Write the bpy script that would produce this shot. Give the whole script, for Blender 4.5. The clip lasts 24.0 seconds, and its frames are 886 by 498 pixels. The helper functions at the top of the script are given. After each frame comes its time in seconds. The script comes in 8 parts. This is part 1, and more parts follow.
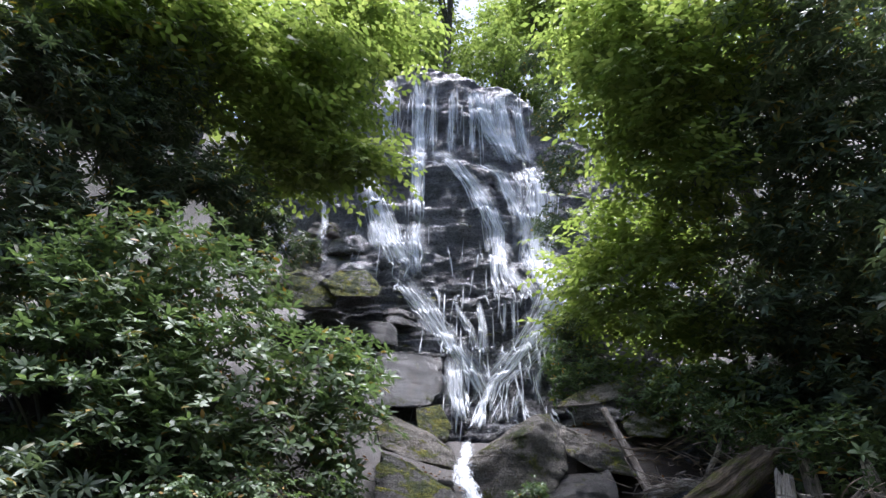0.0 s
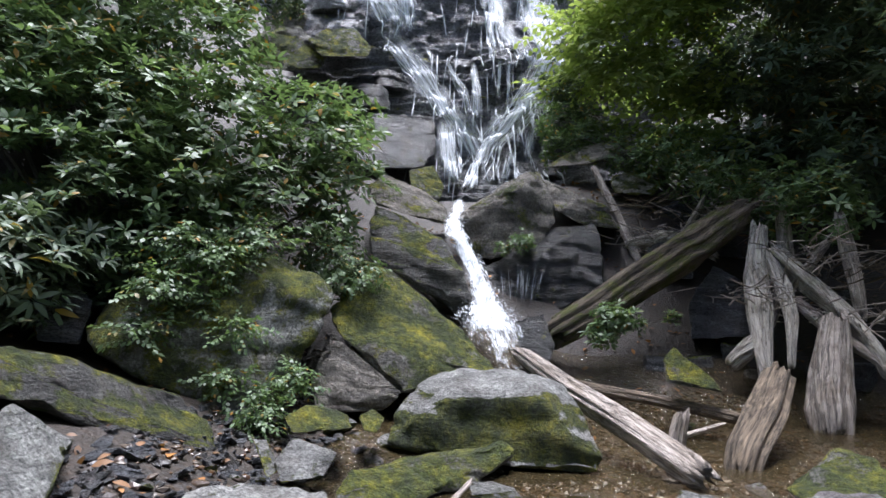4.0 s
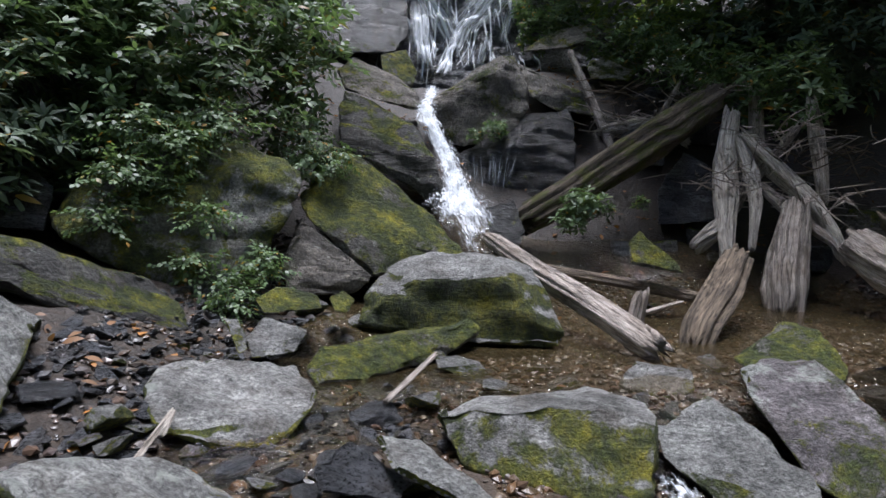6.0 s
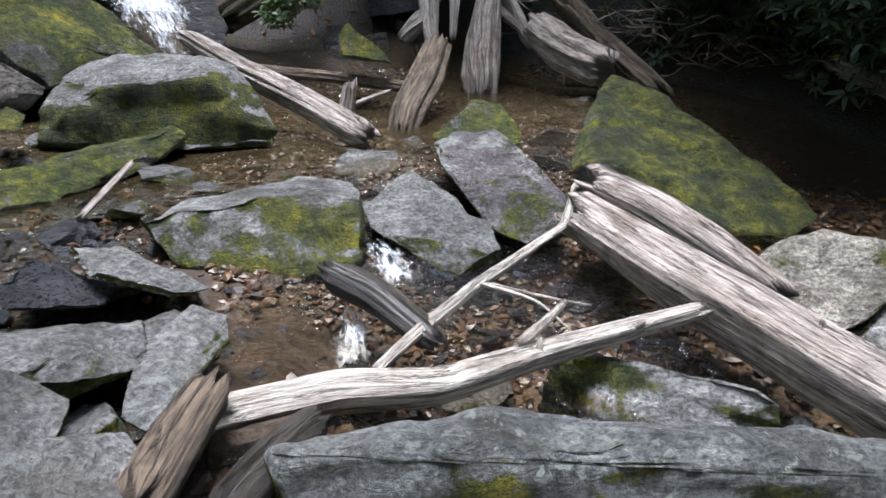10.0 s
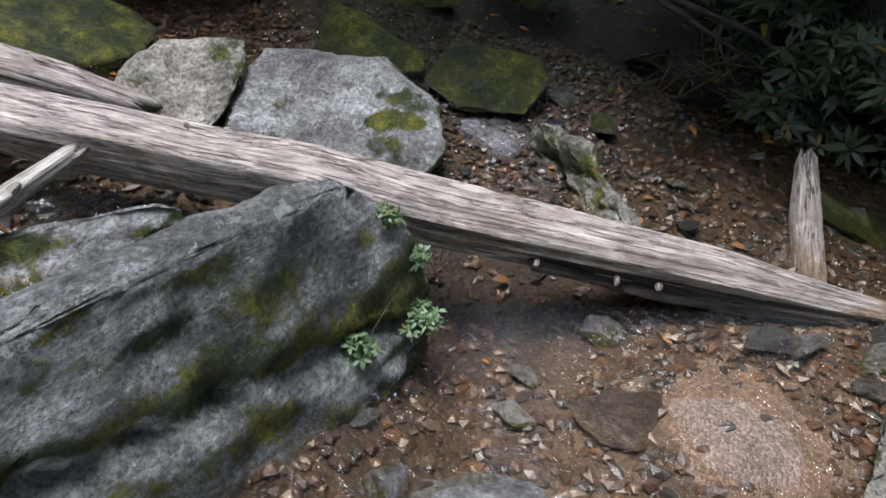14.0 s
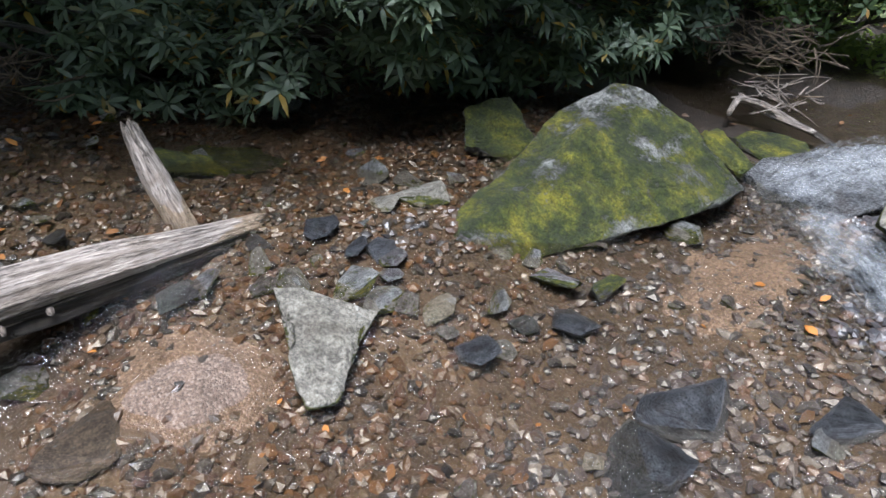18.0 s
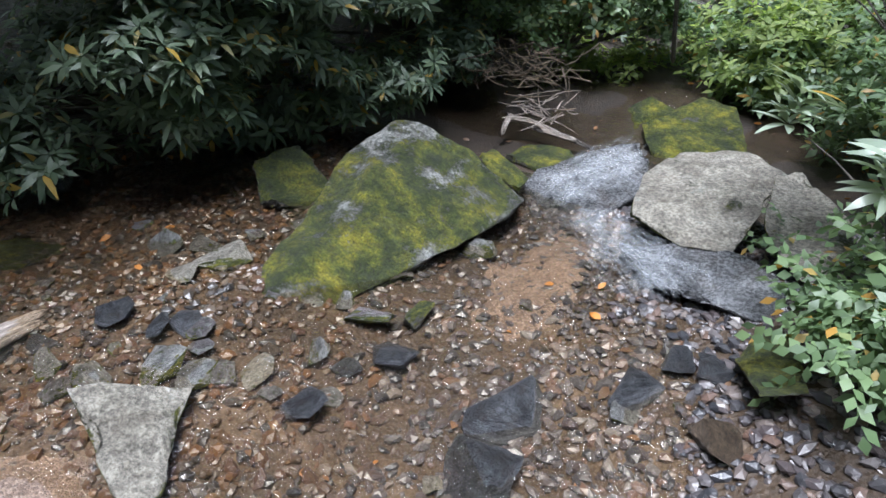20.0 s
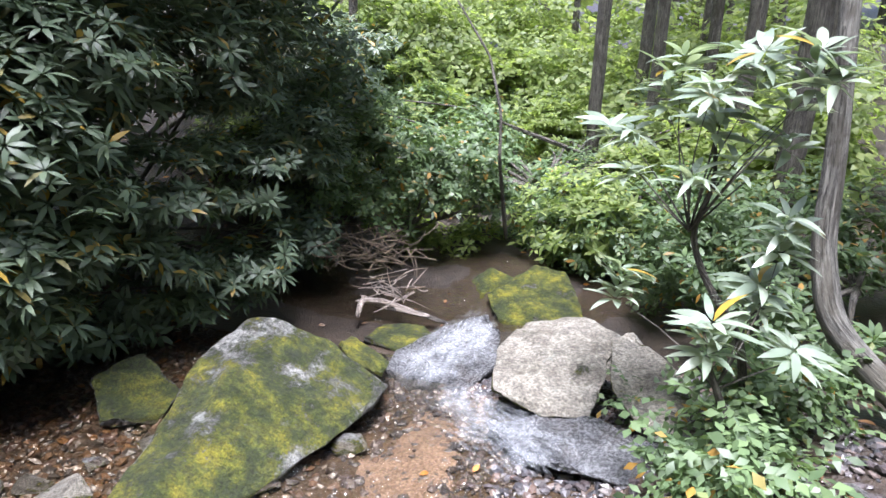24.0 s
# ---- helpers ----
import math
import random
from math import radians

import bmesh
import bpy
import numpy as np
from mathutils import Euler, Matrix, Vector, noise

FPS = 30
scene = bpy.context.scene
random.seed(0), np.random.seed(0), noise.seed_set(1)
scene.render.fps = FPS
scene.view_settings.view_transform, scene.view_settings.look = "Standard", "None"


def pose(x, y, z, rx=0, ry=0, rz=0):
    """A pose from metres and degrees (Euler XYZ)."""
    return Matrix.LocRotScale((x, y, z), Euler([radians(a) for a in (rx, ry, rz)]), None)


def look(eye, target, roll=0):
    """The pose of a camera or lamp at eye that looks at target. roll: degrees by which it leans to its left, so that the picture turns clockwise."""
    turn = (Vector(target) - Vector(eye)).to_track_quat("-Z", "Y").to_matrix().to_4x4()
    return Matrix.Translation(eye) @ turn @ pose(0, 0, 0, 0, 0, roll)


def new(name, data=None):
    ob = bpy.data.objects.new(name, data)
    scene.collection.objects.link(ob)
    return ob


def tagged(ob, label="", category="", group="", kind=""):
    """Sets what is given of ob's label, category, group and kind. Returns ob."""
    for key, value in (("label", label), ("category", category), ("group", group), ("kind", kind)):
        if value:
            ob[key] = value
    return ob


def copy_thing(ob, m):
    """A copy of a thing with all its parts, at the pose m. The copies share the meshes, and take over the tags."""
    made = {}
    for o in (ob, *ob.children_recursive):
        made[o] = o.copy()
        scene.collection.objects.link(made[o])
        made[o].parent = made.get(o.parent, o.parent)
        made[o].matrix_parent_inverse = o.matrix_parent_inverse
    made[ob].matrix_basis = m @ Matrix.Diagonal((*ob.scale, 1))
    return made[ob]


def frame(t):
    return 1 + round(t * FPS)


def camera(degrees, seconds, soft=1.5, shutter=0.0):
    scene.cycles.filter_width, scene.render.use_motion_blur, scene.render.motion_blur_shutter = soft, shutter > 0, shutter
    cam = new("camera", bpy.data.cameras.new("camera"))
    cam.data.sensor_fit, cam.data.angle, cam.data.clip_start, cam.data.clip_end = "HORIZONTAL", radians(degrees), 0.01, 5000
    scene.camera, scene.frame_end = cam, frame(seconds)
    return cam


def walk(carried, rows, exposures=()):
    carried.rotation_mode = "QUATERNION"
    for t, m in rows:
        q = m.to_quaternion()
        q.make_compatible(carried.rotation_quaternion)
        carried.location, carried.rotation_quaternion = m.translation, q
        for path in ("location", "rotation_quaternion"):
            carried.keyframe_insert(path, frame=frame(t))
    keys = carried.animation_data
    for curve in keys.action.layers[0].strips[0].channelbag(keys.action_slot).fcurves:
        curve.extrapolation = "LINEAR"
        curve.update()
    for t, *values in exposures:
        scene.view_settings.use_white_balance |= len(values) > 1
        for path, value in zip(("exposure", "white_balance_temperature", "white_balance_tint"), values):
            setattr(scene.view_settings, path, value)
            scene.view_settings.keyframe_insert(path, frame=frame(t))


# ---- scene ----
cam = camera(69.17, 24.0)
PATH = [
    (0.0, 0.000, 0.001, 2.101, 117.48, -1.82, -0.01),
    (0.5, -0.006, 0.019, 2.092, 116.63, -1.86, -0.07),
    (1.0, -0.011, 0.027, 2.075, 115.08, -1.80, -0.10),
    (1.5, -0.001, 0.042, 2.061, 112.66, -1.71, -0.05),
    (2.0, 0.005, 0.049, 2.051, 109.61, -1.57, 0.05),
    (2.5, 0.011, 0.057, 2.036, 106.46, -1.55, 0.07),
    (4.5, 0.044, 0.095, 1.974, 94.47, -1.45, -0.76),
    (5.0, 0.061, 0.091, 1.962, 91.98, -1.37, -1.18),
    (5.5, 0.080, 0.091, 1.947, 89.86, -1.31, -1.73),
    (6.0, 0.097, 0.090, 1.929, 87.79, -1.15, -2.35),
    (6.5, 0.110, 0.092, 1.913, 85.56, -1.11, -3.09),
    (7.0, 0.124, 0.090, 1.891, 83.49, -1.01, -4.29),
    (7.5, 0.155, 0.078, 1.868, 81.58, -0.87, -5.85),
    (8.0, 0.167, 0.067, 1.859, 79.72, -0.55, -8.53),
    (8.5, 0.178, 0.063, 1.849, 77.55, -0.26, -11.96),
    (9.0, 0.191, 0.042, 1.851, 75.07, 0.26, -15.79),
    (9.5, 0.207, 0.026, 1.845, 72.96, 0.63, -20.40),
    (10.0, 0.221, -0.012, 1.842, 71.06, 1.18, -25.83),
    (10.5, 0.222, -0.022, 1.841, 68.85, 1.33, -31.53),
    (12.5, 0.219, 0.020, 1.864, 59.35, -0.12, -58.85),
    (13.0, 0.220, -0.039, 1.850, 57.98, 0.03, -65.41),
    (13.5, 0.214, -0.091, 1.843, 56.50, 0.19, -71.77),
    (14.0, 0.201, -0.158, 1.845, 55.57, 0.35, -78.93),
    (14.5, 0.191, -0.202, 1.846, 55.02, 0.31, -86.97),
    (15.0, 0.164, -0.243, 1.852, 54.44, 0.40, -94.20),
    (15.5, 0.142, -0.285, 1.861, 53.66, 0.59, -100.84),
    (16.0, 0.116, -0.323, 1.884, 52.89, 0.57, -107.69),
    (16.5, 0.076, -0.351, 1.903, 52.78, 0.38, -114.80),
    (17.0, 0.055, -0.375, 1.924, 52.44, 0.23, -121.41),
    (17.5, 0.024, -0.385, 1.947, 52.37, -0.09, -127.69),
    (18.0, -0.005, -0.407, 1.975, 52.55, -0.25, -133.98),
    (18.5, -0.033, -0.416, 2.001, 52.88, -0.41, -139.75),
    (19.0, -0.074, -0.421, 2.018, 53.46, -0.43, -144.63),
    (19.5, -0.105, -0.427, 2.027, 54.40, -0.46, -149.04),
    (21.5, -0.060, -0.428, 2.176, 61.12, -1.81, -160.70),
    (22.0, -0.053, -0.421, 2.188, 63.81, -1.76, -162.62),
    (22.5, -0.055, -0.422, 2.189, 66.03, -1.78, -163.97),
    (23.0, -0.061, -0.420, 2.193, 67.97, -1.71, -165.03),
    (23.5, -0.051, -0.419, 2.198, 69.45, -1.67, -166.11),
    (24.0, -0.048, -0.417, 2.198, 70.66, -1.61, -166.89),
]
walk(cam, [(t, pose(*p)) for t, *p in PATH], [(0.0, 1.15, 5800, 18), (2.5, 1.25, 5800, 17), (5.0, 0.9, 5750, 15), (5.8, 0.65, 5750, 15), (6.2, 0.65, 5750, 15), (7.0, 1.0, 5750, 15), (10.5, 1.0, 5700, 14), (14.0, 0.7, 5700, 14), (15.0, 0.58, 5700, 14), (16.0, 0.95, 5650, 13), (17.0, 0.95, 5600, 12), (19.5, 1.1, 5500, 12), (21.5, 1.05, 5650, 12), (24.0, 1.8, 5750, 19)])

# World and sun: an overcast summer day under trees.
world = bpy.data.worlds.new("sky")
scene.world = world
world.use_nodes = True
wn = world.node_tree
sky = wn.nodes.new("ShaderNodeTexSky")
sky.sky_type, sky.sun_disc, sky.sun_elevation, sky.sun_rotation = "NISHITA", False, radians(83), radians(10)
sky.dust_density = 4.0
wn.links.new(sky.outputs["Color"], wn.nodes["Background"].inputs["Color"])
wn.nodes["Background"].inputs["Strength"].default_value = 0.115
sun = new("sun", bpy.data.lights.new("sun", "SUN"))
sun.data.energy, sun.data.angle, sun.data.color = 4.4, radians(24), (1.0, 0.98, 0.95)
sun.matrix_world = look((0.6, 5.2, 30), (0, 2, 2))


# ---- materials ----
def material(name):
    m = bpy.data.materials.new(name)
    m.use_nodes = True
    n = m.node_tree.nodes
    return m, n, m.node_tree.links, n["Principled BSDF"]


def tex_noise(n, l, scale, detail=6.0, rough=0.6, coords=None, stretch=None, distort=0.0):
    t = n.new("ShaderNodeTexNoise")
    t.inputs["Scale"].default_value, t.inputs["Detail"].default_value = scale, detail
    t.inputs["Roughness"].default_value, t.inputs["Distortion"].default_value = rough, distort
    if coords is not None:
        if stretch:
            mp = n.new("ShaderNodeMapping")
            mp.inputs["Scale"].default_value = stretch
            l.new(coords, mp.inputs["Vector"])
            coords = mp.outputs["Vector"]
        l.new(coords, t.inputs["Vector"])
    return t.outputs["Fac"]


def ramp(n, l, fac, stops):
    r = n.new("ShaderNodeValToRGB")
    e = r.color_ramp.elements
    while len(e) < len(stops):
        e.new(0.5)
    for s, (p, c) in zip(e, stops):
        s.position, s.color = p, (*c, 1) if len(c) == 3 else (c[0], c[0], c[0], 1)
    l.new(fac, r.inputs["Fac"])
    return r.outputs["Color"]


def mixed(n, l, fac, a, b, mode="MIX"):
    m = n.new("ShaderNodeMix")
    m.data_type, m.blend_type = "RGBA", mode
    for sock, v in (("Factor", fac), ("A", a), ("B", b)):
        s = [i for i in m.inputs if i.name == sock and i.enabled][0]
        if isinstance(v, bpy.types.NodeSocket):
            l.new(v, s)
        else:
            s.default_value = v if sock == "Factor" else (*v, 1)
    return [o for o in m.outputs if o.enabled][0]


def maths(n, l, op, a, b=0.0):
    m = n.new("ShaderNodeMath")
    m.operation = op
    for i, v in enumerate((a, b)):
        if isinstance(v, bpy.types.NodeSocket):
            l.new(v, m.inputs[i])
        else:
            m.inputs[i].default_value = v
    return m.outputs[0]


def bumped(n, l, bsdf, height, strength=0.4, distance=0.02):
    b = n.new("ShaderNodeBump")
    b.inputs["Strength"].default_value, b.inputs["Distance"].default_value = strength, distance
    l.new(height, b.inputs["Height"])
    l.new(b.outputs["Normal"], bsdf.inputs["Normal"])
    return b.outputs["Normal"]


def stone_material(name, dark, light, moss=None, lichen=0.0, gloss=0.75, streak=(1, 1, 1), size=1.0, patch_size=1.0, rust=0.3):
    """Schist: grey grain in beds, crisp pale lichen patches, and moss as (lean to tops or flanks, threshold)."""
    m, n, l, b = material(name)
    tc = n.new("ShaderNodeTexCoord").outputs["Object"]
    info = n.new("ShaderNodeObjectInfo").outputs["Random"]
    mp = n.new("ShaderNodeMapping")
    mp.inputs["Scale"].default_value = (1 / size,) * 3
    l.new(tc, mp.inputs["Vector"])
    shift = n.new("ShaderNodeCombineXYZ")
    l.new(maths(n, l, "MULTIPLY", info, 37.0), shift.inputs[0])
    l.new(shift.outputs[0], mp.inputs["Location"])
    tc = mp.outputs["Vector"]
    big = tex_noise(n, l, 3.0, 8, 0.72, tc, streak)
    fine = tex_noise(n, l, 55, 6, 0.75, tc, streak)
    crust = tex_noise(n, l, 13, 8, 0.75, tc, streak)
    mid = tuple((x + y) / 2 for x, y in zip(dark, light))
    col = ramp(n, l, big, [(0.32, dark), (0.5, mid), (0.68, light)])
    col = mixed(n, l, 0.75, col, ramp(n, l, fine, [(0.38, (0.14,)), (0.62, (0.86,))]), "OVERLAY")
    col = mixed(n, l, 0.6, col, ramp(n, l, crust, [(0.36, (0.2,)), (0.64, (0.8,))]), "OVERLAY")
    # Foliation: thin darker and paler bands along the beds.
    folia = tex_noise(n, l, 4.0, 7, 0.7, tc, (0.6, 0.6, 7.0), 0.4)
    col = mixed(n, l, 0.5, col, ramp(n, l, folia, [(0.36, (0.25,)), (0.64, (0.75,))]), "OVERLAY")
    speck = ramp(n, l, tex_noise(n, l, 140, 3, 0.6, tc), [(0.62, (0.0,)), (0.72, (1.0,))])
    col = mixed(n, l, maths(n, l, "MULTIPLY", speck, 0.22), col, tuple(min(1, 1.4 * x + 0.04) for x in light))
    stain = ramp(n, l, tex_noise(n, l, 4.5, 7, 0.72, tc, (1, 1, 0.4)), [(0.5, (0.0,)), (0.64, (1.0,))])
    col = mixed(n, l, maths(n, l, "MULTIPLY", stain, rust), col, (0.085, 0.055, 0.03))
    if lichen:
        spots = ramp(n, l, tex_noise(n, l, 8.5 / patch_size, 9, 0.68, tc, None, 0.35), [(0.64 - 0.12 * lichen, (0.0,)), (0.675 - 0.12 * lichen, (1.0,))])
        pale = ramp(n, l, crust, [(0.35, (0.24, 0.26, 0.225)), (0.65, (0.5, 0.52, 0.465))])
        col = mixed(n, l, maths(n, l, "MULTIPLY", spots, 0.7), col, pale)
    h = maths(n, l, "ADD", maths(n, l, "MULTIPLY", big, 0.8), maths(n, l, "MULTIPLY", fine, 0.4))
    h = maths(n, l, "ADD", h, maths(n, l, "MULTIPLY", crust, 0.9))
    h = maths(n, l, "ADD", h, maths(n, l, "MULTIPLY", folia, 0.5))
    rough_f = ramp(n, l, fine, [(0.3, (gloss - 0.12,)), (0.7, (min(1, gloss + 0.15),))])
    if moss:
        lean, least = moss
        up = n.new("ShaderNodeSeparateXYZ")
        l.new(n.new("ShaderNodeNewGeometry").outputs["Normal"], up.inputs[0])
        fur = tex_noise(n, l, 75, 5, 0.75, tc)
        tuft = tex_noise(n, l, 22, 4, 0.7, tc)
        want = maths(n, l, "ADD", tex_noise(n, l, 2.6, 10, 0.72, tc, None, 0.2), maths(n, l, "MULTIPLY", up.outputs["Z"], lean))
        want = maths(n, l, "ADD", want, maths(n, l, "MULTIPLY", fur, 0.12))
        mask = ramp(n, l, want, [(least - 0.025, (0.0,)), (least + 0.045, (1.0,))])
        green = ramp(n, l, tex_noise(n, l, 5, 7, 0.72, tc), [(0.33, (0.018, 0.029, 0.004)), (0.46, (0.05, 0.067, 0.006)), (0.55, (0.12, 0.13, 0.008)), (0.66, (0.27, 0.245, 0.012))])
        green = mixed(n, l, 0.75, green, ramp(n, l, fur, [(0.32, (0.12,)), (0.68, (0.85,))]), "OVERLAY")
        green = mixed(n, l, 0.6, green, ramp(n, l, tuft, [(0.35, (0.2,)), (0.65, (0.8,))]), "OVERLAY")
        col = mixed(n, l, maths(n, l, "MULTIPLY", mask, 0.95), col, green)
        cushion = maths(n, l, "ADD", maths(n, l, "MULTIPLY", tuft, 1.1), maths(n, l, "MULTIPLY", fur, 0.7))
        h = maths(n, l, "ADD", h, maths(n, l, "MULTIPLY", maths(n, l, "MULTIPLY", mask, cushion), 0.9))
        rough_f = mixed(n, l, mask, rough_f, (0.95, 0.95, 0.95))
    hs = n.new("ShaderNodeHueSaturation")
    l.new(col, hs.inputs["Color"])
    l.new(maths(n, l, "ADD", maths(n, l, "MULTIPLY", info, 0.35), 0.82), hs.inputs["Value"])
    l.new(hs.outputs["Color"], b.inputs["Base Color"])
    l.new(rough_f, b.inputs["Roughness"])
    bumped(n, l, b, h, 1.0, 0.085 * size ** 0.7)
    return m


STONE_GREY = stone_material("grey_schist", (0.075, 0.073, 0.068), (0.45, 0.445, 0.42), (-0.25, 0.42), 0.2, 0.6, (1, 1, 1.6))
STONE_MOSSY = stone_material("mossy_schist", (0.05, 0.047, 0.038), (0.25, 0.24, 0.205), (0.16, 0.575), 0.35, 0.75)
STONE_MOSSFRONT = stone_material("schist_with_mossy_flanks", (0.09, 0.087, 0.078), (0.46, 0.455, 0.43), (-0.75, 0.05), 0.2, 0.7)
STONE_LICHEN = stone_material("lichened_schist", (0.09, 0.09, 0.083), (0.4, 0.4, 0.375), (-0.45, 0.3), 0.5, 0.7, (1, 1, 1), 1.0, 0.6)
STONE_GREAT = stone_material("great_boulder_schist", (0.08, 0.086, 0.08), (0.31, 0.32, 0.3), (-0.35, 0.5), 0.55, 0.7, (1, 1, 1), 1.0, 0.42, 0.2)
STONE_PALE = stone_material("pale_schist", (0.22, 0.2, 0.155), (0.5, 0.46, 0.385), (-0.2, 0.48), 0.1, 0.75)
STONE_DARK = stone_material("dark_slate", (0.03, 0.031, 0.034), (0.15, 0.155, 0.168), None, 0.0, 0.3, (1, 1, 3))
STONE_WET = stone_material("wet_black_schist", (0.014, 0.014, 0.015), (0.09, 0.089, 0.09), (0.05, 0.7), 0.0, 0.35, (1, 1, 3))
STONE_FACE = stone_material("wet_dark_rock_face", (0.06, 0.06, 0.065), (0.3, 0.3, 0.315), (0.14, 0.72), 0.0, 0.33, (1, 1, 1.4), 3.0)
STONE_GREEN = stone_material("green_mossed_schist", (0.09, 0.088, 0.078), (0.34, 0.34, 0.31), (0.06, 0.54), 0.6, 0.8, (1, 1, 1), 1.0, 1.6)
STONE_PURPLE = stone_material("purple_schist", (0.09, 0.078, 0.08), (0.31, 0.28, 0.28), (-0.15, 0.5), 0.8, 0.65, (1, 1, 1), 1.0, 3.0)
STONE_CREST = stone_material("dark_schist_with_mossy_crest", (0.022, 0.021, 0.019), (0.13, 0.125, 0.11), (0.5, 0.86), 0.15, 0.7)
STONE_SLICK = stone_material("wet_running_schist", (0.09, 0.092, 0.097), (0.3, 0.302, 0.31), None, 0.0, 0.25, (1, 1, 2))
STONE_BROWN = stone_material("brown_schist", (0.07, 0.05, 0.033), (0.24, 0.175, 0.12), None, 0.1, 0.45)
STONE_UMBER = stone_material("umber_schist", (0.075, 0.064, 0.05), (0.27, 0.24, 0.2), (0.1, 0.645), 0.1, 0.65)


def wood_material(name, dark, light, gloss=0.75, rotten=0.6, moss=0.0):
    """Weathered wood: long grain, dark splits along it, and rotten patches."""
    m, n, l, b = material(name)
    uv = n.new("ShaderNodeTexCoord").outputs["UV"]
    grain_f = tex_noise(n, l, 1.0, 8, 0.75, uv, (100, 5.0, 1), 0.3)
    strand = tex_noise(n, l, 1.0, 5, 0.65, uv, (34, 1.7, 1), 0.25)
    patch = tex_noise(n, l, 1.0, 7, 0.7, uv, (11, 5.0, 1), 0.4)
    col = ramp(n, l, grain_f, [(0.3, tuple(0.45 * c for c in dark)), (0.44, tuple(0.6 * x + 0.4 * y for x, y in zip(dark, light))), (0.62, light)])
    col = mixed(n, l, 0.65, col, ramp(n, l, patch, [(0.33, (0.2,)), (0.67, (0.85,))]), "OVERLAY")
    rot = ramp(n, l, tex_noise(n, l, 1.0, 6, 0.7, uv, (6, 2.0, 1), 0.8), [(0.5, (0.0,)), (0.6, (1.0,))])
    col = mixed(n, l, maths(n, l, "MULTIPLY", rot, rotten), col, tuple(c * k for c, k in zip(dark, (0.75, 0.66, 0.45))))
    # Splits: the narrow bottoms of the strand noise.
    gap = maths(n, l, "ABSOLUTE", maths(n, l, "SUBTRACT", strand, 0.5))
    split = ramp(n, l, gap, [(0.0, (1.0,)), (0.022, (0.0,))])
    col = mixed(n, l, maths(n, l, "MULTIPLY", split, 0.7), col, tuple(0.14 * c for c in dark))
    if moss:
        green = ramp(n, l, grain_f, [(0.35, (0.02, 0.028, 0.005)), (0.65, (0.12, 0.12, 0.015))])
        cover = ramp(n, l, tex_noise(n, l, 1.0, 8, 0.7, uv, (5, 2.6, 1), 0.3), [(0.62 - 0.1 * moss, (0.0,)), (0.67 - 0.1 * moss, (1.0,))])
        col = mixed(n, l, maths(n, l, "MULTIPLY", cover, 0.9), col, green)
    l.new(col, b.inputs["Base Color"])
    b.inputs["Roughness"].default_value = gloss
    h = maths(n, l, "ADD", maths(n, l, "MULTIPLY", grain_f, 0.6), maths(n, l, "MULTIPLY", strand, 0.8))
    h = maths(n, l, "SUBTRACT", h, maths(n, l, "MULTIPLY", split, 0.6))
    bumped(n, l, b, h, 1.0, 0.03)
    return m


WOOD_GREY = wood_material("weathered_wood", (0.17, 0.13, 0.105), (0.54, 0.47, 0.41), 0.75, 0.5)
WOOD_PALE = wood_material("bleached_wood", (0.3, 0.25, 0.2), (0.68, 0.62, 0.54), 0.75, 0.25)
WOOD_BROWN = wood_material("rotting_wood", (0.06, 0.043, 0.028), (0.24, 0.18, 0.12))
WOOD_MOSSY = wood_material("mossy_rotting_wood", (0.045, 0.034, 0.023), (0.17, 0.132, 0.092), 0.85, 0.6, 1.3)
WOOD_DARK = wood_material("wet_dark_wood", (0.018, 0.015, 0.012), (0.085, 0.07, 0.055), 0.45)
BARK_PALE = wood_material("lichened_bark", (0.06, 0.055, 0.046), (0.24, 0.23, 0.2), 0.9)
BARK = wood_material("tree_bark", (0.05, 0.044, 0.036), (0.18, 0.165, 0.14), 0.9)


def leaf_material(name, stops, gloss=0.45, through_light=0.35):
    """Each leaf takes its own tone; some light comes through the blade."""
    m, n, l, b = material(name)
    own = n.new("ShaderNodeNewGeometry").outputs["Random Per Island"]
    col = ramp(n, l, own, stops)
    tc = n.new("ShaderNodeTexCoord").outputs["Object"]
    col = mixed(n, l, 0.45, col, ramp(n, l, tex_noise(n, l, 1.1, 3, 0.6, tc), [(0.3, (0.3,)), (0.7, (0.75,))]), "OVERLAY")
    l.new(col, b.inputs["Base Color"])
    b.inputs["Roughness"].default_value = gloss
    tr = n.new("ShaderNodeBsdfTranslucent")
    l.new(mixed(n, l, 1.0, col, (1.35, 1.4, 0.85), "MULTIPLY"), tr.inputs["Color"])
    mix = n.new("ShaderNodeMixShader")
    mix.inputs[0].default_value = through_light
    l.new(b.outputs[0], mix.inputs[1])
    l.new(tr.outputs[0], mix.inputs[2])
    l.new(mix.outputs[0], n["Material Output"].inputs["Surface"])
    return m


LEAF_RHODO = leaf_material("rhododendron_leaf", [(0.0, (0.055, 0.08, 0.045)), (0.5, (0.088, 0.125, 0.075)), (0.93, (0.135, 0.175, 0.11)), (0.985, (0.3, 0.2, 0.03))], 0.5, 0.25)
LEAF_LAUREL = leaf_material("laurel_leaf", [(0.0, (0.07, 0.11, 0.05)), (0.5, (0.11, 0.165, 0.075)), (0.95, (0.16, 0.23, 0.1)), (0.99, (0.35, 0.2, 0.04))], 0.46, 0.35)
LEAF_TREE = leaf_material("broadleaf_leaf", [(0.0, (0.09, 0.13, 0.045)), (0.5, (0.15, 0.2, 0.065)), (1.0, (0.22, 0.28, 0.09))], 0.5, 0.5)
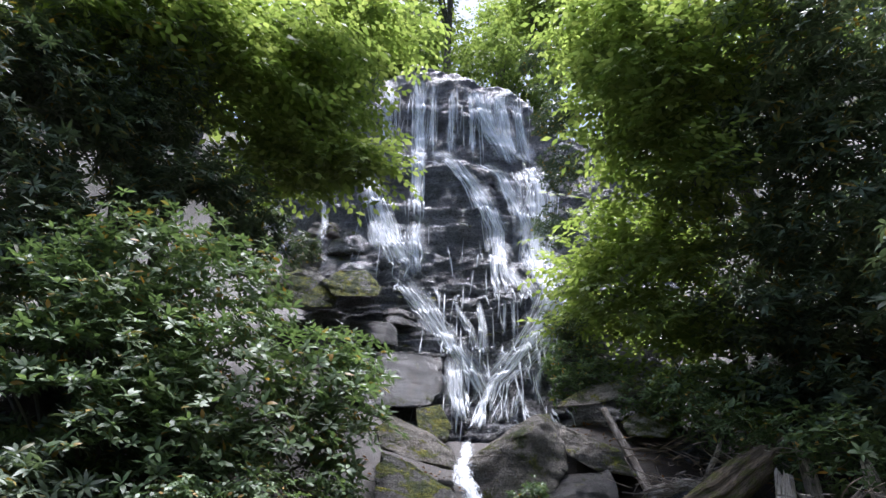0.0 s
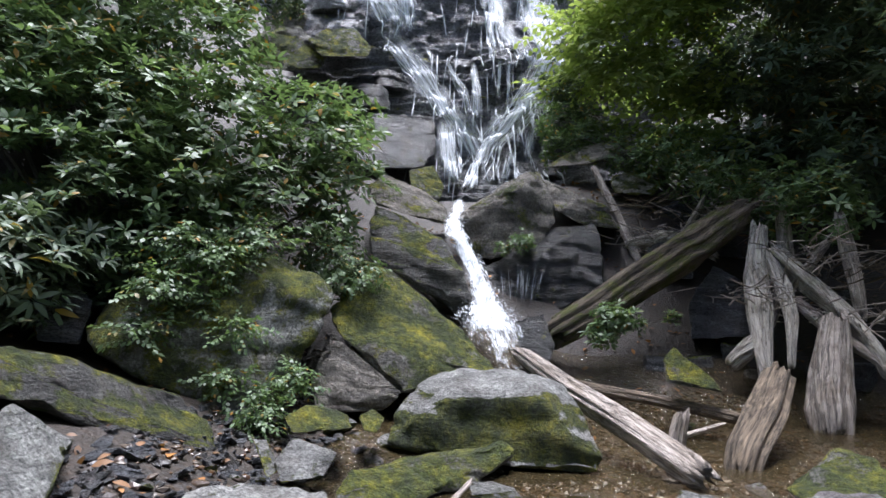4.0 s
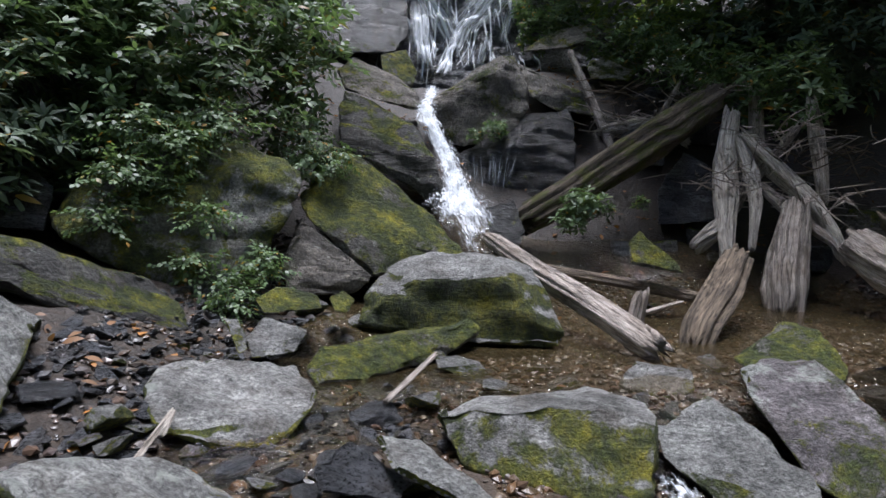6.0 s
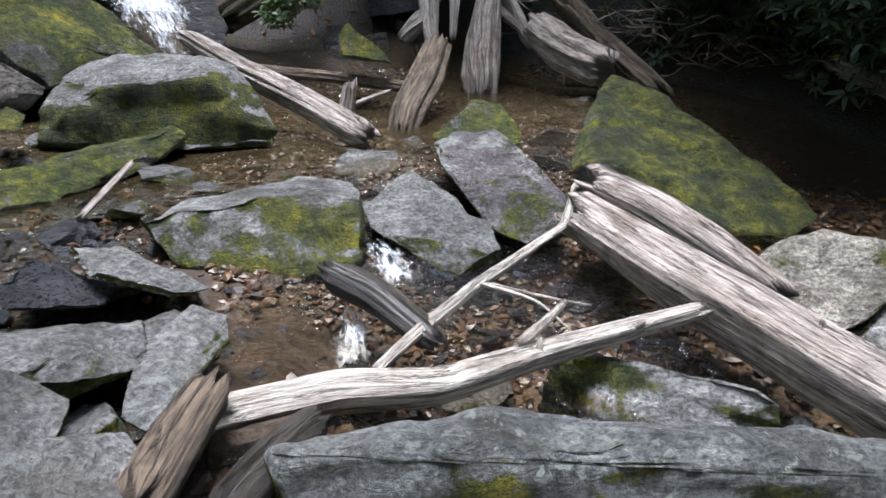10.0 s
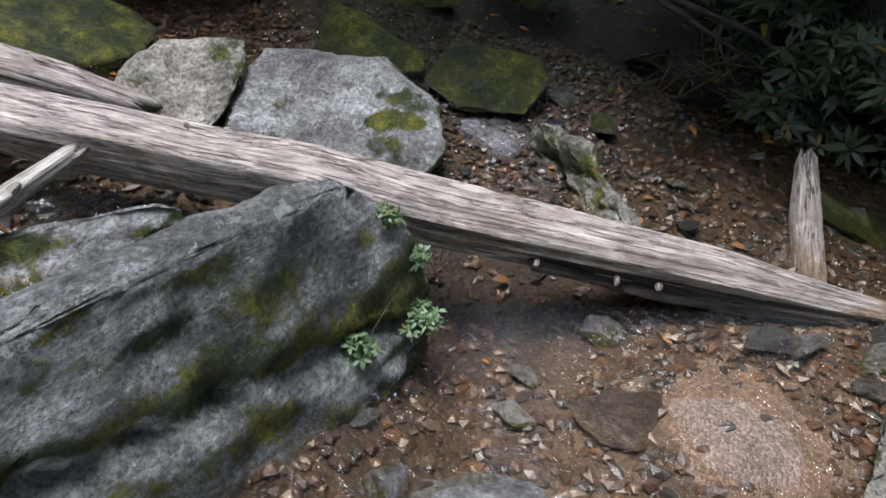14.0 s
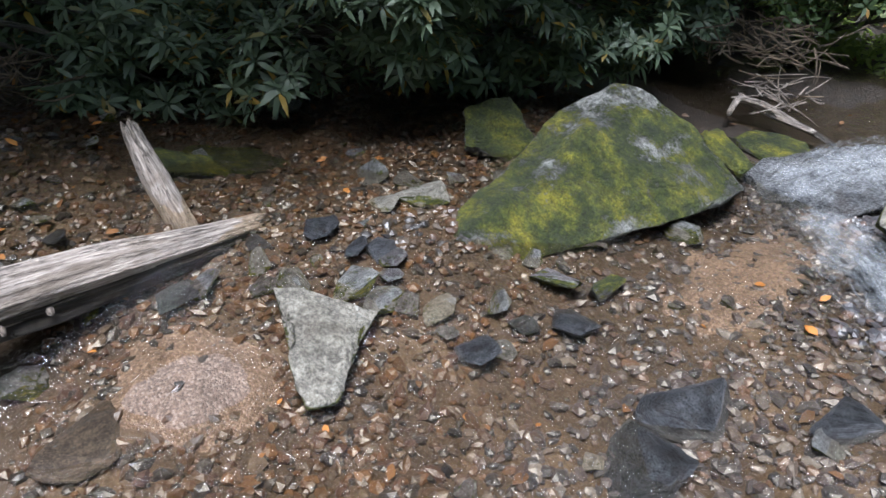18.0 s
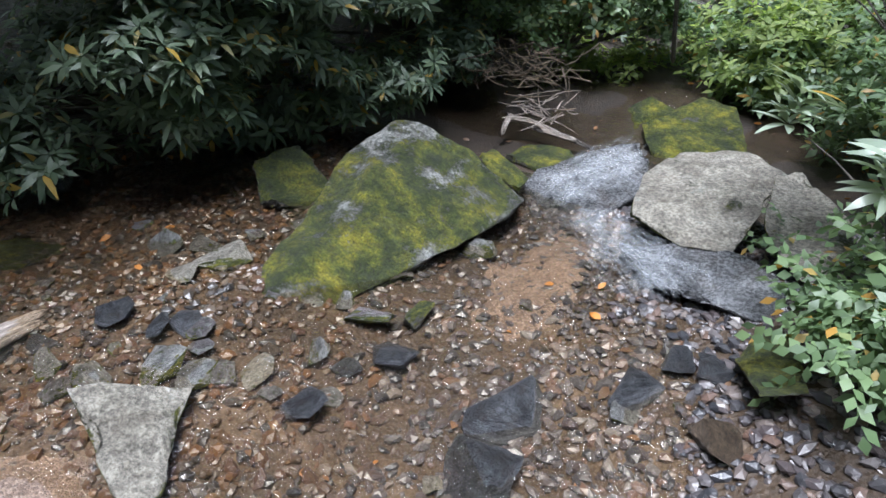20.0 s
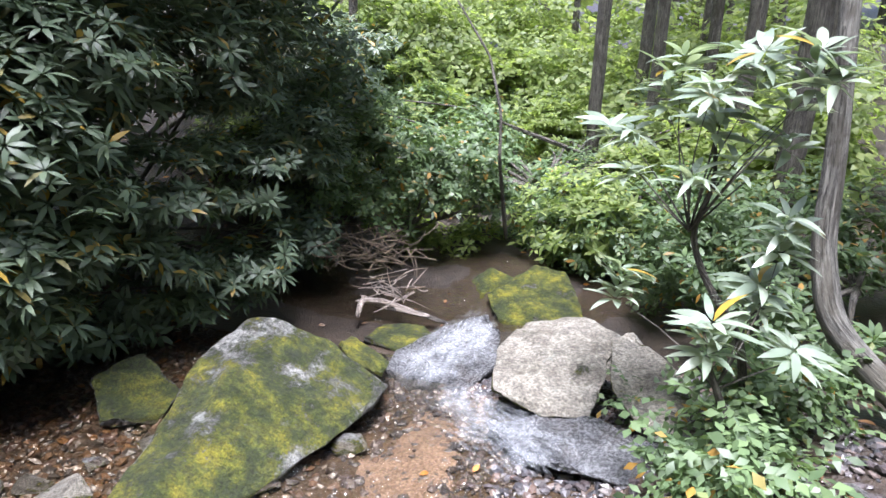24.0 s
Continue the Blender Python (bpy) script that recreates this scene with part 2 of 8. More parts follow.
LEAF_BRIGHT = leaf_material("sunny_leaf", [(0.0, (0.13, 0.18, 0.055)), (0.5, (0.2, 0.26, 0.08)), (1.0, (0.3, 0.35, 0.13))], 0.5, 0.55)
LEAF_SILVER = leaf_material("silvery_leaf", [(0.0, (0.17, 0.22, 0.16)), (0.6, (0.24, 0.29, 0.22)), (0.97, (0.31, 0.36, 0.28)), (0.99, (0.4, 0.25, 0.03))], 0.3, 0.3)
LEAF_DRY = leaf_material("dry_leaf", [(0.0, (0.09, 0.05, 0.025)), (0.6, (0.2, 0.1, 0.04)), (1.0, (0.4, 0.17, 0.03))], 0.6, 0.2)


def soil_material():
    m, n, l, b = material("stream_bed")
    tc = n.new("ShaderNodeTexCoord").outputs["Object"]
    big = tex_noise(n, l, 1.6, 6, 0.65, tc)
    fine = tex_noise(n, l, 45, 7, 0.7, tc)
    v = n.new("ShaderNodeTexVoronoi")
    v.inputs["Scale"].default_value = 42
    l.new(tc, v.inputs["Vector"])
    sand = ramp(n, l, big, [(0.35, (0.022, 0.014, 0.008)), (0.55, (0.056, 0.036, 0.02)), (0.7, (0.12, 0.085, 0.055))])
    sand = mixed(n, l, 0.6, sand, ramp(n, l, fine, [(0.3, (0.2,)), (0.7, (0.9,))]), "OVERLAY")
    sep = n.new("ShaderNodeSeparateXYZ")
    l.new(tc, sep.inputs[0])
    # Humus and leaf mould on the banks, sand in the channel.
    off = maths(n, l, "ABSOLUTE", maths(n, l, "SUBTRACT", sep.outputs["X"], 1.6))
    # Downstream, the mould tone also paints the far pool's shade into its bed.
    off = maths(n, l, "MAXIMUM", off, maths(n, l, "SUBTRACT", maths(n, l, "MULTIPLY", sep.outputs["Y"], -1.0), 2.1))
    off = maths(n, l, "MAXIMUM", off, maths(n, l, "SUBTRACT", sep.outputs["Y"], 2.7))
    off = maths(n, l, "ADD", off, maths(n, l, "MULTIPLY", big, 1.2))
    # The left shore above the shallows takes the same dark tone.
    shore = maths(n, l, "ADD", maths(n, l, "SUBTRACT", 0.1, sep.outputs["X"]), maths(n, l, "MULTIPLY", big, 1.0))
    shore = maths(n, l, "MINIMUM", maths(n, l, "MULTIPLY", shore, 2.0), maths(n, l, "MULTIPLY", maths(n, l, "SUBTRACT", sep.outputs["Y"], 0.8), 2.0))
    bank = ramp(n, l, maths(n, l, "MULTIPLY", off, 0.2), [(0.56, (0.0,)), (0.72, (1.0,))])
    # Dark reflection painted into the bed of the hole under the long log.
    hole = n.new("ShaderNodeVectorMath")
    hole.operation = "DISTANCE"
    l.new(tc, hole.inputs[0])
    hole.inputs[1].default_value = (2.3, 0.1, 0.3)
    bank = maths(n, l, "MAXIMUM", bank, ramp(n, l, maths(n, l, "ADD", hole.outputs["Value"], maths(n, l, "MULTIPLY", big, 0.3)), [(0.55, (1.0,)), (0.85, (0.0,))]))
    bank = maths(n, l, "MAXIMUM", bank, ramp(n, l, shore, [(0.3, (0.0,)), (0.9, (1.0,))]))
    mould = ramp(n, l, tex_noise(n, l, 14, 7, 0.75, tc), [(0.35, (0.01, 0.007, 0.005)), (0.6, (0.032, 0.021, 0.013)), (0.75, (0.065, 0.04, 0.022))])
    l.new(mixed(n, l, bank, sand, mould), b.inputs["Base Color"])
    b.inputs["Roughness"].default_value = 0.5
    bumped(n, l, b, maths(n, l, "ADD", fine, maths(n, l, "MULTIPLY", v.outputs["Distance"], 0.8)), 0.7, 0.02)
    return m


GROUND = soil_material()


def gravel_material():
    m, n, l, b = material("wet_gravel")
    own = n.new("ShaderNodeNewGeometry").outputs["Random Per Island"]
    tc = n.new("ShaderNodeTexCoord").outputs["Object"]
    col = ramp(n, l, own, [(0.0, (0.03, 0.032, 0.038)), (0.2, (0.07, 0.068, 0.07)), (0.38, (0.1, 0.074, 0.052)), (0.55, (0.13, 0.085, 0.05)), (0.7, (0.09, 0.06, 0.055)), (0.84, (0.19, 0.115, 0.055)), (0.93, (0.13, 0.12, 0.115)), (0.98, (0.2, 0.17, 0.14))])
    # Grey and purple shingle towards the running water, brown in the still shallows.
    grey = ramp(n, l, own, [(0.0, (0.035, 0.036, 0.042)), (0.3, (0.09, 0.085, 0.09)), (0.5, (0.075, 0.06, 0.062)), (0.7, (0.15, 0.14, 0.14)), (0.85, (0.14, 0.085, 0.06)), (0.97, (0.22, 0.205, 0.195))])
    sep = n.new("ShaderNodeSeparateXYZ")
    l.new(tc, sep.inputs[0])
    side = maths(n, l, "SUBTRACT", maths(n, l, "MULTIPLY", sep.outputs["X"], -1.0), maths(n, l, "MULTIPLY", sep.outputs["Y"], 0.45))
    side = maths(n, l, "ADD", side, maths(n, l, "MULTIPLY", tex_noise(n, l, 1.6, 4, 0.6, tc), 1.6))
    col = mixed(n, l, ramp(n, l, side, [(0.5, (0.0,)), (1.15, (1.0,))]), mixed(n, l, 1.0, col, (0.8, 0.72, 0.62), "MULTIPLY"), grey)
    col = mixed(n, l, 0.5, col, ramp(n, l, tex_noise(n, l, 60, 5, 0.7, tc), [(0.3, (0.2,)), (0.7, (0.7,))]), "OVERLAY")
    col = mixed(n, l, 1.0, col, (0.72, 0.7, 0.68), "MULTIPLY")
    l.new(col, b.inputs["Base Color"])
    b.inputs["Roughness"].default_value = 0.3
    bumped(n, l, b, tex_noise(n, l, 90, 5, 0.6, tc), 0.4, 0.006)
    return m


GRAVEL = gravel_material()


def sand_material():
    """Pinkish grit: small grains of several tones."""
    m, n, l, b = material("pink_sand")
    tc = n.new("ShaderNodeTexCoord").outputs["Object"]
    v = n.new("ShaderNodeTexVoronoi")
    v.inputs["Scale"].default_value = 130
    l.new(tc, v.inputs["Vector"])
    own = n.new("ShaderNodeSeparateXYZ")
    l.new(v.outputs["Color"], own.inputs[0])
    col = ramp(n, l, own.outputs[0], [(0.0, (0.08, 0.055, 0.04)), (0.35, (0.12, 0.08, 0.056)), (0.75, (0.17, 0.118, 0.086)), (1.0, (0.24, 0.185, 0.145))])
    col = mixed(n, l, 0.5, col, ramp(n, l, tex_noise(n, l, 7, 5, 0.6, tc), [(0.35, (0.3,)), (0.65, (0.7,))]), "OVERLAY")
    l.new(col, b.inputs["Base Color"])
    b.inputs["Roughness"].default_value = 0.6
    bumped(n, l, b, maths(n, l, "SUBTRACT", 1.0, v.outputs["Distance"]), 0.8, 0.008)
    return m


SAND = sand_material()


def water_material(name, tint, ripple, scale):
    """Clear shallow water: tinted see-through, with a rippled mirror on top."""
    m, n, l, b = material(name)
    n.remove(b)
    tc = n.new("ShaderNodeTexCoord").outputs["Object"]
    tr = n.new("ShaderNodeBsdfTransparent")
    tr.inputs["Color"].default_value = (*tint, 1)
    gl = n.new("ShaderNodeBsdfGlossy")
    gl.inputs["Roughness"].default_value = 0.04
    h = maths(n, l, "ADD", tex_noise(n, l, scale, 3, 0.55, tc, (1, 0.6, 1), 0.8), maths(n, l, "MULTIPLY", tex_noise(n, l, scale * 4, 3, 0.5, tc), 0.35))
    bp = n.new("ShaderNodeBump")
    bp.inputs["Strength"].default_value, bp.inputs["Distance"].default_value = ripple, 0.03
    l.new(h, bp.inputs["Height"])
    l.new(bp.outputs["Normal"], gl.inputs["Normal"])
    fr = n.new("ShaderNodeFresnel")
    fr.inputs["IOR"].default_value = 1.42
    l.new(bp.outputs["Normal"], fr.inputs["Normal"])
    mx = n.new("ShaderNodeMixShader")
    l.new(fr.outputs[0], mx.inputs[0])
    silt = n.new("ShaderNodeBsdfDiffuse")
    silt.inputs["Color"].default_value = (0.1, 0.075, 0.036, 1)
    murk = n.new("ShaderNodeMixShader")
    # The pool under the cascade is cloudy, the shallows are clear.
    along = n.new("ShaderNodeSeparateXYZ")
    l.new(tc, along.inputs[0])
    l.new(ramp(n, l, maths(n, l, "MULTIPLY", along.outputs["Y"], 0.1), [(0.29, (0.0,)), (0.4, (0.3,))]), murk.inputs[0])
    l.new(tr.outputs[0], murk.inputs[1])
    l.new(silt.outputs[0], murk.inputs[2])
    l.new(murk.outputs[0], mx.inputs[1])
    l.new(gl.outputs[0], mx.inputs[2])
    l.new(mx.outputs[0], n["Material Output"].inputs["Surface"])
    return m


WATER = water_material("stream_water", (0.93, 0.88, 0.79), 1.0, 13.0)


def foam_material(name, cover, fine=26.0, body=1.0, aspect=0.035):
    """Falling water: white threads with gaps between them, run along the flow."""
    m, n, l, b = material(name)
    uv = n.new("ShaderNodeTexCoord").outputs["UV"]
    threads = tex_noise(n, l, 1.0, 5, 0.65, uv, (fine, fine * aspect, 1), 0.7)
    clots = tex_noise(n, l, 1.0, 4, 0.6, uv, (fine * 0.16, fine * max(0.05, aspect * 0.3), 1), 0.3)
    sep = n.new("ShaderNodeSeparateXYZ")
    l.new(uv, sep.inputs[0])
    att = n.new("ShaderNodeAttribute")
    att.attribute_name = "edge"
    a = maths(n, l, "ADD", maths(n, l, "MULTIPLY", threads, 0.75), maths(n, l, "MULTIPLY", clots, 0.55))
    a = maths(n, l, "ADD", a, maths(n, l, "MULTIPLY", att.outputs["Fac"], 0.42))
    fac = ramp(n, l, a, [(0.76 - cover, (0.0,)), (1.08 - cover, (1.0,))])
    fac = maths(n, l, "MULTIPLY", fac, body)
    b.inputs["Base Color"].default_value = (0.86, 0.9, 0.94, 1)
    b.inputs["Roughness"].default_value = 0.45
    bumped(n, l, b, a, 0.6, 0.05)
    tr = n.new("ShaderNodeBsdfTransparent")
    mx = n.new("ShaderNodeMixShader")
    l.new(fac, mx.inputs[0])
    l.new(tr.outputs[0], mx.inputs[1])
    l.new(b.outputs[0], mx.inputs[2])
    l.new(mx.outputs[0], n["Material Output"].inputs["Surface"])
    return m


FOAM = foam_material("white_water", 0.02, 15.0, 0.9)
VEIL = foam_material("thin_white_veil", 0.04, 30.0, 0.36)
THREAD = foam_material("white_threads", 0.1, 9.0, 0.75)
# Running water over rock: pale streaks painted in for the reflected sky.
SHEEN = foam_material("running_water_sheen", 0.0, 60.0, 0.17, 0.14)
RIFFLE = foam_material("broken_white_water", -0.06, 60.0, 0.62, 0.3)
FROTH = foam_material("cascade_froth", 0.08, 46.0, 0.95, 0.22)
SPRAY = foam_material("loose_spray", -0.1, 70.0, 0.8, 0.3)


# ---- building helpers ----
def mesh_object(name, bm, mat, smooth=True):
    me = bpy.data.meshes.new(name)
    bm.to_mesh(me)
    bm.free()
    me.materials.append(mat)
    if smooth:
        me.shade_smooth()
    return new(name, me)


def array_mesh(name, verts, faces, mat, smooth=True):
    """A mesh from numpy arrays: verts (n, 3), faces a list of (count, corner index array)."""
    me = bpy.data.meshes.new(name)
    me.vertices.add(len(verts))
    me.vertices.foreach_set("co", np.asarray(verts, np.float32).ravel())
    loops = np.concatenate([f.ravel() for f in faces])
    total = np.concatenate([np.full(len(f), f.shape[1]) for f in faces])
    me.loops.add(len(loops))
    me.loops.foreach_set("vertex_index", loops.astype(np.int32))
    me.polygons.add(len(total))
    me.polygons.foreach_set("loop_start", np.r_[0, np.cumsum(total)[:-1]].astype(np.int32))
    me.polygons.foreach_set("loop_total", total.astype(np.int32))
    me.update(calc_edges=True)
    me.validate()
    me.materials.append(mat)
    if smooth:
        me.shade_smooth()
    return me


def grid_faces(rows, cols):
    i = np.arange((rows - 1) * cols).reshape(rows - 1, cols)[:, :-1].ravel()
    return np.stack([i, i + 1, i + cols + 1, i + cols], 1)


def set_uv(me, uv):
    layer = me.uv_layers.new(name="UVMap")
    idx = np.empty(len(me.loops), np.int32)
    me.loops.foreach_get("vertex_index", idx)
    layer.data.foreach_set("uv", np.asarray(uv, np.float32)[idx].ravel())


# ---- ground ----

def lattice(ix, iy, seed):
    h = np.sin(ix * 127.1 + iy * 311.7 + seed * 74.7) * 43758.5453
    return h - np.floor(h)


def grain(x, y, seed=0):
    """Smooth value noise in the plane, -1 to 1."""
    x, y = np.asarray(x, float), np.asarray(y, float)
    ix, iy = np.floor(x), np.floor(y)
    fx, fy = x - ix, y - iy
    fx, fy = fx * fx * (3 - 2 * fx), fy * fy * (3 - 2 * fy)
    a, b = lattice(ix, iy, seed), lattice(ix + 1, iy, seed)
    c, d = lattice(ix, iy + 1, seed), lattice(ix + 1, iy + 1, seed)
    return 2 * ((a + (b - a) * fx) * (1 - fy) + (c + (d - c) * fx) * fy) - 1


def rough2(x, y, seed=0, octaves=4):
    return sum(grain(x * 2 ** k, y * 2 ** k, seed + k) / 2 ** k for k in range(octaves))


# The stream falls from the pool under the cascade to the shallows behind the camera.
ALONG_Y = [-60, -14, -9, -7.2, -6, -4, -2, -1, 0, 0.6, 1.3, 2.0, 2.6, 3.2, 5.4, 6.2, 7.2, 9.0, 10.6, 12.0, 30, 60]
ALONG_Z = [0.6, 0.25, -0.15, -0.4, -0.46, -0.16, 0.02, 0.08, 0.13, 0.38, 0.72, 0.86, 1.02, 1.15, 1.2, 1.6, 2.3, 3.5, 4.2, 4.6, 5, 6]


# Levels of the bed at places along the stream: x, y, height.
BED_UPPER = [(0.62, 2.36, 0.9), (1.0, 3.98, 1.14), (-0.16, 3.39, 1.1), (-0.44, 2.58, 1.03), (-1.16, 2.53, 1.14), (-1.2, 2.06, 1.2), (-0.22, 4.81, 1.4), (0.26, 6.0, 1.9), (0.2, 7.3, 3.0),
             (0.6, 7.3, 2.75), (2.1, 7.5, 3.0), (1.15, 7.0, 2.1), (1.0, 5.8, 1.4), (2.1, 5.0, 1.22), (2.5, 6.4, 1.8), (-0.34, 1.97, 1.02), (-0.1, 1.62, 1.0), (0.2, 1.5, 0.95), (0.1, 1.0, 0.95), (2.1, 8.9, 4.2), (2.8, 8.4, 3.7), (1.6, 4.3, 1.17)]
BED_LOWER = [(1.37, 2.24, 0.8), (1.7, 2.2, 0.86), (3.2, 2.1, 0.66), (2.5, 1.35, 0.64), (2.65, 0.47, 0.38), (3.7, 0.65, 0.52), (3.4, 0.0, 0.46), (4.6, 0.6, 0.68), (1.93, 1.1, 0.52), (1.25, 1.5, 0.58),
             (1.45, 0.0, 0.1), (1.87, -0.38, 0.13), (1.4, -1.2, 0.02), (0.65, -1.85, -0.1), (1.37, -2.6, 0.0), (1.9, -2.15, 0.16), (2.6, -0.5, 0.3), (2.4, -1.2, 0.24), (1.2, -4.2, -0.14), (0.05, -3.4, 0.1),
             (-0.65, -3.2, 0.24), (0.55, -5.8, -0.42), (1.2, -6.0, -0.45), (2.1, -3.1, 0.0), (3.4, -2.3, -0.05), (-0.3, -2.6, 0.18), (4.4, 3.0, 0.72)]


def bed_shift(x, y):
    """Blends the levels given above into the general fall of the stream."""
    x, y = np.asarray(x, float), np.asarray(y, float)
    total, weight = 0.0 * x, 0.25 + 0.0 * x
    for ax, ay, az in BED_UPPER + BED_LOWER:
        w = np.exp(-((x - ax) ** 2 + (y - ay) ** 2) / (2 * 0.5 ** 2))
        total = total + w * (az - float(general_level(ax, ay)))
        weight = weight + w
    return total / weight


def general_level(x, y):
    y = np.asarray(y, float) - 0.12 * np.clip(x - 1.2, 0, 3) * (np.asarray(y) > -1)
    return np.interp(y, ALONG_Y, ALONG_Z) + 0.05 * np.clip(np.asarray(x) - 2.0, 0, 3)


def water_level(x, y):
    return general_level(x, y) + bed_shift(x, y) + 0.035 - 0.035 / (1 + np.exp(np.clip((np.asarray(x) - 0.5) * 5, -50, 50)))


def ground_height(x, y):
    x, y = np.asarray(x, float), np.asarray(y, float)
    z = general_level(x, y) + bed_shift(x, y)
    z = z + 0.05 * np.exp(-((x - 1.75) / 0.35) ** 2 - ((y + 0.85) / 0.4) ** 2)
    z = z - 0.06 * (y > 0.6) + 0.05 * np.exp(-((x - 1.9) / 0.6) ** 2 - ((y + 2.1) / 0.5) ** 2)
    z = z - 0.13 * np.exp(-((x - 1.25) / 0.4) ** 2 - ((y - 1.85) / 0.5) ** 2) - 0.08 * np.exp(-((x - 1.9) / 0.5) ** 2 - ((y - 1.5) / 0.5) ** 2)
    z = z - 0.14 * np.exp(-((x - 2.3) / 0.4) ** 2 - ((y - 0.1) / 0.6) ** 2)
    left = np.clip(-x - np.interp(y, [-8, -3, -1, 1, 3, 6, 9], [1.2, 0.1, 0.2, 0.9, 0.7, 0.2, 0.0]), 0, 40)
    right = np.clip(x - np.interp(y, [-9, -6, -4, -2, 0, 3, 6, 9], [3.0, 3.4, 3.9, 4.3, 5.0, 5.2, 4.0, 3.4]), 0, 40)
    z = z + 0.34 * left + 0.5 * right - 0.12 * np.clip(left - 6, 0, 40) - 0.1 * np.clip(right - 9, 0, 40)
    z = z + np.interp(y, [11, 13, 22, 60], [0, 1.5, 12, 20]) * 1.0
    far = np.clip((np.hypot(x, y) - 40) / 60, 0, 1)
    z = z * (1 - far) + 6 * far
    near = np.exp(-((x - 1.2) / 5) ** 2)
    z = z + (0.022 * rough2(x * 1.7, y * 1.7, 3) + 0.03 * rough2(x * 0.6, y * 0.6, 9, 2)) * (0.35 + 0.65 * near) * np.interp(y, [-1, 1], [1.0, 1.25])
    z = z + (1 - near) * 0.18 * rough2(x * 0.5, y * 0.5, 21)
    return z


# The rock face of the falls: how far back it stands at each height.
FACE_Z = [3.0, 4.14, 5.2, 7.04, 8.83, 11.2, 12.6, 13.0, 16.8, 18.2]
FACE_Y = [10.0, 10.5, 11.3, 12.6, 13.8, 14.7, 15.2, 15.9, 16.3, 16.7]


def axis(lo, hi, step, far):
    fine = np.arange(lo, hi, step)
    grow, x = [], step
    reach = 0.0
    while reach < far:
        x *= 1.22
        reach += x
        grow.append(reach)
    grow = np.array(grow)
    return np.r_[lo - grow[::-1], fine, hi + grow]


gx, gy = axis(-4.0, 6.0, 0.08, 700.0), axis(-8.0, 8.0, 0.08, 700.0)
GX, GY = np.meshgrid(gx, gy)
GZ = ground_height(GX, GY)
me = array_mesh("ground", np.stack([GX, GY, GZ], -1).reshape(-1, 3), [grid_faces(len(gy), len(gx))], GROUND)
tagged(new("ground", me), "sandy stream bed with leaf mould on the banks and painted pool shade", "ground", kind="structure")

# The water lies in the channel, a hand deep at most.
wx, wy = np.arange(-0.9, 5.2, 0.06), np.arange(-8.0, 6.4, 0.06)
WX, WY = np.meshgrid(wx, wy)
WZ = water_level(WX, WY) + 0.006 * rough2(WX * 3, WY * 2, 40) - 0.012
WZ = WZ + 0.03 * np.clip((WX - np.where(WY < -0.7, -0.5, 0.1)) * 3, 0, 1) * np.clip((2.2 - WY) * 2, 0, 1) * np.clip((WY + 4.4) * 2, 0, 1)
WZ = np.where(WY < -4.6, np.minimum(WZ, -0.36), WZ)
wv = np.stack([WX, WY, WZ], -1).reshape(-1, 3)
wf = grid_faces(len(wy), len(wx))
wet = (WZ > ground_height(WX, WY) - 0.03).ravel()
wf = wf[wet[wf].any(1)]
tagged(new("water", array_mesh("water", wv, [wf], WATER)), "clear shallow stream water over brown gravel", "water", kind="structure")

# ---- the rock face of the falls ----
FZ, FX = np.meshgrid(np.linspace(3.0, 18.2, 300), np.linspace(-9.5, 9.0, 300), indexing="ij")


def face_depth(x, z):
    """How far back the falls' face stands: beds of schist that stick out at their upper edge."""
    x, z = np.asarray(x, float), np.asarray(z, float)
    y = np.interp(z, FACE_Z, FACE_Y)
    y = y + 0.035 * (x - 0.5) ** 2 * np.interp(z, [4, 9, 13], [0.2, 0.5, 1.0]) * (x < 0.5) + 0.05 * np.clip(x - 2.6, 0, 9) ** 2
    for step, amp, tilt, seed in ((1.55, 0.62, 0.10, 1), (0.62, 0.3, -0.06, 5), (0.23, 0.09, 0.05, 8)):
        h = (z + tilt * x + 0.35 * rough2(x * 0.35, z * 0.3, seed)) / step
        f = h - np.floor(h)
        row = np.floor(h)
        jut = 0.35 + 0.65 * lattice(row, np.floor(x * 0.55 + 7 * lattice(row, 3, seed)), seed)
        y = y - amp * jut * (f ** 1.5 - 0.45) * np.interp(z, [12.6, 13.2], [1.0, 0.32]) * (1.0 if step > 1 else np.interp(z, [8.0, 9.2], [1.0, 0.35]))
    top = np.interp(x, [-6, -2.6, -1.5, 0.4, 2.3, 3.2, 7], [15.5, 17.6, 17.9, 16.9, 16.0, 14.5, 12.5]) + 0.25 * rough2(x * 1.3, x * 0 + 2, 90)
    y = y + 2.5 * np.clip(z - top, 0, 9)
    y = y + 0.16 * rough2(x * 0.9, z * 0.7, 14) + 0.05 * rough2(x * 3.1, z * 2.6, 17)
    return y


FY = face_depth(FX, FZ)
me = array_mesh("rock_face", np.stack([FX, FY, FZ], -1).reshape(-1, 3), [grid_faces(300, 300)], STONE_FACE)
tagged(new("rock_face", me), "tall black wet rock face in stepped beds", "cliff", kind="structure")

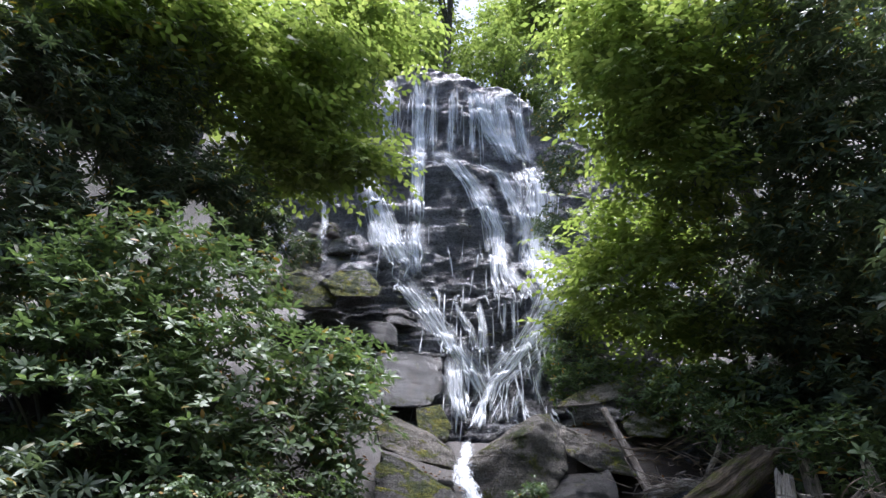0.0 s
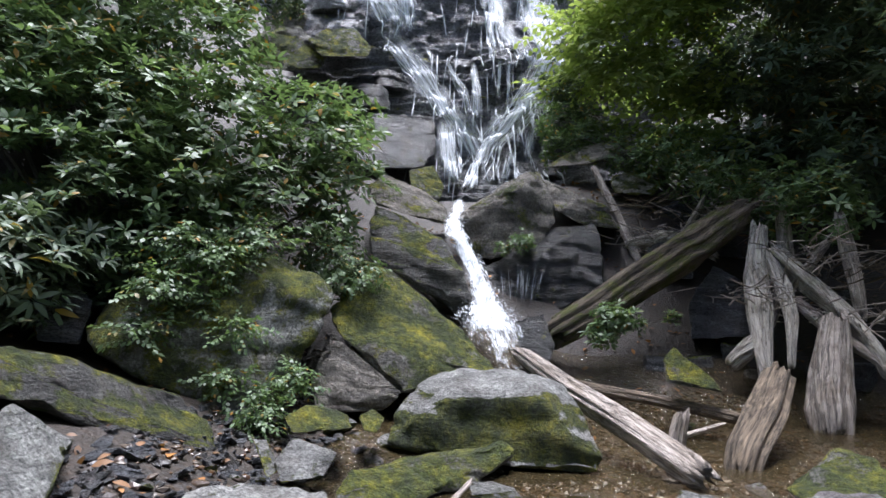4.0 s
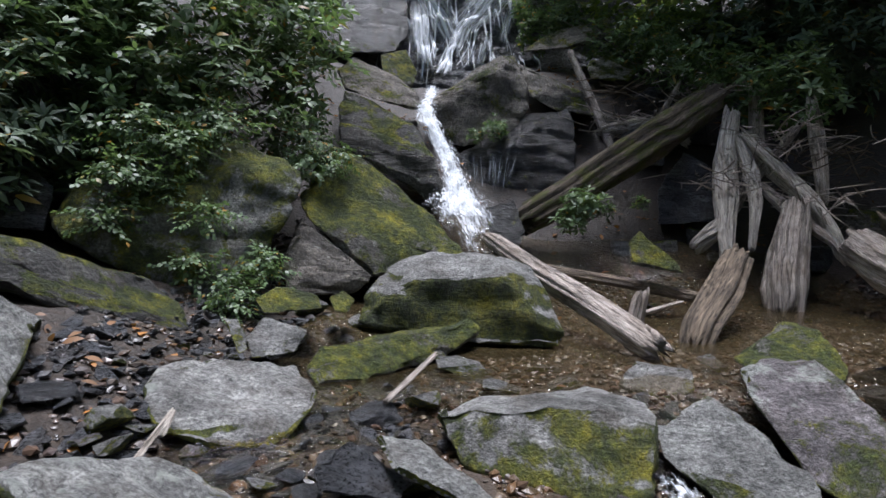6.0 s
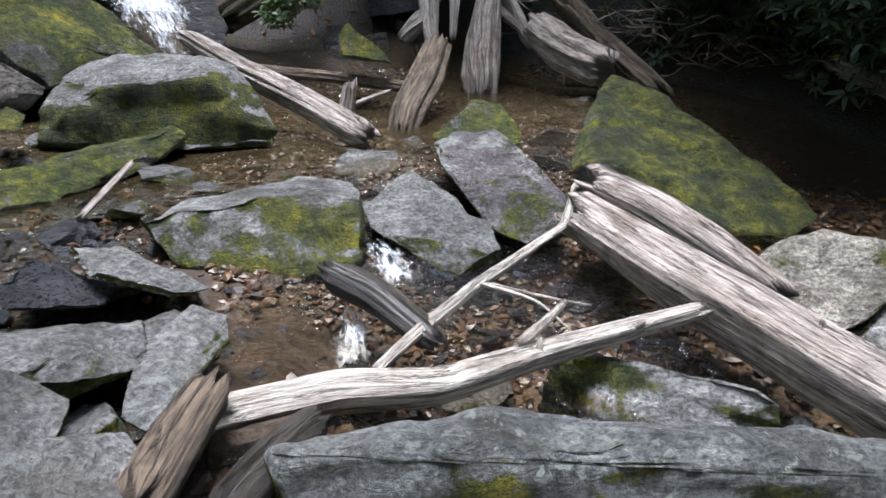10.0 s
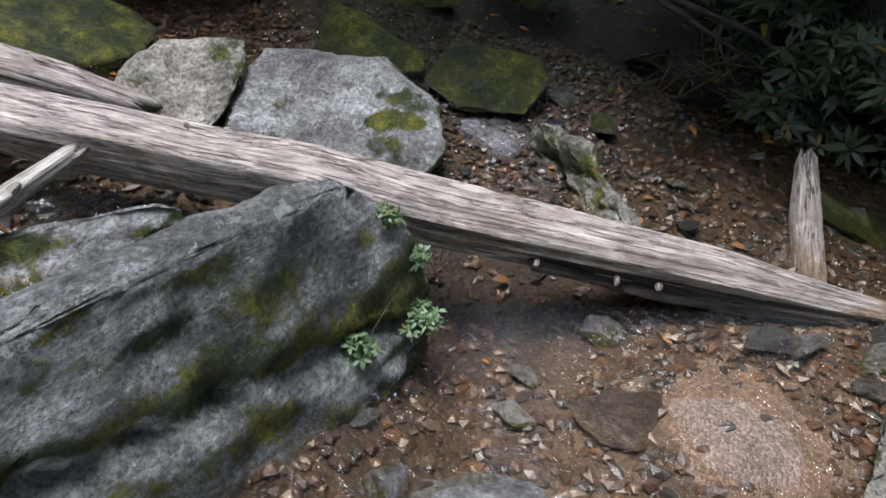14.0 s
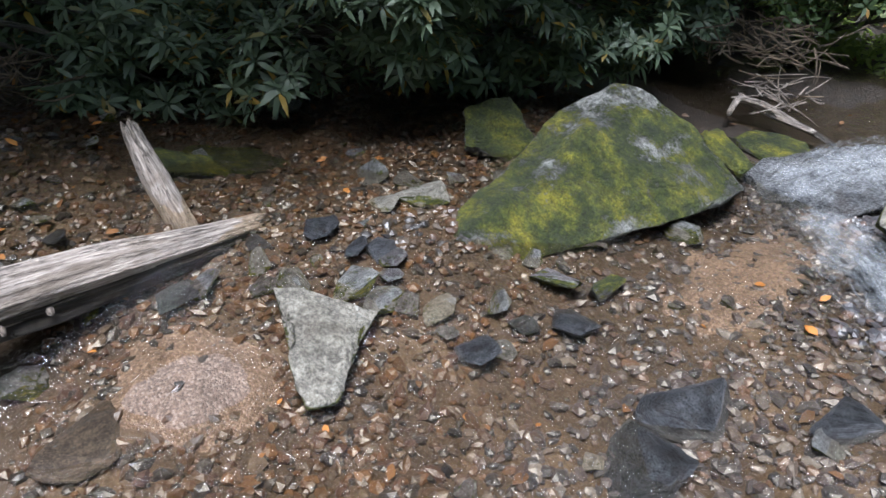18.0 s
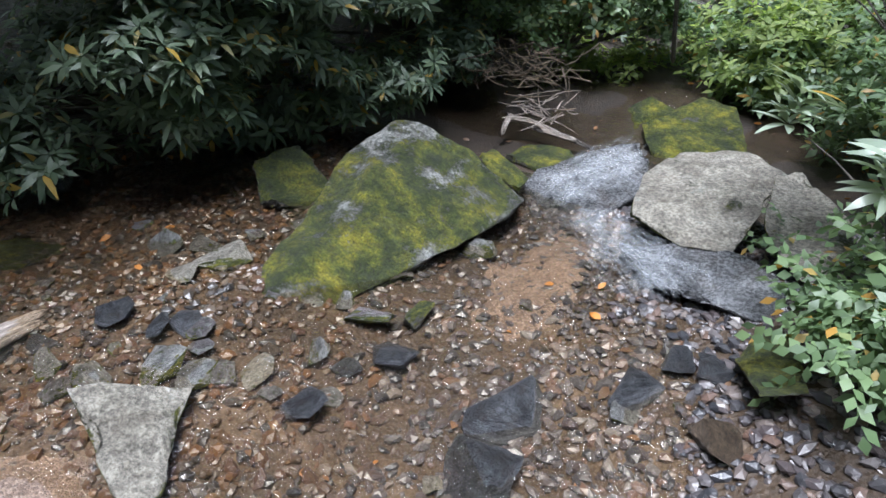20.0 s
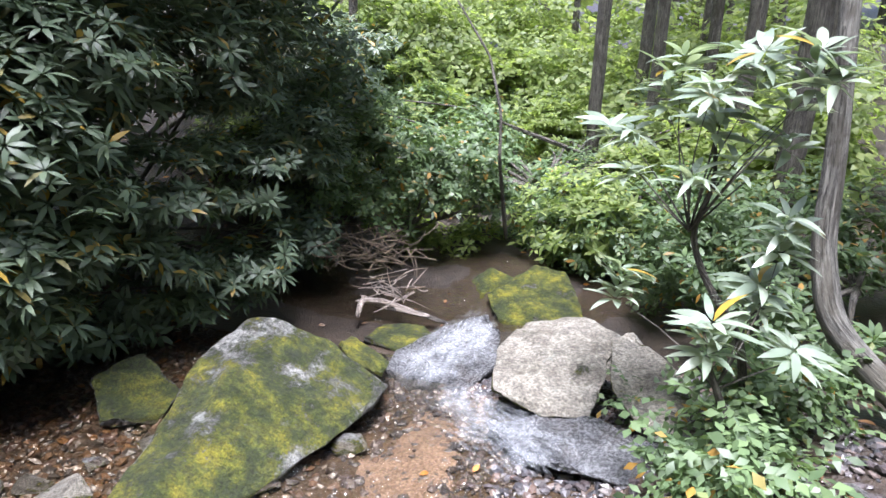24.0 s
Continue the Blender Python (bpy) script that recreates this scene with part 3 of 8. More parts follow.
# ---- white water ----
def ribbon(name, centre, widths, mat, steep=True, arch=0.05):
    """A strand of falling water: a strip, thicker in the middle, with ragged edges."""
    c = np.array(centre, float)
    steps = max(6, int(np.linalg.norm(np.diff(c, axis=0), axis=1).sum() / 0.12))
    s = np.r_[0, np.cumsum(np.linalg.norm(np.diff(c, axis=0), axis=1))]
    t = np.linspace(0, s[-1], steps)
    p = np.stack([np.interp(t, s, c[:, k]) for k in range(3)], -1)
    for k in range(2):
        p[1:-1] = (p[:-2] + 2 * p[1:-1] + p[2:]) / 4
    w = np.interp(t, s, widths)
    seed = abs(hash((round(c[0][0], 2), round(c[0][2], 2)))) % 97
    ahead = np.gradient(p, axis=0)
    ahead /= np.linalg.norm(ahead, axis=1, keepdims=True)
    side = np.cross(ahead, (0.0, 1.0, 0.3) if steep else (0.0, 0.15, 1.0))
    side /= np.linalg.norm(side, axis=1, keepdims=True) + 1e-9
    out = np.cross(side, ahead)
    out *= np.sign((out * ((0, -1, 0.4) if steep else (0, 0, 1))).sum(1, keepdims=True) + 1e-9)
    u = np.linspace(-1, 1, 11)
    T, U = np.meshgrid(t, u, indexing="ij")
    half = w[:, None] * (0.72 + 0.2 * grain(T * 2.2, np.sign(U) * 3, seed))
    v = p[:, None] + side[:, None] * (U * half)[..., None] + out[:, None] * (arch * (1 - U ** 2) + 0.03 * rough2(T * 5, U * 3, seed))[..., None]
    me = array_mesh(name, v.reshape(-1, 3), [grid_faces(steps, 11)], mat)
    set_uv(me, np.stack([(U * half).ravel() + seed, T.ravel()], 1))
    edge = me.attributes.new("edge", "FLOAT", "POINT")
    ends = np.minimum(1, np.minimum(T, t[-1] - T) / (0.25 * t[-1]) + 0.35)
    edge.data.foreach_set("value", ((1 - np.abs(U) ** 2.2) * ends - 0.35).ravel().astype(np.float32))
    return me


def threads(name, centre, widths, count, thin, mat, drape=None, steep=True, seed=1):
    """Many narrow threads that braid down one course, some short, joined into one strand."""
    c = np.array(centre, float)
    s = np.r_[0, np.cumsum(np.linalg.norm(np.diff(c, axis=0), axis=1))]
    trng = random.Random(seed)
    V, F, UV, E, o = [], [], [], [], 0
    for k in range(count):
        part_len = trng.uniform(0.25, 1.0) if k else 1.0
        a = trng.uniform(0, 1 - part_len) * s[-1]
        t = np.linspace(a, a + part_len * s[-1], max(5, int(part_len * s[-1] / 0.1)))
        p = np.stack([np.interp(t, s, c[:, i]) for i in range(3)], -1)
        w = np.interp(t, s, widths)
        lean = trng.gauss(0, 0.42)
        off = np.clip(lean + 0.35 * grain(t * 0.9, k * 7.3 + seed, 12) + 0.12 * grain(t * 3.1, k * 3.9, 15), -1, 1) * w
        if steep:
            p[:, 0] += off
        else:
            p += off[:, None] * np.array((0.8, 0.35, 0.0))
        if drape:
            p[:, 1] = drape(p[:, 0], p[:, 2]) - trng.uniform(0.03, 0.08)
        else:
            p[:, 2] += trng.uniform(0.0, 0.05)
        half = thin * trng.uniform(0.4, 1.4) * (0.7 + 0.5 * grain(t * 2.7, k * 5.1, 19))
        u = np.linspace(-1, 1, 5)
        out = np.array((0.0, -1.0, 0.3) if steep else (0.0, -0.3, 1.0)) * thin * 0.5
        v = p[:, None] + (half[:, None] * u)[..., None] * np.array((1.0, 0.0, 0.0) if steep else (0.85, 0.4, 0.0)) + (1 - u ** 2)[None, :, None] * out
        V.append(v.reshape(-1, 3))
        F.append(grid_faces(len(t), 5) + o)
        UV.append(np.stack([(half[:, None] * u + k * 0.37).ravel(), np.repeat(t, 5)], 1))
        fade = np.minimum(1, np.minimum(t - t[0], t[-1] - t) / 0.3 + 0.1)
        E.append(((1 - np.abs(u) ** 2)[None] * fade[:, None] - 0.3).ravel())
        o += len(t) * 5
    me = array_mesh(name, np.concatenate(V), [np.concatenate(F)], mat)
    set_uv(me, np.concatenate(UV))
    me.attributes.new("edge", "FLOAT", "POINT").data.foreach_set("value", np.concatenate(E).astype(np.float32))
    return tagged(new(name, me), kind="stuff")


def draped(x, z):
    """The face, with water bridging the narrow hollows."""
    y = face_depth(x, z)
    return np.min([np.pad(y, 1, mode="edge")[k:k + len(y)] for k in range(3)], 0)


falls = tagged(new("waterfall"), "white waterfall spreading in strands over stepped black rock", "waterfall")
falls.location = (0, 10, 4)


def fall_ribbon(rows):
    """Rows of x, z and width on the rock face."""
    c = []
    for (x0, z0, w0), (x1, z1, w1) in zip(rows, rows[1:]):
        k = max(2, int(math.hypot(x1 - x0, z1 - z0) / 0.22))
        for i in range(k):
            f = i / k
            c.append((x0 + (x1 - x0) * f, z0 + (z1 - z0) * f, w0 + (w1 - w0) * f))
    c.append(rows[-1])
    c = np.array(c)
    y = face_depth(c[:, 0], c[:, 1])
    y = np.min([np.pad(y, 2, mode="edge")[k:k + len(y)] for k in range(5)], 0) - 0.1
    path = np.stack([c[:, 0], y, c[:, 1]], -1)
    path[:, 1] = np.convolve(np.pad(path[:, 1], 2, mode="edge"), (0.1, 0.2, 0.4, 0.2, 0.1), "valid")
    wide = c[:, 2].mean()
    seed = int(abs(rows[0][0] * 31 + rows[0][1] * 17)) + 1
    strands = [new("veil", ribbon("veil", path + (0, 0.03, 0), c[:, 2] * 1.25, VEIL))]
    strands.append(threads("strand", path, c[:, 2] * 0.62, int(4 + 44 * wide), 0.022 + 0.02 * wide, THREAD, draped, True, seed))
    if wide > 0.28:
        strands.append(threads("core", path, c[:, 2] * 0.3, int(8 * wide) + 2, 0.05 + 0.08 * wide, FOAM, draped, True, seed + 5))
    for ob in strands:
        ob.parent = falls
        ob.matrix_parent_inverse = Matrix.Translation((0, -10, -4))


def rill(x, z, drop, width, lean):
    """One thin thread of water running down the beds."""
    c = np.array([(x + lean * f, z - drop * f) for f in np.linspace(0, 1, max(5, int(drop / 0.12)))])
    y = face_depth(c[:, 0], c[:, 1])
    y = np.min([np.pad(y, 1, mode="edge")[k:k + len(y)] for k in range(3)], 0) - 0.06
    ob = new("thread", ribbon("thread", np.stack([c[:, 0], y, c[:, 1]], -1), np.full(len(c), width), THREAD, arch=0.02))
    ob.parent = falls
    ob.matrix_parent_inverse = Matrix.Translation((0, -10, -4))


def rills(seed, count, left, right, low, high, drops=(0.4, 1.3)):
    rrng = random.Random(seed)
    for k in range(count):
        rill(rrng.uniform(left, right), rrng.uniform(low, high), rrng.uniform(*drops), rrng.uniform(0.012, 0.035), rrng.uniform(-0.12, 0.12))


def cascade_ribbon(rows):
    """Rows of x, y, z and width down between the boulders: a body of white water and looser strands beside it."""
    c = np.array(rows)
    steep = abs(c[0, 2] - c[-1, 2]) > 1.2 * math.hypot(*(c[0, :2] - c[-1, :2]))
    ob = tagged(new("cascade"), "foaming white cascade between boulders", "cascade")
    ob.location = rows[-1][:3]
    at = c[:, :3] - c[-1, :3]
    big = len(rows) > 6
    if big:
        wide = c[:, 3]
        made = [("body", at, wide * 0.72, FROTH), ("spray", at + (0, -0.02, 0.05), wide * 1.2, SPRAY)]
    elif steep:
        made = []
        threads("strand", at, c[:, 3] * 1.1, 16, 0.008, THREAD, None, True, len(rows) + 3).parent = ob
    else:
        made = [("body", at, c[:, 3] * 0.8, RIFFLE)]
    for name, p, w, mat in made:
        new(name, ribbon(name, p, w, mat, steep, 0.05)).parent = ob


def sheet_ribbon(rows):
    c = np.array(rows)
    ob = new("water_sheet", ribbon("water_sheet", c[:, :3] + (0, 0, 0.03), c[:, 3], SHEEN, False, 0.02))
    tagged(ob, "thin sheet of water over rock with painted pale sheen", "running water")


fall_ribbon([(-2.18, 16.76, 0.23), (-2.18, 15.33, 0.3), (-2.16, 13.77, 0.35)])
fall_ribbon([(-1.33, 16.95, 0.66), (-1.2, 15.87, 0.52), (-1.06, 13.25, 0.34), (-1.01, 11.54, 0.31), (-0.96, 10.19, 0.38)])
fall_ribbon([(-0.8, 16.81, 0.15), (-0.68, 13.38, 0.17)])
fall_ribbon([(-0.15, 16.3, 0.19), (-0.13, 13.28, 0.21)])
fall_ribbon([(0.68, 16.33, 0.84), (0.77, 15.43, 0.63), (1.12, 14.35, 0.57), (1.54, 13.78, 0.7), (1.86, 13.14, 0.96)])
fall_ribbon([(1.9, 16.02, 0.19), (2.08, 14.5, 0.25), (2.29, 13.25, 0.45)])
fall_ribbon([(0.4, 16.31, 0.19), (0.56, 13.31, 0.14)])
fall_ribbon([(1.32, 16.26, 0.76), (1.47, 14.72, 0.54), (1.7, 13.45, 0.41)])
fall_ribbon([(-1.19, 13.4, 0.31), (-0.59, 13.15, 0.38), (0.09, 12.31, 0.38), (0.57, 11.6, 0.43), (0.89, 10.81, 0.51), (1.13, 10.07, 0.43), (1.14, 8.69, 0.43), (1.21, 7.77, 0.35)])
fall_ribbon([(0.57, 12.6, 0.29), (1.28, 12.11, 0.35), (1.55, 11.3, 0.46), (1.79, 10.31, 0.5), (1.8, 9.49, 0.45)])
fall_ribbon([(2.12, 13.14, 1.03), (2.27, 11.68, 0.94), (2.23, 10.32, 0.76), (2.07, 9.31, 0.67), (2.16, 8.31, 0.68), (2.32, 7.72, 0.66), (1.97, 6.91, 0.6), (1.66, 6.33, 0.64), (1.16, 5.65, 0.56), (0.83, 5.31, 0.42), (0.65, 4.81, 0.5), (0.4, 4.19, 0.51)])
fall_ribbon([(-2.4, 12.46, 0.39), (-2.18, 11.26, 0.55), (-1.76, 10.16, 0.67), (-1.53, 9.36, 0.64), (-1.05, 8.58, 0.67), (-1.13, 8.06, 0.46)])
fall_ribbon([(-1.27, 8.15, 0.36), (-0.64, 7.32, 0.44), (-0.13, 6.49, 0.32), (0.16, 5.89, 0.31), (0.52, 5.43, 0.36), (0.71, 4.93, 0.44)])
fall_ribbon([(-0.96, 10.19, 0.41), (-0.9, 9.19, 0.47), (-0.77, 8.38, 0.58)])
fall_ribbon([(-3.49, 11.09, 0.15), (-3.23, 9.49, 0.17)])
fall_ribbon([(1.21, 8.69, 0.21), (1.6, 7.89, 0.23), (1.83, 7.25, 0.2)])
fall_ribbon([(0.58, 7.37, 0.07), (0.66, 6.45, 0.11), (0.69, 5.71, 0.13)])
fall_ribbon([(0.03, 7.34, 0.07), (0.44, 6.43, 0.09), (0.54, 5.84, 0.09)])
fall_ribbon([(1.72, 5.89, 0.15), (1.49, 4.96, 0.12)])
fall_ribbon([(1.22, 5.2, 0.15), (1.06, 4.48, 0.12)])
fall_ribbon([(2.07, 6.83, 0.28), (1.8, 5.75, 0.2)])
fall_ribbon([(0.05, 5.82, 0.3), (0.12, 5.03, 0.35), (0.22, 4.34, 0.25)])
fall_ribbon([(-2.05, 10.15, 0.29), (-1.79, 9.16, 0.19)])
fall_ribbon([(-1.47, 10.17, 0.2), (-1.31, 9.18, 0.17)])
fall_ribbon([(0.94, 8.68, 0.11), (1.01, 7.48, 0.07)])
fall_ribbon([(1.31, 7.5, 0.07), (1.27, 6.32, 0.06)])
fall_ribbon([(1.13, 7.49, 0.06), (1.08, 6.46, 0.06)])
fall_ribbon([(-0.37, 5.8, 0.11), (-0.03, 5.15, 0.12)])
cascade_ribbon([(0.3, 9.4, 3.86, 0.22), (0.23, 7.76, 3.35, 0.16), (0.16, 7, 3.07, 0.22), (0.27, 6.73, 2.84, 0.24), (0.41, 6.36, 2.47, 0.23), (0.48, 6.07, 2.18, 0.36), (0.51, 5.77, 2.02, 0.56), (0.57, 5.46, 1.83, 0.58), (0.63, 5.2, 1.66, 0.48)])
cascade_ribbon([(0.78, 7.11, 2.77, 0.1), (0.79, 7.03, 2.47, 0.09), (0.78, 6.95, 2.22, 0.07)])
cascade_ribbon([(1.11, 7.11, 2.8, 0.1), (1.03, 7, 2.47, 0.07), (0.99, 6.92, 2.21, 0.07)])
cascade_ribbon([(0.94, 7.09, 2.77, 0.05), (0.91, 6.93, 2.22, 0.05)])
cascade_ribbon([(1.09, 2.56, 0.95, 0.12), (1.11, 2.46, 0.9, 0.24), (1.12, 2.34, 0.86, 0.28), (1.1, 2.22, 0.83, 0.2)])
cascade_ribbon([(0.84, 2.1, 0.86, 0.1), (0.8, 1.98, 0.83, 0.18), (0.76, 1.86, 0.8, 0.2), (0.72, 1.72, 0.78, 0.14)])
cascade_ribbon([(2.08, 1.17, 0.56, 0.09), (2.06, 1.13, 0.55, 0.12), (2.01, 1.06, 0.55, 0.13), (1.98, 1.02, 0.54, 0.11)])
rills(1, 70, -0.6, 2.1, 4.8, 8.2)
rills(2, 60, -2.3, 2.5, 15.2, 16.6, (0.8, 2.8))
rills(3, 26, -1.4, 1.9, 8.6, 11.5)
rills(5, 40, 0.0, 1.9, 4.5, 6.0, (0.3, 0.8))
rills(4, 14, -2.6, -0.8, 9.2, 12.0)
sheet_ribbon([(0.59, -5.04, 0.03, 0.23), (0.72, -4.66, -0.02, 0.47), (0.83, -4.22, -0.04, 0.51), (0.87, -3.85, -0.04, 0.41)])
sheet_ribbon([(0.79, -3.89, -0.01, 0.33), (0.46, -3.49, 0.10, 0.43), (0.14, -3.12, 0.23, 0.44), (-0.12, -2.73, 0.37, 0.44)])
sheet_ribbon([(3.46, 0.44, 0.43, 0.22), (3.26, 0.22, 0.42, 0.33), (3.10, 0.00, 0.39, 0.26)])

# ---- boulders ----
def rock_bmesh(corners, rough=1.0, fine=28, crack=None):
    """An angular block from its corners: hull, worn edges, beds and chips."""
    bm = bmesh.new()
    for c in corners:
        bm.verts.new(c)
    got = bmesh.ops.convex_hull(bm, input=bm.verts[:])
    loose = [v for v in bm.verts if not v.link_faces]
    bmesh.ops.delete(bm, geom=loose, context="VERTS")
    bmesh.ops.dissolve_limit(bm, angle_limit=radians(9), verts=bm.verts[:], edges=bm.edges[:])
    co = np.array([v.co for v in bm.verts])
    size = float(np.sort(co.max(0) - co.min(0))[1])
    span = float((co.max(0) - co.min(0)).max())
    bmesh.ops.bevel(bm, geom=bm.edges[:], offset=0.013 * size, segments=2, profile=0.6, affect="EDGES", clamp_overlap=True)
    bmesh.ops.triangulate(bm, faces=bm.faces[:])
    limit = span / fine
    for _ in range(6):
        long = [e for e in bm.edges if e.calc_length() > limit]
        if not long or len(bm.faces) > (5200 if fine < 30 else 14000):
            break
        bmesh.ops.subdivide_edges(bm, edges=long, cuts=1)
        bmesh.ops.triangulate(bm, faces=[f for f in bm.faces if len(f.verts) > 3])
    bmesh.ops.smooth_vert(bm, verts=bm.verts[:], factor=0.06, use_axis_x=True, use_axis_y=True, use_axis_z=True)
    bm.normal_update()
    seed = Vector((co[0][0] * 7.7, co[0][1] * 3.1, co[0][2] * 5.3))
    tip = Vector((0.25, 0.15, 1.0)).normalized()
    for v in bm.verts:
        q = v.co / size
        n = noise.fractal(q * 1.5 + seed, 0.9, 2.1, 5) * 0.045
        n -= 0.11 * max(0.0, noise.noise(q * 2.3 + seed) - 0.18)
        beds = (v.co.dot(tip) * 5 / max(size, 0.35) + 1.1 * noise.noise(q * 1.2 + seed)) % 1.0
        n -= 0.028 * max(0.0, 1 - abs(beds - 0.5) / 0.16) * (1 - abs(v.normal.dot(tip))) * (0.25 if crack else 1.0)
        n += 0.016 * noise.noise(q * 8 + seed) + 0.008 * noise.noise(q * 19 + seed)
        if crack:
            gap = abs((v.co - crack[0]).dot(crack[1]) + 0.012 * noise.noise(q * 2.2 + seed))
            n -= max(0.0, 1 - gap / 0.034) * 0.075 / size
        v.co += v.normal * n * size * rough
    bm.normal_update()
    return bm


def boulder(label, mat, corners, rough=1.0, fine=28, crack=None):
    c = np.array(corners)
    base = Vector((c[:, 0].mean(), c[:, 1].mean(), c[:, 2].min()))
    if crack:
        crack = (Vector(crack[0]) - base, Vector(crack[1]))
    bm = rock_bmesh([Vector(p) - base for p in corners], rough, fine, crack)
    ob = mesh_object("boulder", bm, mat)
    ob.location = base
    return tagged(ob, label, "boulder")


boulder("mossy grey boulder with a flat top and steep front", STONE_MOSSFRONT, [(0.16, 2.61, 1.19), (0.38, 2.84, 1.19), (0.87, 2.86, 1.22), (1.08, 2.74, 1.19), (1.05, 2.54, 1.16), (0.98, 2.35, 0.95), (0.62, 2.36, 0.91), (0.29, 2.48, 1.02), (0.43, 2.58, 1.19), (0.82, 2.59, 1.22), (0.28, 3.14, 1.03), (0.49, 3.32, 1.04), (0.97, 3.33, 1.07), (1.18, 3.21, 1.04), (1.16, 3.05, 1.01), (1.1, 2.88, 0.78), (0.74, 2.9, 0.75), (0.41, 3.01, 0.85), (0.54, 3.1, 1.03), (0.93, 3.1, 1.06)], 1)
boulder("humped grey boulder with mossy sides at the pool", STONE_MOSSFRONT, [(-0.28, 4.18, 1.29), (-0.26, 4.3, 1.45), (-0.1, 4.48, 1.61), (0.21, 4.59, 1.7), (0.64, 4.56, 1.72), (0.86, 4.42, 1.64), (0.98, 4.23, 1.46), (1.05, 4.03, 1.25), (1, 3.98, 1.17), (0.49, 4.01, 1.19), (0.1, 4.2, 1.57), (0.64, 4.15, 1.58), (-0.2, 4.98, 1.22), (-0.18, 5.08, 1.37), (-0.02, 5.23, 1.53), (0.28, 5.32, 1.62), (0.7, 5.3, 1.63), (0.91, 5.18, 1.56), (1.02, 5.02, 1.38), (1.1, 4.85, 1.17), (1.05, 4.8, 1.09), (0.55, 4.84, 1.11), (0.17, 5, 1.48), (0.69, 4.96, 1.49)], 1)
boulder("flat slab with a mossy underside, lying aslant", STONE_MOSSY, [(-0.46, 3.31, 1.19), (-0.4, 3.49, 1.27), (0.1, 3.85, 1.33), (0.43, 3.99, 1.33), (0.49, 3.98, 1.29), (0.28, 3.76, 1.16), (-0.16, 3.39, 1.11), (-0.39, 3.26, 1.12), (-0.44, 3.71, 1.12), (-0.38, 3.86, 1.2), (0.08, 4.15, 1.25), (0.37, 4.27, 1.26), (0.42, 4.26, 1.22), (0.24, 4.08, 1.1), (-0.16, 3.77, 1.05), (-0.37, 3.66, 1.06)], 1)
boulder("rounded flat grey boulder among the stream stones", STONE_MOSSFRONT, [(-0.96, 2.64, 1.22), (-0.99, 2.86, 1.29), (-0.83, 3.09, 1.3), (-0.48, 3.17, 1.25), (-0.32, 2.97, 1.17), (-0.33, 2.8, 1.13), (-0.44, 2.58, 1.06), (-0.62, 2.47, 1.08), (-0.83, 2.45, 1.15), (-1.05, 3.03, 1.12), (-1.07, 3.21, 1.19), (-0.91, 3.41, 1.2), (-0.6, 3.48, 1.15), (-0.44, 3.32, 1.08), (-0.45, 3.17, 1.03), (-0.56, 2.98, 0.97), (-0.74, 2.89, 0.98), (-0.94, 2.86, 1.04)], 1)
boulder("pinkish grey square stone", STONE_PALE, [(-1.3, 2.71, 1.26), (-1.33, 2.88, 1.32), (-1.21, 2.94, 1.33), (-1.08, 2.81, 1.21), (-1.05, 2.7, 1.19), (-1.16, 2.53, 1.16), (-1.39, 2.94, 1.21), (-1.42, 3.08, 1.26), (-1.31, 3.13, 1.27), (-1.2, 3.02, 1.16), (-1.18, 2.94, 1.14), (-1.28, 2.78, 1.11)], 1)
boulder("long mossy slab of dark rock", STONE_CREST, [(-2, 2.8, 1.89), (-1.89, 3.06, 1.88), (-1.71, 3.45, 1.74), (-1.39, 3.75, 1.59), (-1.23, 3.79, 1.45), (-1.13, 3.69, 1.31), (-1.22, 3.55, 1.3), (-1.55, 3.32, 1.42), (-1.79, 2.92, 1.67), (-1.93, 2.71, 1.73), (-2.21, 3.29, 1.82), (-2.1, 3.52, 1.81), (-1.92, 3.86, 1.69), (-1.62, 4.12, 1.55), (-1.47, 4.16, 1.41), (-1.38, 4.09, 1.28), (-1.46, 3.97, 1.27), (-1.78, 3.76, 1.38), (-2.02, 3.41, 1.62), (-2.15, 3.23, 1.67)], 1)
boulder("pale grey stone at the edge of the bank", STONE_LICHEN, [(-1.48, 2.28, 1.62), (-1.49, 2.46, 1.68), (-1.35, 2.65, 1.54), (-1.32, 2.53, 1.46), (-1.29, 2.23, 1.36), (-1.21, 2.06, 1.25), (-1.25, 1.98, 1.28), (-1.74, 2.69, 1.52), (-1.73, 2.85, 1.58), (-1.59, 3.02, 1.45), (-1.57, 2.92, 1.37), (-1.56, 2.66, 1.26), (-1.49, 2.51, 1.15), (-1.54, 2.44, 1.18)], 1)
boulder("large mossy and lichened boulder under the shrubs", STONE_GREEN, [(-2.11, 4.59, 2.26), (-1.85, 4.88, 2.67), (-1.34, 4.86, 2.55), (-0.86, 4.79, 2.33), (-0.76, 4.74, 2.21), (-0.79, 4.61, 1.98), (-0.94, 4.52, 1.63), (-1.12, 4.39, 1.33), (-1.36, 4.32, 1.41), (-2.14, 4.24, 1.8), (-2.29, 4.39, 1.94), (-1.07, 4.64, 2.27), (-1.3, 4.43, 1.78), (-2.47, 5.67, 2.28), (-2.19, 5.93, 2.69), (-1.68, 5.95, 2.57), (-1.2, 5.91, 2.35), (-1.1, 5.88, 2.22), (-1.15, 5.77, 1.99), (-1.3, 5.69, 1.63), (-1.49, 5.56, 1.32), (-1.74, 5.5, 1.4), (-2.52, 5.37, 1.81), (-2.67, 5.49, 1.95), (-1.42, 5.79, 2.29), (-1.67, 5.6, 1.78)], 1, 36)
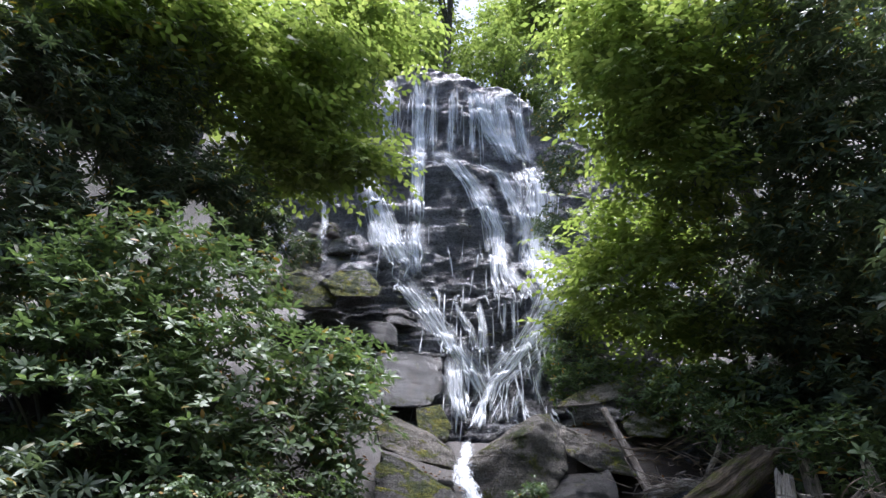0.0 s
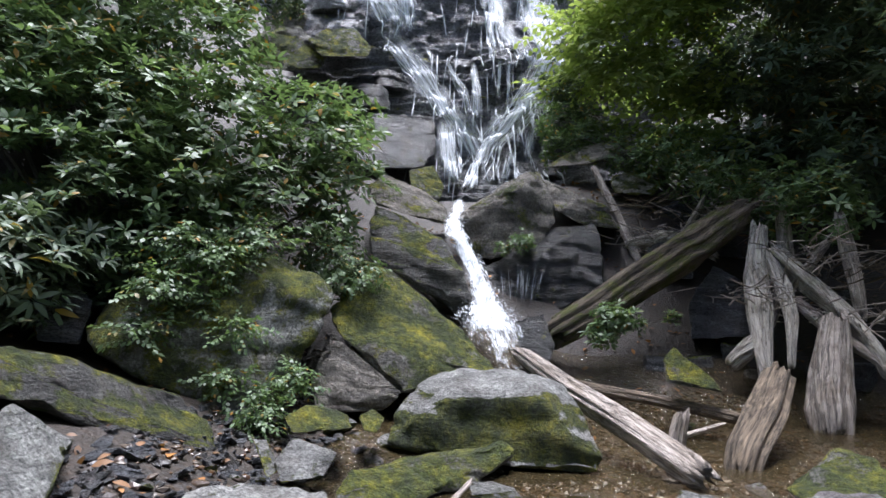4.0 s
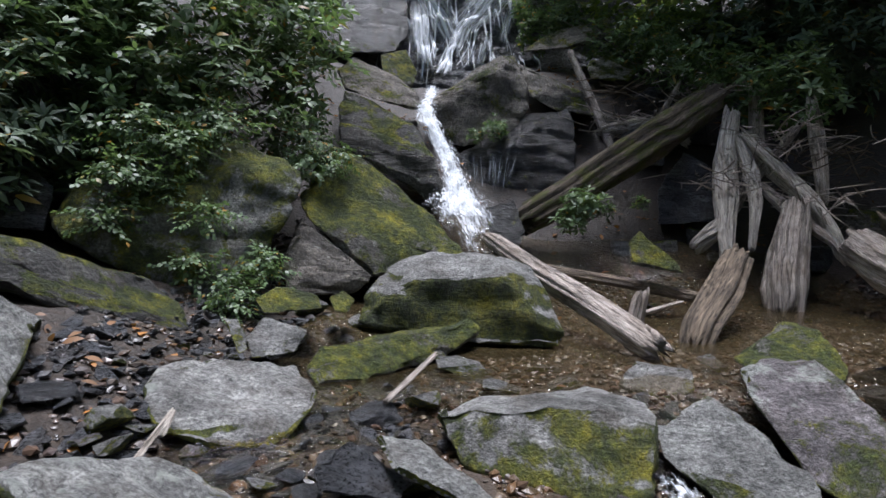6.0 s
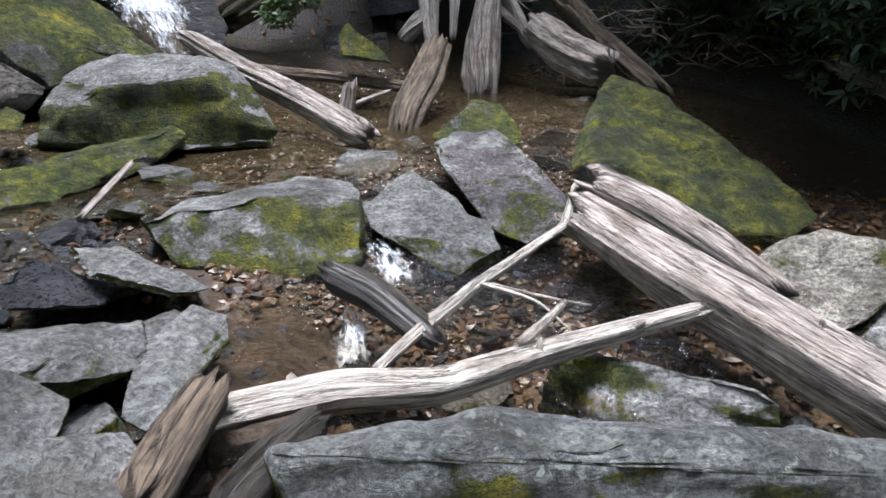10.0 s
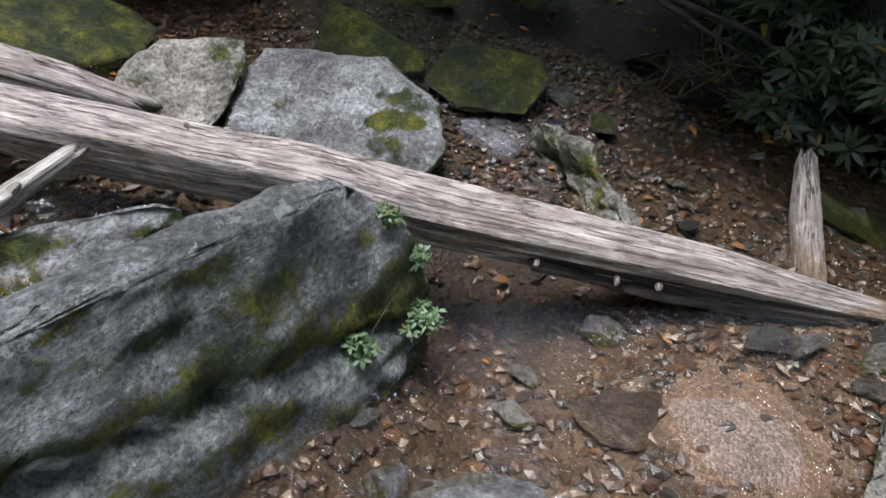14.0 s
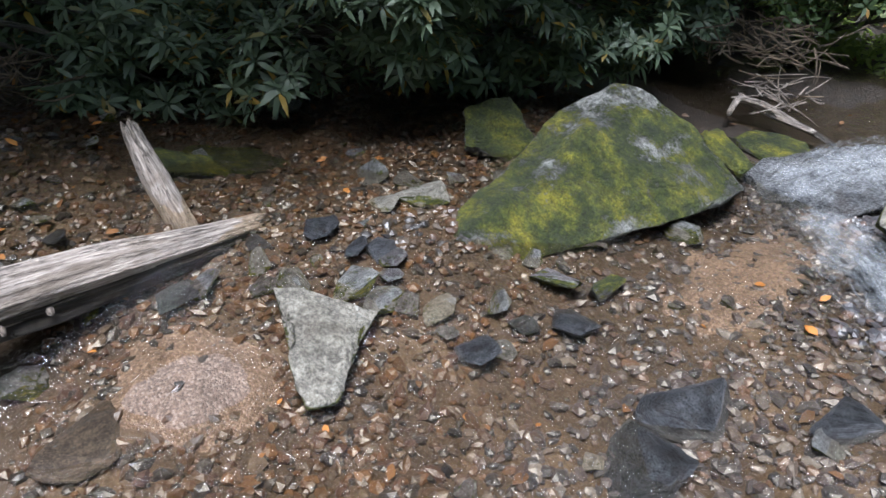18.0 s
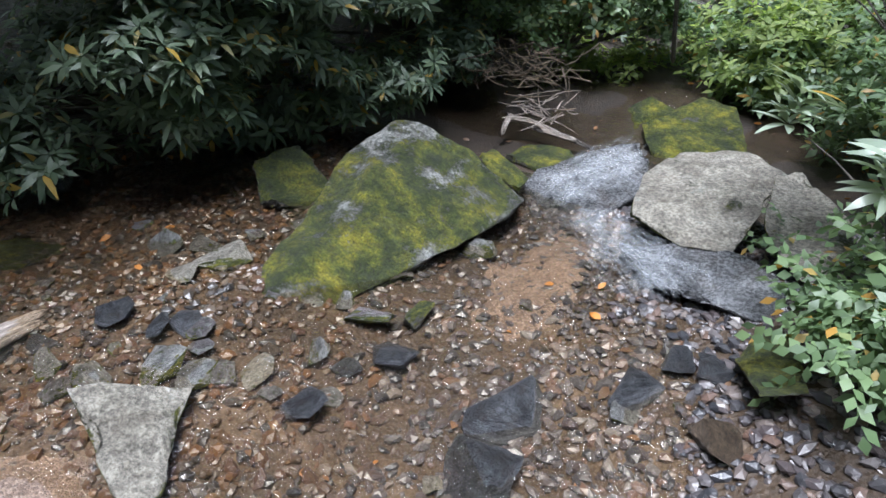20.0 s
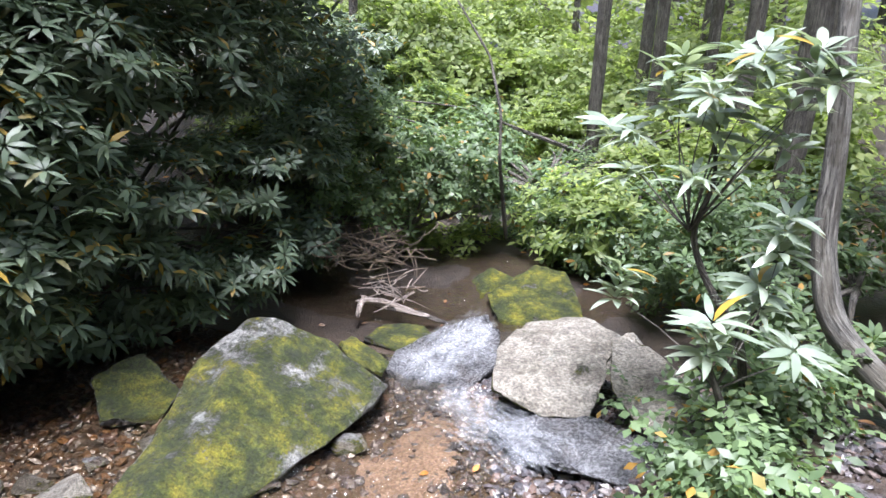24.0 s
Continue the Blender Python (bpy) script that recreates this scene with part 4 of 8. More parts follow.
boulder("dark rock in the shade of the bank", STONE_DARK, [(-2.54, 4.24, 2.11), (-2.51, 4.48, 2.32), (-2.32, 4.49, 2.13), (-2.27, 4.29, 1.83), (-2.48, 4.16, 1.86), (-2.84, 4.77, 2.12), (-2.8, 4.97, 2.31), (-2.63, 4.98, 2.14), (-2.59, 4.82, 1.86), (-2.79, 4.7, 1.89)], 1)
boulder("long slanting slab with yellow moss and pale lichen spots", STONE_MOSSY, [(-0.65, 5.71, 2.56), (-0.25, 5.67, 2.37), (0.2, 5.54, 2.04), (0.47, 5.27, 1.74), (0.51, 5.16, 1.65), (0.07, 4.98, 1.62), (-0.22, 4.81, 1.52), (-0.74, 4.87, 1.98), (-0.84, 5.21, 2.12), (-0.66, 6.52, 2.53), (-0.28, 6.49, 2.35), (0.15, 6.38, 2.03), (0.41, 6.16, 1.75), (0.45, 6.07, 1.66), (0.02, 5.92, 1.63), (-0.26, 5.78, 1.53), (-0.76, 5.83, 1.98), (-0.86, 6.1, 2.11)], 1)
boulder("steep lower face of a slanting mossy slab", STONE_UMBER, [(-0.77, 4.82, 1.98), (-0.22, 4.78, 1.54), (-0.33, 4.74, 1.42), (-0.79, 4.58, 1.41), (-0.85, 4.64, 1.62), (-0.85, 5.49, 1.9), (-0.34, 5.47, 1.48), (-0.45, 5.43, 1.38), (-0.88, 5.29, 1.37), (-0.93, 5.34, 1.56)], 1)
boulder("dark slab with a mossy crest beside the cascade", STONE_CREST, [(-0.66, 6.52, 3.25), (-0.37, 6.47, 3.16), (0.03, 6.32, 2.89), (0.25, 6.06, 2.54), (0.34, 5.98, 2.23), (0.26, 5.99, 2.09), (-0.6, 6.12, 2.63), (-0.67, 6.27, 2.92), (-0.64, 7.15, 3.28), (-0.37, 7.11, 3.2), (-0.01, 6.99, 2.96), (0.19, 6.78, 2.65), (0.27, 6.72, 2.35), (0.2, 6.73, 2.23), (-0.59, 6.83, 2.73), (-0.66, 6.95, 2.99)], 1)
boulder("brown boulder above the dark slab", STONE_UMBER, [(-0.86, 7.44, 3.66), (-0.66, 7.62, 3.87), (-0.25, 7.59, 3.68), (0.09, 7.45, 3.42), (0.19, 7.29, 3.17), (-0.35, 7.16, 3.26), (-0.72, 7.11, 3.37), (-0.86, 8.21, 3.8), (-0.67, 8.35, 3.99), (-0.31, 8.33, 3.82), (-0, 8.22, 3.59), (0.09, 8.09, 3.37), (-0.4, 7.98, 3.45), (-0.74, 7.94, 3.55)], 1)
boulder("large wedge shaped brown boulder with a mossy edge", STONE_UMBER, [(0.21, 7.38, 3.25), (0.28, 7.45, 3.38), (0.95, 7.61, 3.83), (1.19, 7.66, 3.91), (1.31, 7.59, 3.69), (1.36, 7.41, 3.26), (1.16, 7.34, 2.98), (0.61, 7.32, 2.8), (0.42, 7.33, 2.86), (1.02, 7.42, 3.71), (0.36, 8.47, 3.47), (0.43, 8.53, 3.59), (1.05, 8.65, 4), (1.28, 8.68, 4.07), (1.4, 8.63, 3.87), (1.45, 8.49, 3.47), (1.25, 8.44, 3.21), (0.74, 8.43, 3.05), (0.56, 8.44, 3.1), (1.13, 8.49, 3.89)], 1)
boulder("brown boulder leaning on the large wedge boulder", STONE_UMBER, [(1.24, 7.77, 3.86), (2.02, 7.59, 3.51), (2.14, 7.51, 3.21), (1.67, 7.51, 3.26), (1.38, 7.53, 3.43), (1.48, 8.7, 4.02), (2.2, 8.54, 3.69), (2.31, 8.47, 3.42), (1.88, 8.48, 3.47), (1.61, 8.51, 3.63)], 1)
boulder("dark wet ledge under the wedge boulder", STONE_WET, [(1.34, 7.48, 3.2), (1.8, 7.47, 3.29), (1.88, 7.38, 3.09), (1.83, 7.15, 2.5), (1.15, 7, 2.14), (0.6, 6.97, 2.21), (0.54, 7.24, 2.7), (1.13, 7.16, 2.83), (1.46, 8.21, 3.24), (1.88, 8.2, 3.32), (1.95, 8.13, 3.14), (1.91, 7.94, 2.61), (1.3, 7.83, 2.28), (0.79, 7.81, 2.35), (0.75, 8.03, 2.79), (1.28, 7.96, 2.91)], 1)
boulder("black wet stone beside the cascade foot", STONE_WET, [(0.73, 6.05, 2.11), (1.01, 6.11, 2.17), (1.08, 5.9, 1.88), (1.02, 5.81, 1.71), (0.77, 5.84, 1.8), (0.81, 6.43, 2.08), (1.06, 6.48, 2.14), (1.12, 6.3, 1.89), (1.07, 6.22, 1.73), (0.85, 6.26, 1.81)], 1)
boulder("small mossy stone standing in the pool", STONE_MOSSY, [(1.83, 5.3, 1.82), (1.95, 5.36, 1.9), (2.15, 5.06, 1.68), (2.16, 4.94, 1.59), (1.79, 5.09, 1.65), (1.96, 5.55, 1.79), (2.06, 5.61, 1.86), (2.24, 5.35, 1.67), (2.24, 5.26, 1.6), (1.92, 5.38, 1.65)], 1)
boulder("grey boulder behind the driftwood", STONE_DARK, [(2.57, 6.62, 2.31), (2.85, 6.68, 2.73), (3.11, 6.59, 2.58), (3.06, 6.3, 2.03), (2.5, 6.44, 1.96), (2.87, 7.25, 2.35), (3.12, 7.3, 2.72), (3.35, 7.21, 2.59), (3.32, 6.98, 2.1), (2.81, 7.1, 2.03)], 1)
boulder("broken grey stone among the bank stones", STONE_GREY, [(-0.75, 3.33, 1.34), (-0.7, 3.51, 1.43), (-0.47, 3.5, 1.35), (-0.51, 3.37, 1.26), (-0.69, 3.23, 1.26), (-0.79, 3.58, 1.3), (-0.74, 3.73, 1.37), (-0.54, 3.72, 1.3), (-0.58, 3.61, 1.22), (-0.73, 3.49, 1.23)], 1)
boulder("thin upright shard of slate", STONE_GREY, [(-0.88, 3.41, 1.42), (-0.83, 3.48, 1.41), (-0.72, 3.33, 1.3), (-0.76, 3.26, 1.27), (-0.9, 3.52, 1.39), (-0.86, 3.57, 1.39), (-0.76, 3.45, 1.29), (-0.8, 3.39, 1.26)], 1)
boulder("low mossy stone behind the shards", STONE_MOSSY, [(-0.83, 3.8, 1.48), (-0.73, 3.93, 1.53), (-0.49, 3.97, 1.48), (-0.43, 3.82, 1.43), (-0.74, 3.71, 1.41), (-0.86, 4.1, 1.45), (-0.78, 4.21, 1.49), (-0.57, 4.24, 1.44), (-0.52, 4.12, 1.4), (-0.79, 4.02, 1.39)], 1)
boulder("small round mossy stone", STONE_MOSSY, [(-0.43, 4.03, 1.47), (-0.36, 4.14, 1.5), (-0.28, 4.1, 1.45), (-0.31, 3.98, 1.38), (-0.38, 3.93, 1.4), (-0.44, 4.18, 1.45), (-0.38, 4.27, 1.48), (-0.31, 4.23, 1.43), (-0.33, 4.14, 1.37), (-0.4, 4.09, 1.39)], 1)
boulder("long grey stone with a mossy end", STONE_LICHEN, [(-0.85, 1.56, 1.33), (-0.83, 1.69, 1.31), (-0.65, 1.98, 1.22), (-0.5, 2.01, 1.15), (-0.34, 1.97, 1.09), (-0.34, 1.87, 1.09), (-0.47, 1.79, 1.14), (-0.72, 1.49, 1.28), (-0.98, 1.88, 1.19), (-0.95, 1.99, 1.18), (-0.76, 2.26, 1.11), (-0.62, 2.28, 1.04), (-0.47, 2.25, 0.97), (-0.47, 2.16, 0.98), (-0.6, 2.09, 1.02), (-0.86, 1.83, 1.14)], 1)
boulder("pale lichened boulder with broken edges", STONE_LICHEN, [(-0.55, 1.54, 1.18), (-0.56, 1.75, 1.14), (-0.43, 1.79, 1.12), (-0.19, 1.73, 1.09), (-0.1, 1.62, 1.07), (-0.12, 1.45, 1.08), (-0.43, 1.34, 1.16), (-0.64, 1.84, 1.02), (-0.64, 2.02, 0.99), (-0.51, 2.06, 0.98), (-0.28, 2.01, 0.94), (-0.2, 1.92, 0.91), (-0.21, 1.77, 0.91), (-0.53, 1.67, 0.98)], 1)
boulder("flat pale slab lying level", STONE_GREY, [(-0.22, 1.76, 1.17), (-0.16, 1.8, 1.15), (0.16, 1.89, 1.07), (0.21, 1.8, 1.03), (0.15, 1.65, 1.03), (-0.01, 1.49, 1.08), (-0.17, 1.44, 1.17), (-0.17, 1.43, 1.14), (-0.25, 2.02, 1.05), (-0.19, 2.05, 1.03), (0.11, 2.12, 0.96), (0.16, 2.04, 0.93), (0.1, 1.92, 0.92), (-0.06, 1.79, 0.95), (-0.21, 1.75, 1.03), (-0.21, 1.73, 1.01)], 1)
boulder("upright pale lichened stone", STONE_LICHEN, [(0.1, 1.34, 1.08), (0.17, 1.59, 1.13), (0.29, 1.71, 1.16), (0.37, 1.68, 1.11), (0.36, 1.61, 1.07), (0.26, 1.52, 1.07), (0.15, 1.27, 1.07), (0.12, 1.51, 1.01), (0.18, 1.72, 1.06), (0.29, 1.82, 1.09), (0.35, 1.8, 1.04), (0.35, 1.74, 1.01), (0.26, 1.67, 1), (0.16, 1.45, 0.99)], 1)
boulder("small dark stone behind the upright stone", STONE_GREY, [(0.16, 1.82, 1.09), (0.25, 1.89, 1.08), (0.28, 1.83, 1.07), (0.17, 1.71, 1.05), (0.16, 1.93, 1.04), (0.25, 1.99, 1.03), (0.27, 1.94, 1.03), (0.17, 1.84, 1)], 1)
boulder("square grey stone with a level top", STONE_GREY, [(-0.01, 1.2, 1.15), (0.11, 1.26, 1.09), (0.14, 1.18, 1.08), (0.13, 1.03, 1.07), (-0, 1.03, 1.13), (-0.03, 1.38, 1.03), (0.08, 1.42, 0.98), (0.11, 1.36, 0.96), (0.1, 1.23, 0.95), (-0.02, 1.23, 1)], 1)
boulder("lichened boulder close to the slabs", STONE_LICHEN, [(-0.15, 1.41, 1.22), (-0.1, 1.44, 1.2), (0.02, 1.36, 1.14), (-0.01, 1.27, 1.13), (-0.01, 1.04, 1.12), (-0.1, 1.04, 1.16), (-0.2, 1.65, 1.09), (-0.15, 1.67, 1.07), (-0.03, 1.6, 1.01), (-0.07, 1.52, 1), (-0.07, 1.33, 0.96), (-0.17, 1.33, 1)], 1)
boulder("thin mossy stone lying in the sand", STONE_LICHEN, [(-0.03, 2.26, 1.21), (0.11, 2.28, 1.18), (0.3, 2.15, 1.1), (0.37, 2.06, 1.06), (0.26, 2.02, 1.07), (0.04, 2.08, 1.16), (-0, 2.41, 1.14), (0.13, 2.42, 1.11), (0.29, 2.32, 1.04), (0.35, 2.24, 1), (0.25, 2.2, 1.01), (0.06, 2.26, 1.09)], 1)
boulder("dark slate lying in the sand", STONE_DARK, [(-0.2, 2, 1.2), (-0.12, 2.27, 1.19), (-0.05, 2.27, 1.15), (0.08, 2.15, 1.08), (0.06, 2.04, 1.07), (-0.17, 1.93, 1.15), (-0.21, 2.21, 1.13), (-0.14, 2.43, 1.12), (-0.08, 2.43, 1.09), (0.04, 2.33, 1.02), (0.02, 2.24, 1.02), (-0.19, 2.15, 1.09)], 1)
boulder("slab of rock with pale lichen and moss", STONE_LICHEN, [(1.12, 2.75, 1.08), (1.43, 2.93, 1.18), (1.52, 2.82, 1.12), (1.63, 2.47, 0.99), (1.6, 2.24, 0.91), (1.37, 2.24, 0.84), (1.29, 2.33, 0.87), (1.1, 2.57, 1.01), (1.26, 2.98, 0.99), (1.53, 3.13, 1.08), (1.62, 3.04, 1.03), (1.72, 2.74, 0.91), (1.71, 2.54, 0.83), (1.5, 2.55, 0.77), (1.43, 2.62, 0.79), (1.24, 2.84, 0.93)], 1)
boulder("purple grey slab with white lichen patches", STONE_PURPLE, [(1.6, 2.99, 1.29), (1.76, 3.09, 1.32), (1.99, 3.03, 1.35), (2.04, 2.87, 1.27), (2.04, 2.44, 1.07), (1.95, 2.29, 0.99), (1.72, 2.27, 0.92), (1.63, 2.43, 0.97), (1.57, 2.82, 1.21), (1.76, 3.2, 1.21), (1.91, 3.28, 1.24), (2.11, 3.22, 1.27), (2.15, 3.09, 1.2), (2.17, 2.72, 1.01), (2.09, 2.59, 0.94), (1.89, 2.58, 0.87), (1.81, 2.73, 0.92), (1.74, 3.06, 1.14)], 1)
boulder("mossy boulder behind the purple slab", STONE_MOSSY, [(1.79, 3.4, 1.25), (2.15, 3.58, 1.42), (2.31, 3.49, 1.4), (2.3, 3.23, 1.25), (2.22, 3.1, 1.19), (1.82, 3.21, 1.21), (1.99, 3.7, 1.21), (2.31, 3.84, 1.35), (2.45, 3.76, 1.34), (2.45, 3.54, 1.2), (2.38, 3.43, 1.14), (2.03, 3.54, 1.16)], 1)
boulder("blue grey stone at the pool outlet", STONE_GREY, [(1.13, 3.29, 1.13), (1.3, 3.52, 1.21), (1.57, 3.43, 1.19), (1.53, 3.26, 1.11), (1.3, 3.18, 1.08), (1.24, 3.54, 1.08), (1.39, 3.72, 1.15), (1.62, 3.64, 1.13), (1.59, 3.5, 1.06), (1.39, 3.44, 1.04)], 1)
boulder("huge tilted slab with moss and lichen", STONE_MOSSY, [(2.41, 2.92, 1.04), (2.75, 3.28, 1.19), (3.2, 3.67, 1.45), (3.35, 3.75, 1.52), (3.6, 3.36, 1.33), (3.72, 2.41, 0.94), (3.6, 2.17, 0.81), (3.29, 2.12, 0.73), (2.92, 2.29, 0.79), (2.54, 2.61, 0.98), (2.48, 2.83, 1.13), (2.8, 3.26, 0.95), (3.09, 3.54, 1.09), (3.46, 3.87, 1.34), (3.59, 3.92, 1.4), (3.82, 3.59, 1.23), (3.96, 2.75, 0.87), (3.86, 2.54, 0.75), (3.6, 2.51, 0.67), (3.28, 2.67, 0.72), (2.93, 2.97, 0.89), (2.87, 3.18, 1.03)], 1, 36)
boulder("rough pale rock leaning by the log", STONE_PALE, [(2.37, 1.72, 0.79), (2.62, 1.73, 0.92), (2.83, 1.66, 1), (2.86, 1.46, 0.94), (3, 1.32, 0.97), (2.86, 1.29, 0.86), (2.69, 1.31, 0.76), (2.51, 1.35, 0.69), (2.7, 1.88, 0.68), (2.92, 1.87, 0.8), (3.1, 1.8, 0.88), (3.13, 1.63, 0.83), (3.25, 1.49, 0.85), (3.13, 1.47, 0.75), (2.98, 1.49, 0.65), (2.82, 1.54, 0.58)], 1)
boulder("grey block with a mossy dark end", STONE_MOSSFRONT, [(2.56, 1.31, 0.61), (2.95, 1.33, 0.84), (3.1, 1.3, 0.9), (3.27, 0.73, 0.83), (3.02, 0.58, 0.79), (3.06, 0.42, 0.68), (2.84, 0.35, 0.55), (2.65, 0.47, 0.45), (2.59, 0.84, 0.58), (3.02, 1.43, 0.42), (3.37, 1.43, 0.65), (3.5, 1.39, 0.71), (3.66, 0.86, 0.64), (3.45, 0.72, 0.59), (3.48, 0.56, 0.49), (3.29, 0.51, 0.36), (3.13, 0.62, 0.26), (3.07, 0.98, 0.38)], 1)
boulder("mossy stone with white spots", STONE_MOSSY, [(3.82, 1.36, 0.76), (4.09, 1.32, 0.88), (4.04, 1.07, 0.82), (3.82, 0.66, 0.66), (3.69, 0.65, 0.59), (3.67, 0.78, 0.61), (3.67, 1.28, 0.71), (4.19, 1.42, 0.64), (4.41, 1.39, 0.76), (4.38, 1.16, 0.7), (4.2, 0.8, 0.55), (4.08, 0.79, 0.48), (4.07, 0.91, 0.5), (4.06, 1.36, 0.6)], 1)
boulder("mossy angular stone in the stream", STONE_CREST, [(3.54, 0.61, 0.61), (3.87, 0.52, 0.75), (3.78, 0, 0.7), (3.65, -0.07, 0.63), (3.4, 0.04, 0.52), (3.38, 0.4, 0.53), (3.92, 0.6, 0.48), (4.2, 0.52, 0.61), (4.13, 0.05, 0.56), (4.02, -0.01, 0.5), (3.8, 0.09, 0.39), (3.78, 0.42, 0.39)], 1)
boulder("long mossy rock at the foot of the bank", STONE_MOSSY, [(4.74, 1.7, 0.98), (4.93, 1.48, 1.03), (4.98, 0.66, 0.89), (4.64, 0.6, 0.73), (4.54, 1.12, 0.74), (4.52, 1.64, 0.88), (5.29, 1.8, 0.85), (5.46, 1.6, 0.9), (5.51, 0.85, 0.77), (5.23, 0.79, 0.61), (5.14, 1.28, 0.62), (5.11, 1.76, 0.75)], 1)
boulder("brown stone with moss at the foot of the bank", STONE_MOSSY, [(5.11, 0.49, 0.95), (5.24, 0.34, 1), (5.14, -0.01, 1), (4.9, -0.19, 0.82), (4.77, 0.12, 0.71), (4.83, 0.31, 0.77), (5.48, 0.47, 0.86), (5.59, 0.33, 0.91), (5.51, 0.02, 0.91), (5.31, -0.14, 0.74), (5.2, 0.14, 0.64), (5.25, 0.3, 0.7)], 1)
boulder("great grey boulder with a sharp peak and ferns in its cracks", STONE_GREAT, [(0.35, 1.13, 1.06), (0.55, 1.17, 1.01), (0.75, 1.12, 1.0), (1.06, 1.04, 0.93), (1.39, 0.86, 0.9), (1.62, 0.69, 0.9), (1.81, 0.5, 0.97), (1.785, 0.437, 0.95), (1.92, 0.28, 0.69), (1.935, 0.234, 0.38), (1.83, 0.26, 0.2), (1.46, 0.37, 0.18), (0.95, 0.62, 0.33), (0.43, 0.97, 0.71), (0.875, 0.99, 0.91), (0.5, 1.35, 0.5), (0.9, 1.4, 0.4), (1.3, 1.22, 0.3), (1.65, 0.98, 0.25), (1.88, 0.65, 0.2), (1.95, 0.4, 0.1), (1.9, 0.28, -0.02), (1.5, 0.42, -0.02), (1.0, 0.7, 0.1), (0.5, 1.05, 0.4)], 1, 60, ((0.220, -0.039, 1.850), (-0.508, -0.530, -0.678)))
boulder("grey stone lying beyond the great boulder", STONE_GREY, [(1.38, 1.58, 0.8), (1.46, 1.62, 0.8), (1.57, 1.43, 0.81), (1.8, 1.12, 0.8), (1.84, 1.06, 0.76), (1.84, 1.04, 0.58), (1.45, 1.3, 0.55), (1.36, 1.63, 0.56), (1.62, 1.7, 0.5), (1.95, 1.25, 0.5), (1.9, 1.1, 0.4), (1.45, 1.4, 0.4)], 1)
boulder("wet brown rock between the stones and the channel", STONE_BROWN, [(0.4, 2.07, 0.93), (0.66, 2.2, 0.9), (0.72, 1.95, 0.84), (0.69, 1.73, 0.82), (0.6, 1.5, 0.86), (0.5, 1.34, 0.92), (0.3, 1.34, 0.96), (0.24, 1.63, 0.97), (0.4, 2.1, 0.7), (0.8, 2.2, 0.66), (0.82, 1.75, 0.6), (0.6, 1.35, 0.65), (0.2, 1.4, 0.7)], 1.3)
boulder("pale jagged ridge of rock standing in the stream", STONE_PALE, [(3.25, -0.04, 0.55), (3.13, -0.15, 0.56), (3.01, -0.28, 0.54), (2.86, -0.4, 0.44), (2.6, -0.5, 0.37), (2.52, -0.53, 0.32), (3.34, 0.0, 0.42), (3.26, 0.06, 0.25), (2.98, -0.16, 0.25), (2.5, -0.45, 0.2), (2.6, -0.62, 0.2), (3.1, -0.4, 0.25), (3.4, -0.1, 0.25)], 1.8)
boulder("dark broken stone in the wet gravel", STONE_GREY, [(0.94, 1.56, 0.73), (1.26, 1.7, 0.69), (1.26, 1.61, 0.66), (1.05, 1.51, 0.67), (1.05, 1.72, 0.61), (1.33, 1.83, 0.59), (1.32, 1.75, 0.56), (1.14, 1.67, 0.56)], 1)
boulder("small dark stone in the wet gravel", STONE_DARK, [(1.08, 1.54, 0.66), (1.21, 1.55, 0.63), (1.23, 1.44, 0.61), (1.13, 1.43, 0.64), (1.16, 1.64, 0.57), (1.27, 1.64, 0.55), (1.28, 1.55, 0.52), (1.2, 1.54, 0.55)], 1)
boulder("pale mossy stone in the shallow water", STONE_LICHEN, [(1.17, 0.4, 0.25), (1.34, 0.25, 0.19), (1.45, -0.04, 0.16), (1.4, -0.2, 0.19), (1.29, -0.25, 0.23), (1.13, 0.07, 0.26), (1.34, 0.41, -0.01), (1.5, 0.27, -0.05), (1.6, -0.01, -0.07), (1.56, -0.16, -0.05), (1.46, -0.21, -0.02), (1.31, 0.1, -0)], 1)
boulder("big mossy green boulder with grey lichen patches", STONE_GREEN, [(1.87, -2.05, 0.07), (1.92, -2.35, 0.15), (1.99, -2.84, 0.23), (2.01, -3.36, 0.33), (1.91, -3.69, 0.41), (1.8, -3.8, 0.39), (1.42, -3.86, 0.23), (0.99, -3.73, 0.08), (1, -3.5, 0.07), (1.18, -3.03, 0.05), (1.37, -2.56, 0.04), (1.51, -2.24, 0.04), (1.74, -1.99, 0.09), (1.72, -3.05, 0.33), (1.7, -2.62, 0.22), (1.45, -3.25, 0.14), (2.35, -2.71, -0.44), (2.38, -3.01, -0.34), (2.41, -3.47, -0.23), (2.4, -3.95, -0.09), (2.28, -4.26, 0), (2.17, -4.37, -0.02), (1.79, -4.43, -0.18), (1.37, -4.32, -0.35), (1.39, -4.12, -0.37), (1.59, -3.69, -0.42), (1.81, -3.23, -0.47), (1.98, -2.92, -0.48), (2.22, -2.67, -0.44), (2.14, -3.69, -0.12), (2.15, -3.29, -0.27), (1.86, -3.88, -0.3)], 0.7, 36)
boulder("triangular pale stone standing in the gravel", STONE_PALE, [(1.88, -1.28, 0.28), (1.89, -1.35, 0.25), (1.58, -1.6, 0.15), (1.52, -1.39, 0.18), (1.36, -1.18, 0.11), (1.39, -1.09, 0.13), (1.58, -1.15, 0.2), (1.93, -1.33, 0.16), (1.94, -1.39, 0.14), (1.68, -1.61, 0.06), (1.62, -1.43, 0.07), (1.49, -1.24, 0.01), (1.52, -1.17, 0.03), (1.68, -1.22, 0.09)], 1)
